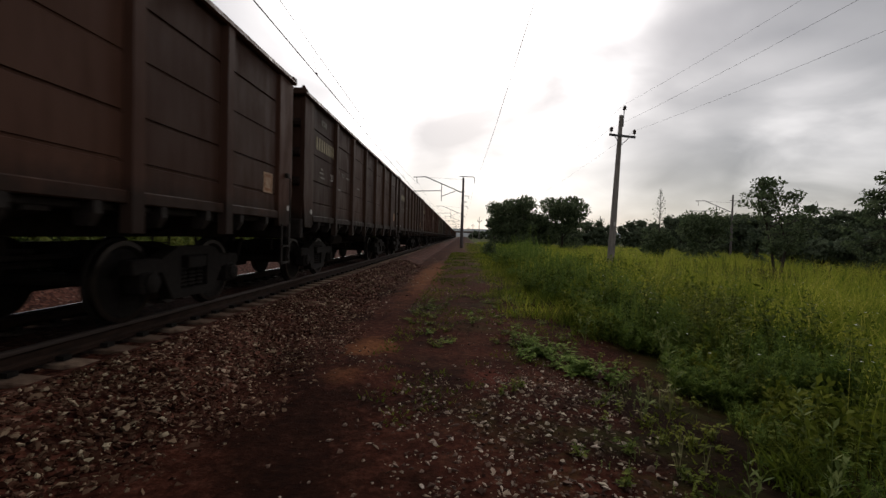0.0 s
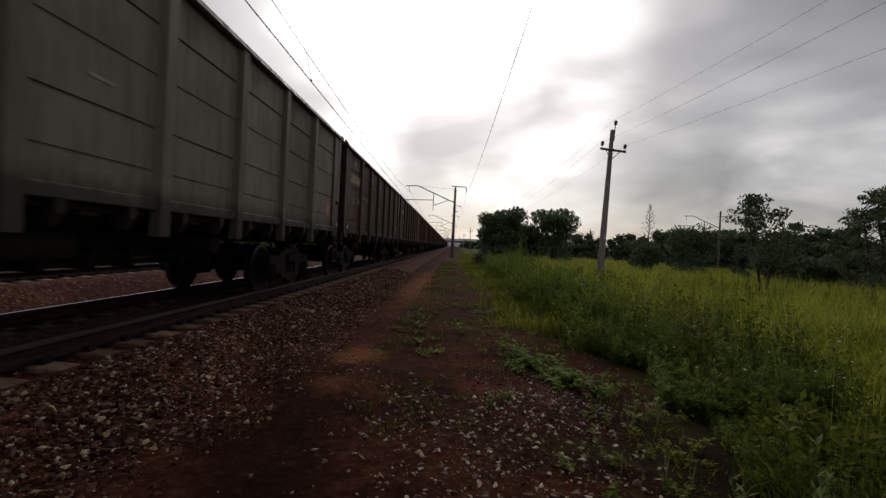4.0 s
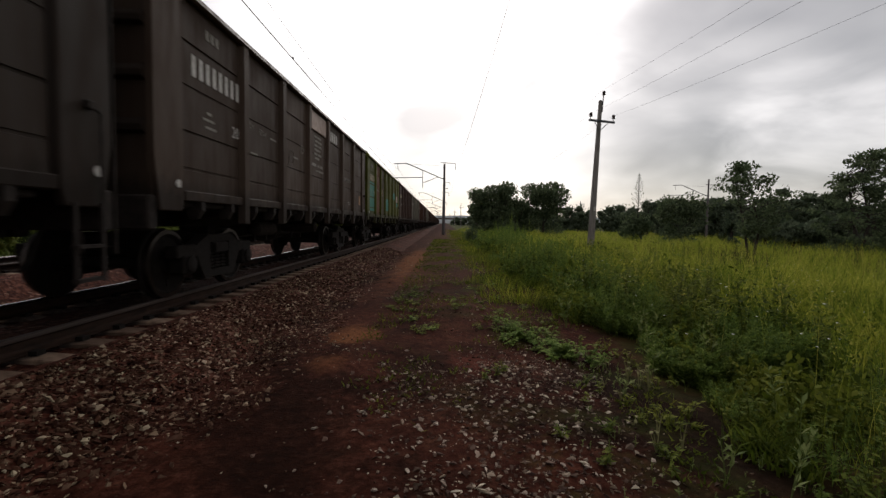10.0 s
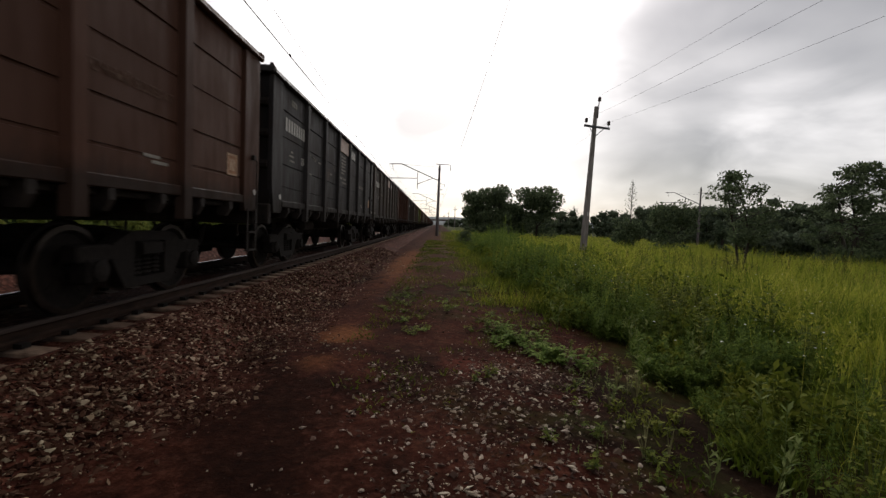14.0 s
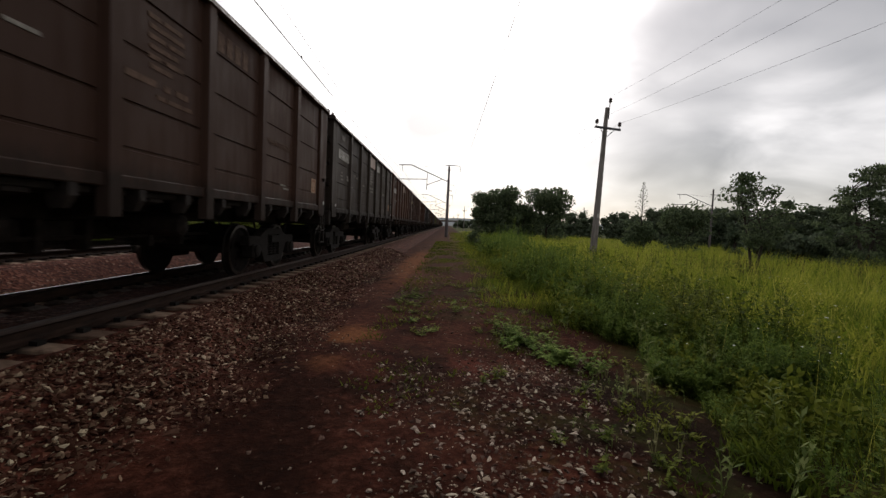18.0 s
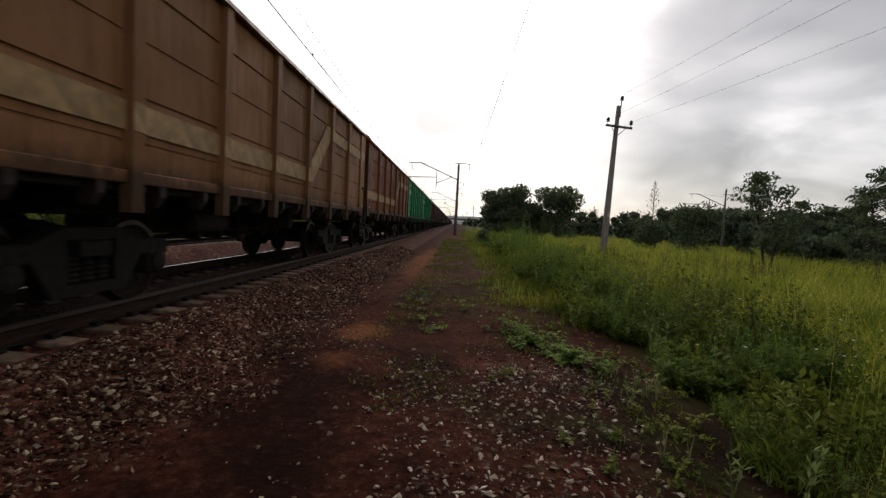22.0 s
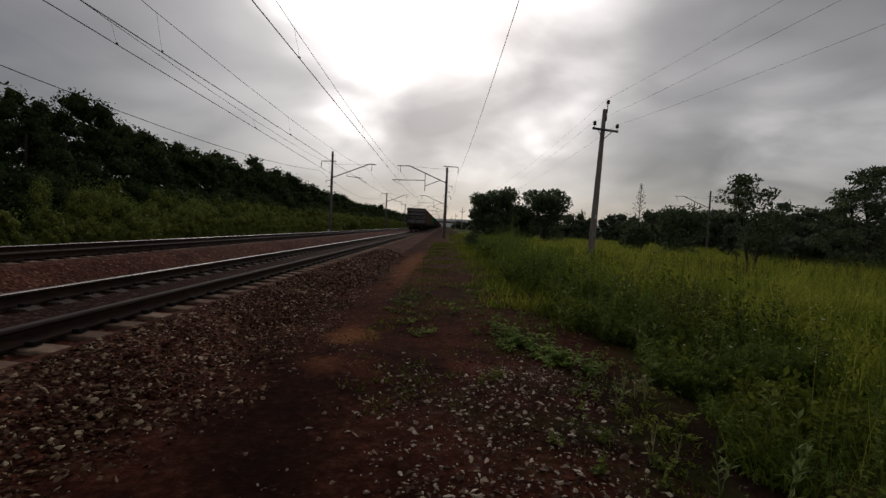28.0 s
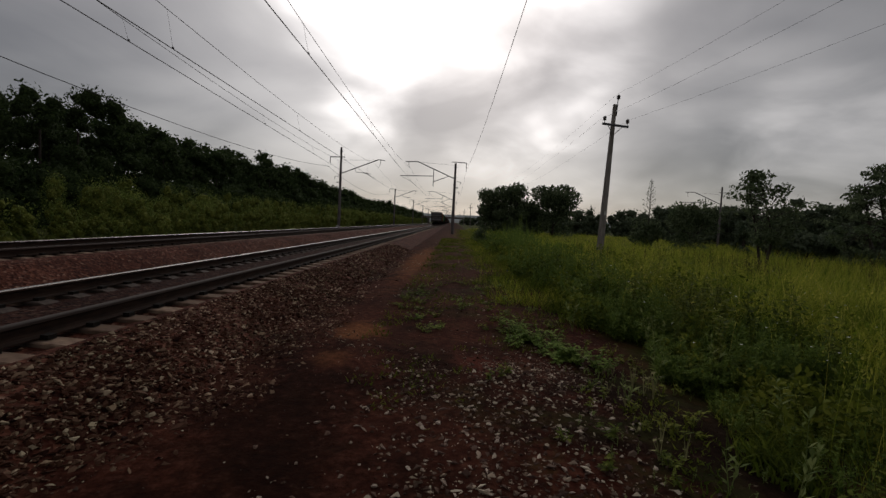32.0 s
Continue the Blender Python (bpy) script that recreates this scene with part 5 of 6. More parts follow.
# ---- stones ----
def stone_field(px, py, pz, size, seed):
    """Angular crushed stones: vertices and faces."""
    r = np.random.default_rng(seed)
    n = len(px)
    base = np.array([(1, 0, 0), (-1, 0, 0), (0, 1, 0), (0, -1, 0), (0, 0, 0.8), (0, 0, -0.8), (0.65, 0.65, 0.35), (-0.6, -0.6, -0.35)], float)
    tri = np.array([(0, 6, 4), (6, 2, 4), (0, 2, 6), (2, 1, 4), (1, 3, 4), (3, 0, 4), (2, 0, 5), (1, 2, 5), (3, 7, 5), (7, 1, 5), (1, 7, 3), (0, 3, 5)])
    k = base[None] * r.uniform(0.4, 1.45, (n, 8, 1)) * size[:, None, None] * np.stack([r.uniform(0.7, 1.5, n), r.uniform(0.6, 1.1, n), r.uniform(0.45, 0.95, n)], 1)[:, None, :]
    a, e = r.uniform(0, 6.28, n), r.uniform(-0.9, 0.9, n)
    x, y, z = k[..., 0], k[..., 1], k[..., 2]
    y, z = y * np.cos(e)[:, None] - z * np.sin(e)[:, None], y * np.sin(e)[:, None] + z * np.cos(e)[:, None]
    x, y = x * np.cos(a)[:, None] - y * np.sin(a)[:, None], x * np.sin(a)[:, None] + y * np.cos(a)[:, None]
    v = np.stack([x + px[:, None], y + py[:, None], z + pz[:, None]], -1).reshape(-1, 3)
    f = (np.arange(n) * 8)[:, None, None] + tri[None]
    return v, f.reshape(-1, 3)


def bed_height(x):
    """Top of the near ballast bed."""
    return np.interp(x, [T1 - 2.5, T1 - 1.75, T1 - 1.25, T1 - 1.02, T1 + 1.02, T1 + 1.25, T1 + 1.75, T1 + 2.7], [-0.55, -0.235, -0.195, -0.245, -0.245, -0.195, -0.235, -0.55])


def scatter_stones():
    r = np.random.default_rng(71)
    groups = []
    # shoulder of the near ballast bed
    for n, x0, x1, y0, y1, s0, s1 in ((15000, -3.45, -1.5, 2.1, 9.0, 0.011, 0.027), (8500, -3.45, -1.7, 9.0, 24.0, 0.015, 0.030),
                                      (2600, -6.0, -3.3, 3.0, 20.0, 0.015, 0.03), (3600, -8.6, -6.0, 4.0, 40.0, 0.02, 0.035), (2200, -3.45, -1.7, -6.0, 2.2, 0.016, 0.034)):
        x, y = r.uniform(x0, x1, n), y0 + (y1 - y0) * r.uniform(0, 1, n) ** 1.3
        if x1 > -2:
            edge = -2.1 + 0.45 * np.clip((y - 2.4) / 3, 0, 1) - 0.3 * np.clip((y - 7) / 5, 0, 1) + 0.15 * np.sin(y * 2.1) + 0.08 * np.sin(y * 5.3)
            keep = x < edge + r.normal(0, 0.16, n)
            x, y = x[keep], y[keep]
        z = np.maximum(bed_height(x), land(x, y))
        groups.append((x, y, z - 0.002, r.uniform(s0, s1, len(x)) * r.choice([0.45, 0.65, 0.9, 1.15, 1.5], len(x))))
    # gravel strewn over the path and the cindery foreground
    for n, x0, x1, y0, y1, s0, s1 in ((7500, -2.5, 2.2, 2.0, 6.5, 0.004, 0.012), (5200, -1.8, 2.1, 5.0, 34.0, 0.008, 0.022), (11000, -0.7, 1.5, 2.1, 5.0, 0.006, 0.021), (1800, -1.8, 1.9, -6.0, 2.2, 0.006, 0.02)):
        x, y = r.uniform(x0, x1, n) + r.normal(0, 0.18, n), y0 + (y1 - y0) * r.uniform(0, 1, n) ** (1.4 if y0 > 0 else 0.7) + r.normal(0, 0.12, n)
        keep = r.uniform(0, 1, n) < np.clip(patchy(x * 2.6, y * 1.9) * 1.9 - 0.5, 0.10, 1) * np.where((x < -0.55 + 0.15 * np.sin(y * 3)) & (y < 5.2), 0.28, 1.0)
        x, y = x[keep], y[keep]
        groups.append((x, y, land(x, y) + 0.001, r.uniform(s0, s1, len(x)) * r.choice([0.4, 0.65, 1.0, 1.5], len(x))))
    for name, some, mat, label in (("ballast_stones", groups[:5], STONE, "reddish-brown crushed ballast stones beside the sleepers"),
                                   ("gravel", groups[5:], STONE_PALE, "pale pinkish-grey gravel strewn on dark soil")):
        x, y, z, s = (np.concatenate([g[i] for g in some]) for i in range(4))
        v, f = stone_field(x, y, z, s, 72)
        me = mesh_arrays(name, v, f, mat)
        me.shade_flat()
        tagged(new(name, me), label, "gravel", kind="stuff")
    # the stones nearest the path that can be told apart
    shapes = []
    for k in range(6):
        v, f = stone_field(np.zeros(1), np.zeros(1), np.zeros(1), np.ones(1), 900 + k)
        shapes.append(mesh_arrays("stone", v, f, STONE_LOOSE))
        shapes[-1].shade_flat()
    for k in range(280):
        x, y = r.uniform(-1.5, 1.5) * r.uniform(0.5, 1) + 0.15, 2.3 + 3.2 * r.uniform() ** 1.3
        s = r.uniform(0.010, 0.027)
        ob = place("stone", shapes[k % 6], None, ground, pose(x, y, float(land(np.array([x]), np.array([y]))[0]) + s * 0.25, 0, 0, r.uniform(0, 360)))
        ob.scale = (s, s, s)


scatter_stones()


# ---- weeds in the foreground ----
def weed(name, x, y, seed, height, leaves, leaf, spread, label, mat=WEED, stalks=5):
    """A leafy weed: thin stalks with pointed leaves all along."""
    r = np.random.default_rng(seed)
    w = tagged(new(name), label, "weed", group="weeds beside the path")
    w.matrix_basis = pose(x, y, float(land(np.array([x]), np.array([y]))[0]) - 0.01)
    bm = bmesh.new()
    pts = []
    for s in range(stalks):
        a = r.uniform(0, 6.28)
        e = Vector((math.cos(a) * spread * r.uniform(0.2, 1), math.sin(a) * spread * r.uniform(0.2, 1), height * r.uniform(0.6, 1.0)))
        m = e * 0.5 + Vector((0, 0, height * 0.08))
        tube(bm, (0, 0, 0), m, 0.004, 0.003, 5)
        tube(bm, m, e, 0.003, 0.0015, 5)
        for k in range(leaves // stalks):
            t = r.uniform(0.15, 1.0)
            pts.append(m * 2 * t if t < 0.5 else m.lerp(e, t * 2 - 1))
    tagged(part("stem", bm, mat, w), kind="stuff")
    v, f = [], []
    for p in pts:
        a, up = r.uniform(0, 6.28), r.uniform(-0.25, 0.55) + (0.7 if mat is LONG_LEAF else 0.0)
        ln = leaf * r.uniform(0.6, 1.3)
        d = Vector((math.cos(a), math.sin(a), up)).normalized()
        s = d.cross(Vector((0, 0, 1))).normalized() * ln * (0.12 if mat is LONG_LEAF else 0.24)
        dr = Vector((0, 0, -ln * 0.12))
        b = len(v)
        v += [p, p + d * ln * 0.45 + s, p + d * ln * 0.5 + Vector((0, 0, -ln * 0.05)), p + d * ln * 0.45 - s, p + d * ln + dr]
        f += [(b, b + 1, b + 2), (b, b + 2, b + 3), (b + 1, b + 4, b + 2), (b + 2, b + 4, b + 3)]
    place("leaves", mesh_arrays("leaves", v, f, mat), None, w)
    return w


def plant_weeds():
    r = random.Random(81)
    # the leafy patch between path and grass
    for k in range(30):
        u = r.random()
        weed("leafy_weed", 0.66 + u * 1.0 + r.uniform(-0.15, 0.15), 6.6 - u * 1.6 + r.uniform(-0.4, 0.4), 100 + k, r.uniform(0.10, 0.26), 44, 0.078, 0.2,
             "low leafy green weed on dark soil", LEAFY, stalks=6)
    for x, y in ((0.52, 4.5), (0.6, 4.65), (1.36, 4.3), (0.85, 3.2), (1.22, 3.3), (1.05, 2.87), (0.4, 4.4), (1.5, 3.0)):
        weed("leafy_weed", x, y, int(x * 100 + y * 1000), 0.12, 34, 0.052, 0.11, "low leafy green weed on dark soil", stalks=5)
    # low growth on the path further away
    for k in range(64):
        weed("low_weed", r.uniform(-1.0, 1.6), r.uniform(6.4, 12.0), 200 + k, r.uniform(0.05, 0.13), 34, 0.07, 0.24, "small green weed on the trodden path", LEAFY if k % 6 == 0 else WEED, stalks=5)
    for k in range(34):
        weed("small_weed", 1.15 + 1.3 * r.random() ** 0.7, r.uniform(2.4, 6.0), 300 + k, r.uniform(0.06, 0.22), 22, 0.05, 0.10, "small green weed among cinders", stalks=4)
    # taller plants along the border of the grass
    for k in range(60):
        y = 2.3 + 11 * r.random() ** 1.2
        x = float(grass_border(np.array([y]))[0]) + r.uniform(-0.1, 1.5)
        weed("tall_weed", x, y, 400 + k, r.uniform(0.2, 0.7), 60, 0.055, 0.15, "tall green weed at the edge of the grass", stalks=4)
    # tall feathery shoots that stand above the grass
    for k in range(46):
        y = 5.0 + 9 * r.random()
        x = float(grass_border(np.array([y]))[0]) + 0.3 + r.random() * (0.8 + 0.22 * y)
        weed("tall_shoot", x, y, 600 + k, r.uniform(0.9, 1.55), 150, 0.085, 0.24, "tall feathery dark green shoot in the grass", stalks=7)
    # upright plants with long pale leaves
    for k, (x, y, h) in enumerate(((1.75, 2.75, 0.34), (2.05, 2.62, 0.42), (2.35, 2.95, 0.55), (1.62, 4.05, 0.24), (2.55, 3.4, 0.6), (2.1, 4.6, 0.5), (2.45, 5.4, 0.75), (2.65, 6.1, 0.85), (1.85, 6.9, 0.6), (2.2, 8.2, 0.9), (2.9, 5.0, 0.8))):
        weed("long_leaved_weed", x, y, 700 + k, h, 22, 0.075 + 0.035 * h, 0.06 + 0.10 * h, "upright weed with long pale green leaves", LONG_LEAF, 2)
    # pale dry stalks
    for x, y in ((1.86, 4.3), (1.93, 4.25), (1.80, 4.42)):
        weed("dry_weed", x, y, int(x * 1000), 0.30, 6, 0.06, 0.08, "pale dry weed stalk", DRY, 4)
    for k in range(8):
        weed("dry_weed", 1.65 + r.uniform(-0.25, 0.35), 3.7 + r.uniform(-0.9, 1.2), 500 + k, r.uniform(0.10, 0.24), 5, 0.045, 0.06, "pale dry weed stalk", DRY, 3)


plant_weeds()


def wild_flowers():
    """Tiny white flower heads scattered in the grass."""
    r = np.random.default_rng(91)
    n = 300
    x, y = r.uniform(2.2, 10.0, n), 2.6 + 14 * r.uniform(0, 1, n) ** 1.2
    z = land(x, y) + r.uniform(0.5, 1.15, n)
    v, f = [], []
    for px, py, pz in zip(x, y, z):
        k = len(v)
        s = r.uniform(0.007, 0.017)
        v.append((px, py, pz + s * 0.3))
        for i in range(8):
            a = i * math.pi / 4
            v.append((px + math.cos(a) * s * (1 if i % 2 else 0.6), py + math.sin(a) * s * (1 if i % 2 else 0.6), pz))
        f += [(k, k + 1 + i, k + 1 + (i + 1) % 8) for i in range(8)]
    tagged(new("wild_flowers", mesh_arrays("wild_flowers", v, f, FLOWER)), "tiny white wild flowers in the grass", "flowers", kind="stuff")


wild_flowers()

# ---- the train ----
PITCH, LENGTH = 13.92, 13.28
FLOOR, TOP = 1.38, 3.94
PLATE, END_BAY = 0.60, 2.30                     # corner plate, corner to first post
BAY = (LENGTH - 2 * END_BAY) / 5                # between two posts
POSTS = [END_BAY + BAY * k for k in range(6)]
MIDDLES = [(PLATE + POSTS[0]) / 2] + [POSTS[k] + BAY / 2 for k in range(5)] + [LENGTH - (PLATE + POSTS[0]) / 2]
PIVOT = (LENGTH - 8.65) / 2                     # bogie centre from the wagon's end
MESH = {}


def shared(key, build, mat):
    """A mesh that all wagons share."""
    if key not in MESH:
        bm = bmesh.new()
        build(bm)
        MESH[key] = finish(bm, key)
        MESH[key].materials.append(mat)
        if key == "wheelset":
            MESH[key].materials.append(WHEEL_RIM)
            for p in MESH[key].polygons:
                if abs(p.center.x) > 0.745 and math.hypot(p.center.y, p.center.z) > 0.43:
                    p.material_index = 1
    return MESH[key]


def panel_outline(bm, w):
    """Side sheet with four pressed horizontal grooves."""
    pts = [(0.0, FLOOR + 0.02)]
    for h, d in ((1.74, 0.014), (2.20, 0.022), (2.76, 0.014), (3.30, 0.022)):
        pts += [(0.0, h - 0.022), (-d, h - 0.014), (-d, h + 0.012), (0.0, h + 0.016)]
    pts += [(0.0, TOP - 0.12), (-0.03, TOP - 0.12), (-0.03, FLOOR + 0.02)]
    extrude_outline(bm, pts, -w / 2, w / 2, "XZ")


def panel_mesh(bm):
    panel_outline(bm, BAY - 0.16)


def end_panel_mesh(bm):
    panel_outline(bm, POSTS[0] - PLATE - 0.09)


def smooth_panel_mesh(bm):
    box(bm, -0.03, 0.0, -0.6, 0.6, 1.18, TOP - 0.1)


def post_mesh(bm):
    pts = [(-0.13, -0.01), (-0.085, 0.085), (0.085, 0.085), (0.13, -0.01)]
    a = [bm.verts.new((p[1], p[0], 1.05)) for p in pts]
    m = [bm.verts.new((p[1], p[0], FLOOR + 0.1)) for p in pts]
    b = [bm.verts.new((p[1], p[0], TOP - 0.12)) for p in pts]
    for i in range(4):
        for p, q in ((a, m), (m, b)):
            bm.faces.new((p[i], p[(i + 1) % 4], q[(i + 1) % 4], q[i]))
    bm.faces.new(list(reversed(a)))
    bm.faces.new(b)


def narrow_post_mesh(bm):
    box(bm, -0.01, 0.09, -0.05, 0.05, 1.14, TOP - 0.1, 0.01)


def corner_mesh(bm):
    """Broad corner plate with its tapered foot."""
    pts = [(0.10, 1.20), (PLATE - 0.06, 1.20), (PLATE - 0.015, 1.36), (PLATE - 0.015, TOP - 0.1), (0.0, TOP - 0.1), (0.0, 1.80)]
    extrude_outline(bm, pts, -0.045, 0.045, "YZ")
    bmesh.ops.bevel(bm, geom=list(bm.edges), offset=0.012, segments=1, affect="EDGES")


def chord_mesh(bm):
    """Top chord: a box section whose outer face leans back."""
    extrude_outline(bm, [(-0.075, TOP - 0.13), (0.085, TOP - 0.145), (0.115, TOP - 0.125), (0.045, TOP - 0.008), (0.02, TOP), (-0.075, TOP)], -LENGTH / 2, LENGTH / 2, "XZ")


def corner_fin_mesh(bm):
    """Small upright gusset on the end of the top chord."""
    extrude_outline(bm, [(0.0, TOP - 0.06), (0.0, TOP + 0.07), (0.04, TOP + 0.05), (0.20, TOP - 0.01), (0.20, TOP - 0.06)], -0.03, 0.03, "YZ")


def corner_step_mesh(bm):
    """Two-rung step under the corner and a hand lever above it."""
    for y in (-0.16, 0.16):
        box(bm, -0.012, 0.012, y - 0.02, y + 0.02, 0.52, 1.24)
    for z in (0.55, 0.85):
        box(bm, -0.05, 0.03, -0.16, 0.16, z - 0.015, z + 0.015)
    tube(bm, (0.03, 0.12, 1.25), (0.03, 0.12, 2.05), 0.012, seg=6)
    tube(bm, (0.03, 0.12, 2.05), (0.03, 0.02, 2.10), 0.012, seg=6)
    box(bm, -0.01, 0.05, -0.04, 0.05, 2.06, 2.14, 0.01)


def lower_chord_mesh(bm):
    box(bm, -0.06, 0.035, -LENGTH / 2 + PLATE, LENGTH / 2 - PLATE, FLOOR - 0.05, FLOOR + 0.08, 0.012)


def end_wall_mesh(bm):
    box(bm, -1.48, 1.48, 0.03, 0.06, 1.25, TOP - 0.1)


def end_rib_mesh(bm):
    pts = [(0.04, -0.07), (-0.05, -0.035), (-0.05, 0.03), (0.04, 0.12)]
    extrude_outline(bm, pts, -1.44, 1.44, "YZ")


def end_stile_mesh(bm):
    box(bm, -0.06, 0.06, -0.05, 0.02, 1.25, 2.05, 0.01)


def end_chord_mesh(bm):
    box(bm, -1.57, 1.57, -0.1, 0.06, TOP - 0.135, TOP - 0.003, 0.02)


def floor_mesh(bm):
    box(bm, -1.47, 1.47, 0.04, LENGTH - 0.04, FLOOR - 0.03, FLOOR + 0.02)


def sill_mesh(bm):
    box(bm, -0.3, 0.3, -0.02, LENGTH + 0.02, 0.98, FLOOR - 0.035, 0.015)


def cross_bearer_mesh(bm):
    extrude_outline(bm, [(1.4, FLOOR - 0.04), (1.4, FLOOR - 0.16), (0.29, 0.99), (0.29, FLOOR - 0.04)], -0.12, 0.12, "XZ")


def end_beam_mesh(bm):
    box(bm, -1.5, 1.5, -0.06, 0.10, 0.98, FLOOR - 0.01, 0.02)


def hatch_mesh(bm):
    """A bottom discharge door with its two hinge lugs at the side."""
    box(bm, 0.34, 1.42, -0.76, 0.76, FLOOR - 0.12, FLOOR - 0.05, 0.01)
    for d in (-0.42, 0.42):
        extrude_outline(bm, [(1.30, FLOOR - 0.04), (1.53, FLOOR - 0.02), (1.53, FLOOR - 0.16), (1.46, FLOOR - 0.27), (1.36, FLOOR - 0.27)], d - 0.05, d + 0.05, "XZ")


def ladder_mesh(bm):
    for x in (-0.17, 0.17):
        box(bm, x - 0.018, x + 0.018, -0.012, 0.012, 0.75, 3.7)
    for k in range(10):
        tube(bm, (-0.17, 0, 0.82 + k * 0.31), (0.17, 0, 0.82 + k * 0.31), 0.011, seg=6)


def rigging_mesh(bm):
    """Brake levers and rods slung under the centre sill between the bogies."""
    for x, z, r in ((-0.22, 0.80, 0.03), (0.22, 0.76, 0.03), (0.0, 0.66, 0.035)):
        tube(bm, (x, 3.3, z), (x, LENGTH - 3.3, z), r, seg=6)
    for y in (3.6, 4.4, 5.7, 6.4, 7.1, 8.3, 9.1):
        box(bm, -0.28, 0.28, y - 0.05, y + 0.05, 0.60, 0.99, 0.01)
    box(bm, -0.12, 0.12, 3.9, LENGTH - 3.9, 0.72, 0.97, 0.02)


def coupler_mesh(bm):
    box(bm, -0.09, 0.09, -0.10, 0.6, 0.97, 1.14, 0.02)
    pts = [(-0.22, -0.29), (-0.22, -0.06), (0.20, -0.06), (0.24, -0.27), (0.10, -0.20), (0.02, -0.31), (-0.12, -0.30)]
    a = [bm.verts.new((x, y, 0.89)) for x, y in pts]
    b = [bm.verts.new((x, y, 1.22)) for x, y in pts]
    for i in range(len(pts)):
        bm.faces.new((a[i], a[(i + 1) % len(pts)], b[(i + 1) % len(pts)], b[i]))
    bm.faces.new(list(reversed(a)))
    bm.faces.new(b)


def hose_mesh(bm):
    p = [(0.32, -0.06, 0.95), (0.33, -0.16, 0.80), (0.33, -0.22, 0.62), (0.31, -0.29, 0.55)]
    for a, b in zip(p, p[1:]):
        tube(bm, a, b, 0.028, seg=7)


def tank_mesh(bm):
    lathe(bm, [(0.05, -0.5), (0.14, -0.45), (0.15, -0.3), (0.15, 0.3), (0.14, 0.45), (0.05, 0.5)], "X", 14)


def side_frame_mesh(bm):
    """Cast bogie side frame: arched top, hanging middle, a spring window."""
    top = [(-1.18, 0.66), (-1.02, 0.72), (-0.62, 0.74), (-0.35, 0.88), (0.35, 0.88), (0.62, 0.74), (1.02, 0.72), (1.18, 0.66)]
    bot = [(1.18, 0.56), (0.68, 0.55), (0.44, 0.22), (-0.44, 0.22), (-0.68, 0.55), (-1.18, 0.56)]
    window = [(-0.30, 0.34), (0.30, 0.34), (0.30, 0.74), (-0.30, 0.74)]
    for lo, hi in (((-1.18, 0.56), (-0.66, 0.74)), ((0.66, 0.56), (1.18, 0.74))):
        box(bm, -0.09, 0.09, lo[0], hi[0], lo[1], hi[1], 0.02)
    extrude_outline(bm, [(-0.68, 0.56), (-0.46, 0.22), (-0.30, 0.22), (-0.30, 0.88), (-0.36, 0.88), (-0.68, 0.74)], -0.09, 0.09, "YZ")
    extrude_outline(bm, [(0.30, 0.22), (0.46, 0.22), (0.68, 0.56), (0.68, 0.74), (0.36, 0.88), (0.30, 0.88)], -0.09, 0.09, "YZ")
    box(bm, -0.09, 0.09, -0.30, 0.30, 0.22, 0.33)
    box(bm, -0.09, 0.09, -0.30, 0.30, 0.76, 0.88)


def bolster_mesh(bm):
    extrude_outline(bm, [(-1.15, 0.60), (-1.15, 0.74), (-0.4, 0.92), (0.4, 0.92), (1.15, 0.74), (1.15, 0.60), (0.5, 0.50), (-0.5, 0.50)], -0.2, 0.2, "XZ")


def springs_mesh(bm):
    lathe(bm, [(0.085 if k % 2 else 0.062, 0.335 + k * 0.026) for k in range(11)], "Z", 7)


def axle_box_mesh(bm):
    box(bm, -0.11, 0.13, -0.15, 0.15, 0.33, 0.60, 0.03)
    lathe(bm, [(0.12, 0.13), (0.12, 0.16), (0.06, 0.175)], "X", 12, (0, 0, 0.475))


def wheelset_mesh(bm):
    """Two flanged wheels on an axle, turning round its own middle."""
    lathe(bm, [(0.08, -1.0), (0.08, 1.0)], "X", 10)
    for s in (-1, 1):
        prof = [(0.12, 0.66), (0.14, 0.70), (0.38, 0.715), (0.47, 0.70), (0.503, 0.715), (0.503, 0.735), (0.478, 0.75), (0.475, 0.83), (0.42, 0.835), (0.38, 0.79), (0.15, 0.80), (0.12, 0.84)]
        lathe(bm, [(r, s * h) for r, h in prof], "X", 24)
        for k in range(4):
            a = k * math.pi / 2
            box(bm, s * 0.795 - 0.012, s * 0.795 + 0.012, 0.27 * math.cos(a) - 0.05, 0.27 * math.cos(a) + 0.05, 0.27 * math.sin(a) - 0.05, 0.27 * math.sin(a) + 0.05)


def plain_bars(bm, rows):
    """Painted marks as raised bars. rows: y, z, width, height."""
    for y, z, w, h in rows:
        box(bm, 0.0, 0.004, y - w / 2, y + w / 2, z - h / 2, z + h / 2)


def digit_bar_mesh(bm):
    plain_bars(bm, [(0, 0, 0.095, 0.27)])


def owner_bar_mesh(bm):
    plain_bars(bm, [(0, 0, 0.085, 0.13)])


def data_bar_mesh(bm):
    plain_bars(bm, [(0, 0, 0.30, 0.035)])


def short_bar_mesh(bm):
    plain_bars(bm, [(0, 0, 0.13, 0.04)])


def long_line_mesh(bm):
    plain_bars(bm, [(0, 0, 1.15, 0.022)])


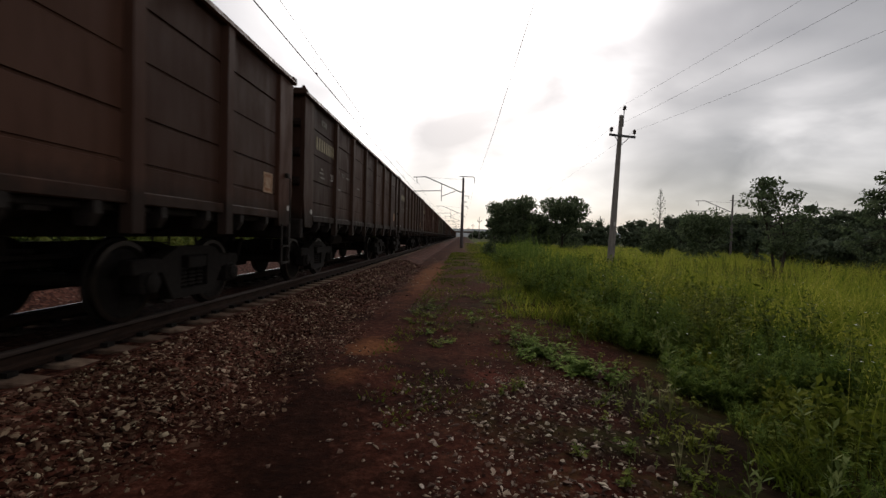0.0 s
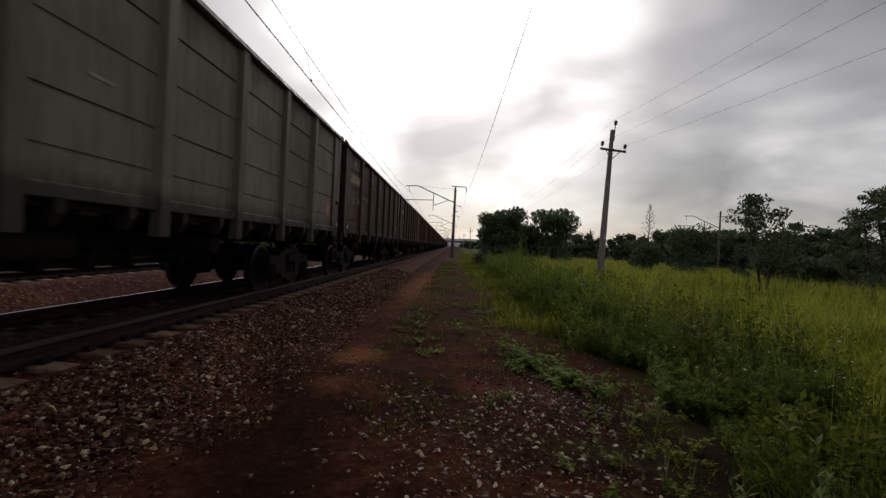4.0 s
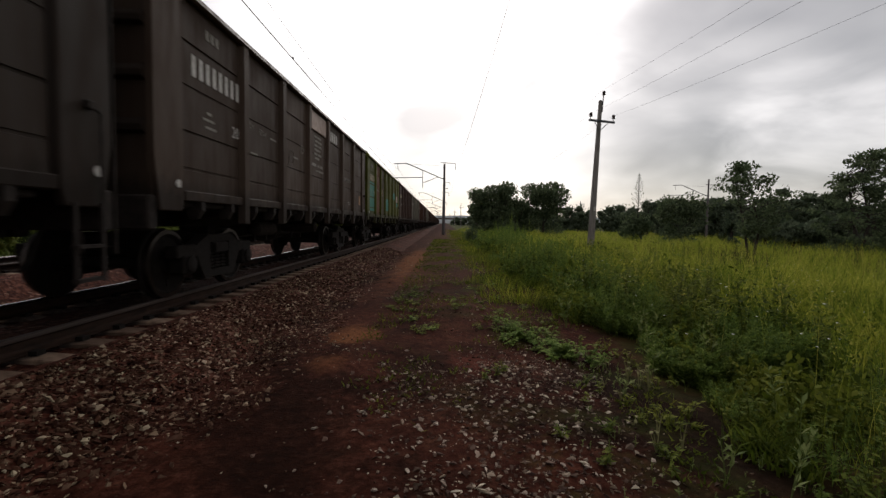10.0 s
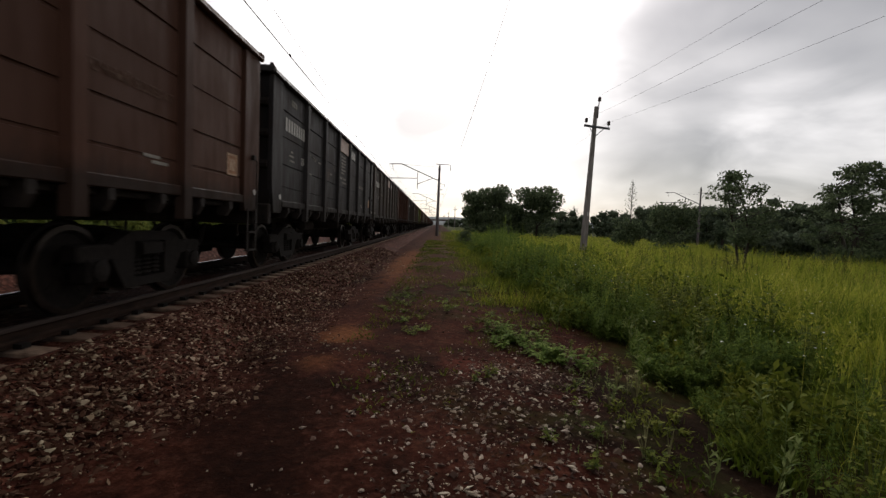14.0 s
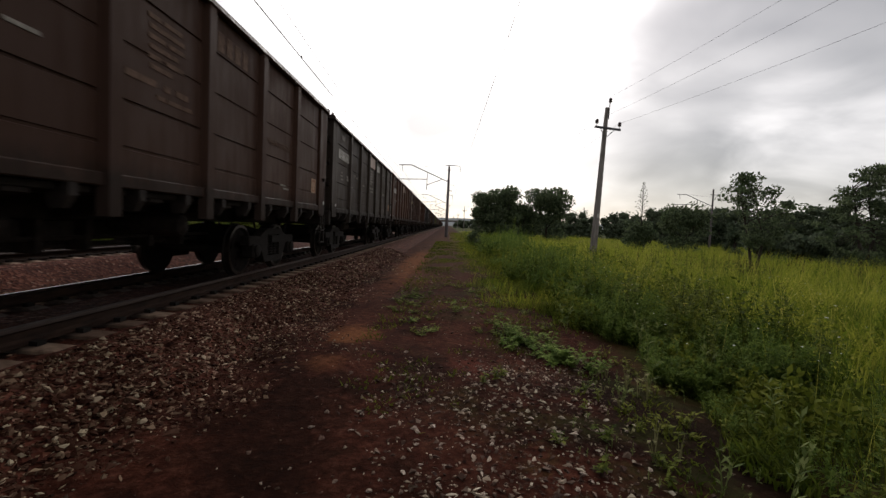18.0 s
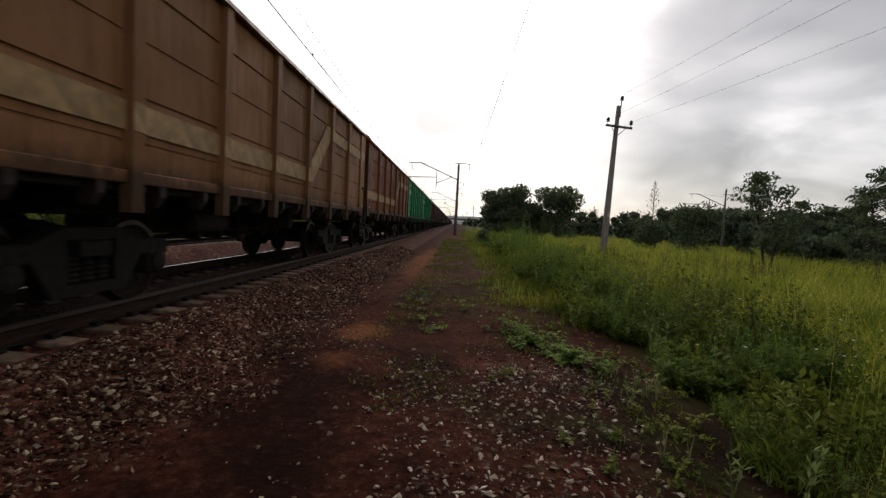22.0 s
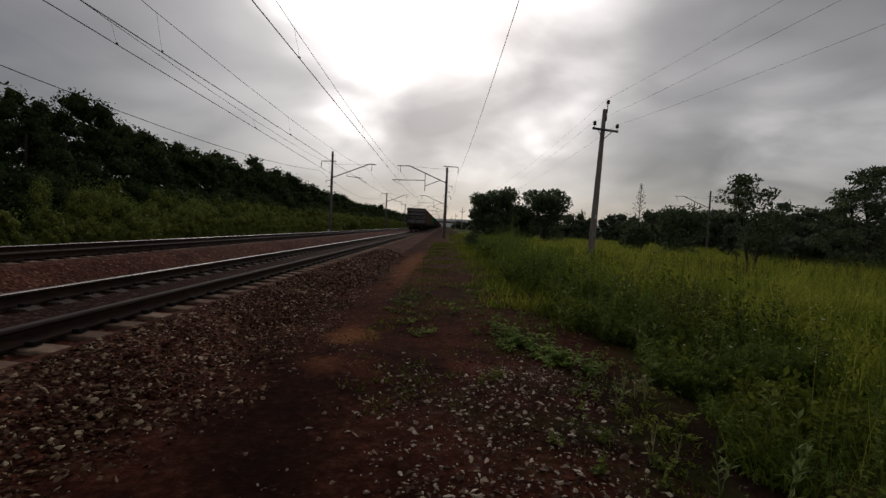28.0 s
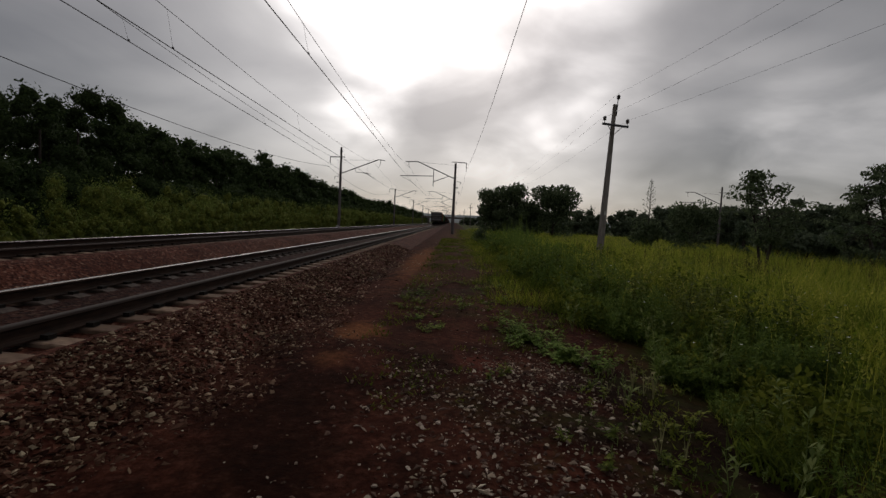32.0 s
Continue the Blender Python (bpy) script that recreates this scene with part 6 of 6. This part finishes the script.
def lettering(text, size, mat):
    """Stencilled characters as a thin mesh, reading along y on a side wall."""
    key = text + str(size) + mat.name
    if key not in MESH:
        cu = bpy.data.curves.new("lettering", "FONT")
        cu.body, cu.size, cu.extrude, cu.resolution_u = text, size, 0.002, 2
        cu.align_x, cu.align_y = "CENTER", "CENTER"
        tmp = bpy.data.objects.new("lettering", cu)
        MESH[key] = bpy.data.meshes.new_from_object(tmp)
        bpy.data.objects.remove(tmp)
        MESH[key].materials.append(mat)
    return MESH[key]


def block_mesh(bm):
    """Small lines of stencilled writing, word by word."""
    for k, words in enumerate(((0.22, 0.34), (0.62,), (0.30, 0.30), (0.50,), (0.24, 0.36), (0.40,))):
        y = -0.33 + 0.03 * (k % 2)
        for w in words:
            plain_bars(bm, [(y + w / 2, 0.26 - 0.105 * k, w, 0.052)])
            y += w + 0.05


def owner_line_mesh(bm):
    """Two long lines of small writing."""
    for y, w in ((-0.62, 0.55), (0.0, 0.18), (0.24, 0.3)):
        plain_bars(bm, [(y + w / 2 - 0.02, 0.07, w - 0.06, 0.07)])
    for y, w in ((-0.10, 0.14), (0.08, 0.5)):
        plain_bars(bm, [(y + w / 2, -0.06, w, 0.05)])


def letters_mesh(bm):
    plain_bars(bm, [(0, 0, 0.17, 0.26)])


def big_letters_mesh(bm):
    plain_bars(bm, [(0, 0, 0.24, 0.42)])


def sign_mesh(bm):
    plain_bars(bm, [(0, 0.15, 0.34, 0.03), (0, -0.15, 0.34, 0.03), (-0.155, 0, 0.03, 0.27), (0.155, 0, 0.03, 0.27), (0, 0, 0.20, 0.18)])


def small_sign_mesh(bm):
    plain_bars(bm, [(0, 0.115, 0.20, 0.02), (0, -0.115, 0.20, 0.02), (-0.09, 0, 0.02, 0.21), (0.09, 0, 0.02, 0.21), (0, 0.03, 0.12, 0.05), (0, -0.05, 0.12, 0.05)])


def sign_back_mesh(bm):
    box(bm, -0.004, 0.002, -0.16, 0.16, -0.15, 0.15)


def tcross_mesh(bm):
    plain_bars(bm, [(0, 0.15, 0.5, 0.025), (0, 0, 0.035, 0.3), (0, -0.16, 0.72, 0.028), (0, -0.13, 0.13, 0.06)])


def sheet_mesh(w, h):
    """A painted sheet welded over a panel."""
    return lambda bm: box(bm, -0.01, 0.024, -w / 2, w / 2, -h / 2, h / 2, 0.004)


def ring_mesh(bm):
    for k in range(12):
        a, b = k * math.pi / 6, (k + 1) * math.pi / 6
        extrude_outline(bm, [(0.10 * math.cos(a), 0.10 * math.sin(a)), (0.10 * math.cos(b), 0.10 * math.sin(b)), (0.075 * math.cos(b), 0.075 * math.sin(b)), (0.075 * math.cos(a), 0.075 * math.sin(a))], 0.0, 0.004, "YZ")


def round_mark_mesh(bm):
    lathe(bm, [(0.05, 0.0), (0.05, 0.006)], "X", 12)


def band_mesh(bm):
    box(bm, 0.0, 0.004, -0.79, 0.79, -0.14, 0.14)


def slant_band_mesh(bm):
    w = 0.79
    extrude_outline(bm, [(-w, -0.72), (-w + 0.3, -0.72), (w, 0.40), (w, 0.70), (w - 0.3, 0.70), (-w, -0.42)], 0.0, 0.004, "YZ")


def post_band_mesh(bm):
    box(bm, -0.006, 0.003, -0.083, 0.083, -0.14, 0.14)


def slant_logo_mesh(bm):
    """A slanting block emblem of parallel strokes."""
    for k in range(4):
        y = -0.36 + 0.19 * k
        extrude_outline(bm, [(y, -0.3), (y + 0.165, -0.3), (y + 0.285, 0.3), (y + 0.12, 0.3)], 0.0, 0.004, "YZ")
    plain_bars(bm, [(0.06, 0.36, 0.9, 0.06)])


def frame_logo_mesh(bm):
    """A slanting outlined block emblem with three solid strokes."""
    for a, b in (((-0.26, 0.14), (0.28, 0.14)), ((-0.20, -0.14), (0.32, -0.14))):
        extrude_outline(bm, [(a[0], a[1] - 0.016), (b[0], b[1] - 0.016), (b[0], b[1] + 0.016), (a[0], a[1] + 0.016)], 0.0, 0.004, "YZ")
    for y in (-0.27, 0.27):
        extrude_outline(bm, [(y + 0.05, -0.125), (y + 0.08, -0.125), (y + 0.03, 0.125), (y, 0.125)], 0.0, 0.0035, "YZ")
    plain_bars(bm, [(-0.12, 0, 0.08, 0.15), (0.02, 0, 0.10, 0.15), (0.16, 0, 0.08, 0.15)])


GREY, BROWN, DARK = (0.080, 0.066, 0.054), (0.050, 0.0265, 0.0185), (0.042, 0.033, 0.027)
PEAT = (0.062, 0.043, 0.032)
TAN = (0.185, 0.090, 0.039)
RUST, OLIVE, GREEN, SLATE, UMBER = (0.125, 0.044, 0.017), (0.085, 0.092, 0.018), (0.008, 0.150, 0.055), (0.135, 0.125, 0.098), (0.062, 0.029, 0.019)
COAL = (0.026, 0.024, 0.024)
# from the tail forwards: colour, what it is called, special marks
WAGONS = [(GREY, "dark grey", "tail"), (TAN, "sun-bleached rusty tan", "band"), (RUST, "rusty orange-brown", "band"), (GREEN, "bright green", "green"),
          (GREEN, "bright green", "green"), (BROWN, "dark brown", "letters"), (DARK, "blackish grey", "pale"), (UMBER, "dark brown", "pale"),
          (BROWN, "dark brown", ""), (UMBER, "dark reddish-brown", "letters"), (COAL, "coal-black", "pale"), (DARK, "blackish brown", "pale"),
          (UMBER, "reddish-brown", "ribbed"), (DARK, "blackish brown", "pale"), (PEAT, "dark peat brown", "pale"), (OLIVE, "olive green", "teal"),
          (BROWN, "dark brown", ""), (SLATE, "dark slate grey", "pale"), (UMBER, "dark brown", "letters"), (BROWN, "dark brown", "letters"),
          (SLATE, "dark slate grey", ""), (BROWN, "dark brown", ""), (BROWN, "dark brown", "letters"), (UMBER, "dark reddish-brown", ""),
          (UMBER, "dark reddish-brown", ""), (BROWN, "dark brown", ""), (BROWN, "dark brown", "block")]
r_t = random.Random(3)
while len(WAGONS) < 50:
    WAGONS.append(r_t.choice([(BROWN, "dark brown", ""), (UMBER, "dark reddish-brown", ""), (GREY, "dark grey", ""), (DARK, "blackish brown", "")]))


def wagon(index):
    colour, word, special = WAGONS[index]
    ribbed = special == "ribbed"
    extra = {"green": "with white emblems", "teal": "with teal repaired panels", "band": "with a faded yellow band",
             "ribbed": "with many narrow ribs", "tail": "with a red spray mark", "letters": "with faded large lettering",
             "pale": "with a pale repaired panel", "block": "with a faded block of lettering"}.get(special, "with white markings")
    car = tagged(new("gondola_wagon"), f"weathered {word} steel gondola wagon {extra}", "freight wagon", group="wagons of the train")
    near = index < 28

    def put(name, key, build, mat, m, parent=car, label="", smooth=False):
        ob = place(name, shared(key, build, mat), None, parent, m, label)
        if mat is PAINT:
            ob.color = (*colour, 1)
        return ob

    # sides
    for s in (1, -1):
        turn = 0 if s > 0 else 180
        if ribbed:
            for k in range(10):
                put("side_panel", "smooth_panel", smooth_panel_mesh, PAINT, pose(s * 1.49, 0.66 + 0.6 + k * 1.196, 0, 0, 0, turn))
            for k in range(1, 13):
                put("side_post", "narrow_post", narrow_post_mesh, PAINT, pose(s * 1.49, 0.38 + k * (LENGTH - 0.76) / 13, 0, 0, 0, turn))
        else:
            for k in range(7):
                panel = put("side_panel", "end_panel" if k in (0, 6) else "side_panel", end_panel_mesh if k in (0, 6) else panel_mesh, PAINT, pose(s * 1.49, MIDDLES[k], 0, 0, 0, turn))
                if special == "teal" and k in (1, 2):
                    panel.color = (*((0.15, 0.068, 0.028) if k == 1 else (0.075, 0.058, 0.022)), 1)
                    panel["label"] = "rust-brown side panel"
            for y in POSTS:
                put("side_post", "side_post", post_mesh, PAINT, pose(s * 1.485, y, 0, 0, 0, turn))
        put("top_chord", "top_chord", chord_mesh, PAINT, pose(s * 1.48, LENGTH / 2, 0, 0, 0, turn))
        put("lower_chord", "lower_chord", lower_chord_mesh, PAINT, pose(s * 1.50, LENGTH / 2, 0, 0, 0, turn))
        for e, y in ((0, 0.0), (1, LENGTH)):
            put("corner_post", "corner_post", corner_mesh, PAINT, pose(s * 1.49, y, 0, 0, 0, 180 if e else 0))
    if near:
        put("corner_fin", "corner_fin", corner_fin_mesh, PAINT, pose(1.48, 0.02, 0))
        put("corner_step", "corner_step", corner_step_mesh, DARK_STEEL, pose(1.545, LENGTH - 0.30, 0), label="steel corner step with hand lever")
    # ends
    for y, turn in ((0.0, 0), (LENGTH, 180)):
        wall = put("end_wall", "end_wall", end_wall_mesh, PAINT, pose(0, y, 0, 0, 0, turn))
        # tail wagon's end walls made paler: light from the sky put into the colour
        if special == "tail":
            wall.color = (0.20, 0.19, 0.19, 1)
        put("end_chord", "end_chord", end_chord_mesh, PAINT, pose(0, y, 0, 0, 0, turn))
        if near:
            for z in (2.10, 2.68, 3.26):
                put("end_rib", "end_rib", end_rib_mesh, PAINT, pose(0, y, z, 0, 0, turn))
            put("end_stile", "end_stile", end_stile_mesh, PAINT, pose(0, y, 0, 0, 0, turn))
            sd = -1.28 if turn == 0 else 1.28
            put("ladder", "ladder", ladder_mesh, DARK_STEEL, pose(sd, y + (-0.14 if turn == 0 else 0.14), 0), label="steel end ladder")
            put("air_hose", "air_hose", hose_mesh, IRON, pose(0, y, 0, 0, 0, turn), label="black brake hose")
        put("end_beam", "end_beam", end_beam_mesh, DARK_STEEL, pose(0, y, 0, 0, 0, turn))
        put("coupler", "coupler", coupler_mesh, IRON, pose(0, y, 0, 0, 0, turn), label="cast iron automatic coupler")
    put("floor_plate", "floor_plate", floor_mesh, DARK_STEEL, None)
    put("centre_sill", "centre_sill", sill_mesh, DARK_STEEL, None)
    if near:
        for y in (PIVOT, LENGTH / 2 - 1.7, LENGTH / 2, LENGTH / 2 + 1.7, LENGTH - PIVOT):
            for turn in (0, 180):
                put("cross_bearer", "cross_bearer", cross_bearer_mesh, DARK_STEEL, pose(0, y, 0, 0, 0, turn))
        for s in (1, -1):
            for k in range(7):
                put("hatch", "hatch", hatch_mesh, DARK_STEEL, pose(0, MIDDLES[k], 0, 0, 0, 0 if s > 0 else 180))
        put("brake_rigging", "brake_rigging", rigging_mesh, DARK_STEEL, None)
        put("air_tank", "air_tank", tank_mesh, DARK_STEEL, pose(0.75, 5.0, 0.92, 0, 0, 90), label="cylindrical brake air tank")
        put("brake_cylinder", "air_tank", tank_mesh, DARK_STEEL, pose(0.7, 7.6, 0.95, 0, 0, 0))
    # bogies
    spin = []
    for y in (PIVOT, LENGTH - PIVOT):
        bogie = new("bogie")
        bogie.parent = car
        bogie.matrix_basis = pose(0, y, 0)
        for s in (1, -1):
            put("side_frame", "side_frame", side_frame_mesh, IRON, pose(s * 1.02, 0, 0), bogie)
            if near:
                for d in (-0.19, 0.0, 0.19):
                    put("spring", "spring", springs_mesh, IRON, pose(s * 1.02, d, 0), bogie)
                for d in (-0.925, 0.925):
                    put("axle_box", "axle_box", axle_box_mesh, IRON, pose(s * 1.02, d, 0, 0, 0, 0 if s > 0 else 180), bogie)
        put("bolster", "bolster", bolster_mesh, IRON, None, bogie)
        for d in (-0.925, 0.925):
            w = put("wheelset", "wheelset", wheelset_mesh, IRON, pose(0, d, 0.475), bogie, "pair of steel wheels on an axle")
            spin.append(w)
    # marks on the side towards the path: metres from the rear end, height above the rail heads
    x = 1.492

    def mark(name, build, y, z, mat=WHITE_PAINT, label="", out=0.0, key=""):
        return put(name, name + key + "_" + mat.name, build, mat, pose(x + out, y, z), car, label)

    def words(text, y, z, size, mat=WHITE_PAINT):
        tagged(place("lettering", lettering(text, size, mat), None, car, pose(x + 0.004, y, z, 90, 0, 90), "worn stencilled lettering"), kind="stuff")

    ink = WHITE_PAINT if special in ("green", "pale", "tail") else CREAM_PAINT
    lift = 0.17 if special == "tail" else 0.0
    if index < 34 and special != "band":
        for k in range(0 if ribbed else 8):
            mark("number_bar", digit_bar_mesh, 0.90 + 0.175 * k, 3.05 + lift, ink)
        if near:
            for k in range(7 if special in ("green", "tail") else 3):
                mark("owner_bar", owner_bar_mesh, 1.25 + 0.13 * k, 3.56 + lift * 0.6, STENCIL)
            mark("short_bar", short_bar_mesh, 1.28, 2.53 + lift, STENCIL)
            mark("data_bar", data_bar_mesh, 1.26, 2.44 + lift, STENCIL)
            mark("data_bar", data_bar_mesh, 1.32, 2.34 + lift, STENCIL)
            words("20", 2.06, 2.42 + lift, 0.24)
            words("75 т", 2.62, 2.66, 0.14, STENCIL)
            words("92 м³", 3.12, 2.62, 0.14, STENCIL)
            mark("stencil_bar", data_bar_mesh, 3.60, 2.60, STENCIL)
            mark("stencil_bar", data_bar_mesh, 2.75, 2.22, STENCIL)
            mark("stencil_bar", data_bar_mesh, 4.90, 2.45, STENCIL)
            if index % 4 != 3 and index != 13:
                mark("placard", sign_mesh, 12.35, 2.66 if ribbed else 1.90, PLACARD_PAINT, "pale placard with a thin frame")
                mark("placard_back", sign_back_mesh, 12.35, 2.66 if ribbed else 1.90, ORANGE_PAINT)
    if near:
        for y0 in (0.45, LENGTH - 0.18):
            put("round_mark", "round_mark", round_mark_mesh, WHITE_PAINT, pose(1.537, y0, 1.53), car)
    if special == "pale":
        mark("pale_panel", sheet_mesh(1.42, 0.42), MIDDLES[3], 3.54, PALE_PAINT, "pale repainted strip below the top chord", key="_strip")
    if special in ("pale", "letters", "block"):
        dull = STENCIL if special == "pale" else RUSTY_STENCIL
        tagged(mark("data_block", block_mesh, MIDDLES[3] + 0.02, 2.93, dull), kind="stuff")
        tagged(mark("owner_line", owner_line_mesh, MIDDLES[3] - 0.05, 2.42, dull), kind="stuff")
        for k in range(4):
            mark("large_letter", letters_mesh, POSTS[3] + 0.35 + 0.25 * k, 3.48, WHITE_PAINT if special == "pale" else RUSTY_STENCIL, "large faded letter mark")
        words("СРОЧНЫЙ ВОЗВРАТ", MIDDLES[5] - 0.1, 2.45, 0.15, dull)
        mark("stencil_bar", data_bar_mesh, MIDDLES[5] + 0.25, 1.74, STENCIL)
        mark("stencil_bar", data_bar_mesh, MIDDLES[5] + 0.40, 1.68, STENCIL)
    if special == "pale":
        mark("round_stencil", ring_mesh, MIDDLES[2] + 0.45, 2.70, STENCIL)
        mark("placard_stencil", sign_mesh, MIDDLES[2] - 0.3, 2.42, FADED)
    if special == "green":
        mark("slant_emblem", slant_logo_mesh, POSTS[4] + 0.68, 3.20, label="white slanting emblem")
        if index == 4:
            mark("frame_emblem", frame_logo_mesh, 4.58, 2.60, label="white framed emblem")
        else:
            mark("round_stencil", ring_mesh, MIDDLES[3] + 0.35, 2.95, STENCIL)
        mark("plate_stencil", small_sign_mesh, 4.36, 1.80, STENCIL)
        mark("stencil_bar", data_bar_mesh, 5.22, 3.04, STENCIL)
        tagged(mark("data_block", block_mesh, MIDDLES[3] - 0.1, 2.56, STENCIL), kind="stuff")
        tagged(mark("data_block", block_mesh, MIDDLES[5] - 0.05, 2.28, STENCIL), kind="stuff")
        mark("jacking_mark", tcross_mesh, 5.36, 2.10, STENCIL)
        mark("long_line", long_line_mesh, MIDDLES[3] - 0.2, 1.93, STENCIL)
        mark("long_line", long_line_mesh, 1.40, 2.02, STENCIL)
        for k in range(2):
            mark("data_bar", data_bar_mesh, 7.0, 1.76 - 0.08 * k, STENCIL)
    if special == "teal":
        for low, high in ((1.60, 1.715), (1.76, 2.175), (2.22, 2.735), (2.78, 2.86)):
            mark("repaired_panel", sheet_mesh(1.40, high - low), 1.42, (low + high) / 2, TEAL_PAINT, "teal repainted strip of the panel", key="_%.2f" % low, out=-0.02)
        mark("repaired_panel", sheet_mesh(1.40, 0.66), MIDDLES[3], 2.06, TEAL_PAINT, "teal repainted panel", key="_half")
        mark("repaired_panel", sheet_mesh(1.40, 0.40), MIDDLES[5], 2.72, TEAL_PAINT, "teal repainted strip", key="_strip")
        mark("repaired_panel", sheet_mesh(1.45, 0.40), MIDDLES[6], 2.62, PALE_PAINT, "pale pinkish repainted panel", key="_pale")
        mark("repaired_panel", sheet_mesh(1.45, 0.26), MIDDLES[6], 2.24, TEAL_PAINT, "teal repainted strip", key="_low")
        mark("placard", sign_mesh, 4.75, 2.62, YELLOW_PAINT, "small yellow framed placard")
    if special == "band":
        for bay in range(7):
            if bay == 4:
                mark("yellow_slant", slant_band_mesh, MIDDLES[bay], 2.58, YELLOW_PAINT, "slanting faded yellow band", 0.022)
            else:
                mark("yellow_band", band_mesh, MIDDLES[bay], 3.12 if bay > 4 else 1.98, YELLOW_PAINT, "faded yellow band", 0.022)
            if bay < 6:
                put("post_band", "post_band", post_band_mesh, YELLOW_PAINT, pose(1.573, POSTS[bay], 3.12 if bay > 3 else 1.98), car)
        for y0, z in ((0.31, 1.98), (LENGTH - 0.31, 3.12)):
            put("corner_band", "corner_band", lambda bm: box(bm, 0.0, 0.004, -0.26, 0.26, -0.14, 0.14), YELLOW_PAINT, pose(1.536, y0, z), car)
    if special == "tail":
        mark("red_spray_mark", lambda bm: extrude_outline(bm, [(-0.5, -0.25), (-0.1, -0.4), (0.45, -0.3), (0.55, 0.05), (0.4, 0.35), (0.05, 0.28), (-0.25, 0.38), (-0.55, 0.2)], 0, 0.004, "YZ"),
             MIDDLES[5] - 0.15, 2.92, RED_PAINT, "red sprayed patch", 0.02)
        for k in range(3):
            mark("large_letter", big_letters_mesh, 11.25 + 0.45 * k, 2.88, CREAM_PAINT, "large cream letter mark")
        mark("jacking_mark", tcross_mesh, MIDDLES[4] - 0.4, 2.05, STENCIL)
        tagged(mark("data_block", block_mesh, MIDDLES[3] - 0.1, 2.72, STENCIL), kind="stuff")
        for y0 in (1.45, 11.75):
            mark("long_line", long_line_mesh, y0, 1.97, STENCIL, "thin white painted line")
        mark("plate", sign_mesh, 3.75, 1.70, STENCIL)
        put("end_placard", "end_placard", lambda bm: [box(bm, -0.2, 0.2, -0.006, 0, z - 0.02, z + 0.02) for z in (2.32, 2.39, 2.46)] and box(bm, -0.23, 0.23, -0.003, 0, 2.27, 2.52), FADED, pose(-1.1, 0.027, 0), car, "pale framed end placard")
        for x0 in (-0.35, 0.75):
            put("end_lettering", "end_lettering", lambda bm: [box(bm, -0.45, 0.35, -0.004, 0, z - 0.03, z + 0.03) for z in (2.34, 2.43, 2.52)], FADED, pose(x0, 0.028, 0), car, "faded rows of lettering")
    return car, spin


# metres from the camera to the train's tail, second by second: a steady 53 km/h
TAIL = [(t, -338.6 + 14.85 * t + float(np.interp(t, [0, 4, 8, 20, 24], [-0.4, -0.05, 0.25, 0.25, 0.0]))) for t in range(33)]
cars, wheels = [], []
for index in range(len(WAGONS)):
    car, spin = wagon(index)
    cars.append(car)
    wheels += spin


def on_line(y):
    """The pose of a wagon whose rear end is y metres along the line."""
    a, b = bend(y + PIVOT), bend(y + LENGTH - PIVOT)
    turn = math.degrees(math.atan2(a - b, LENGTH - 2 * PIVOT))
    return pose(T1 + a + PIVOT * math.sin(radians(turn)), y, 0, 0, 0, turn)


def motions():
    for index, car in enumerate(cars):
        walk(car, [(t, on_line(y + PITCH * index)) for t, y in TAIL])
    # every wheelset turns as the train rolls; those at the same end of their bogies share one turn
    ts = np.array([t for t, _ in TAIL], float)
    ys = np.array([y for _, y in TAIL])
    first = {}
    for w in wheels:
        d = round(w.matrix_basis.translation.y, 3)
        if d not in first:
            steps = [k / 30 for k in range(0, 961)]
            rows = [(t, pose(0, d, 0.475, -math.degrees((np.interp(t, ts, ys) - ys[0]) / 0.475) % 360)) for t in steps]
            walk(w, rows)
            first[d] = w
        else:
            w.rotation_mode = "QUATERNION"
            data = w.animation_data_create()
            data.action = first[d].animation_data.action
            data.action_slot = first[d].animation_data.action_slot


motions()
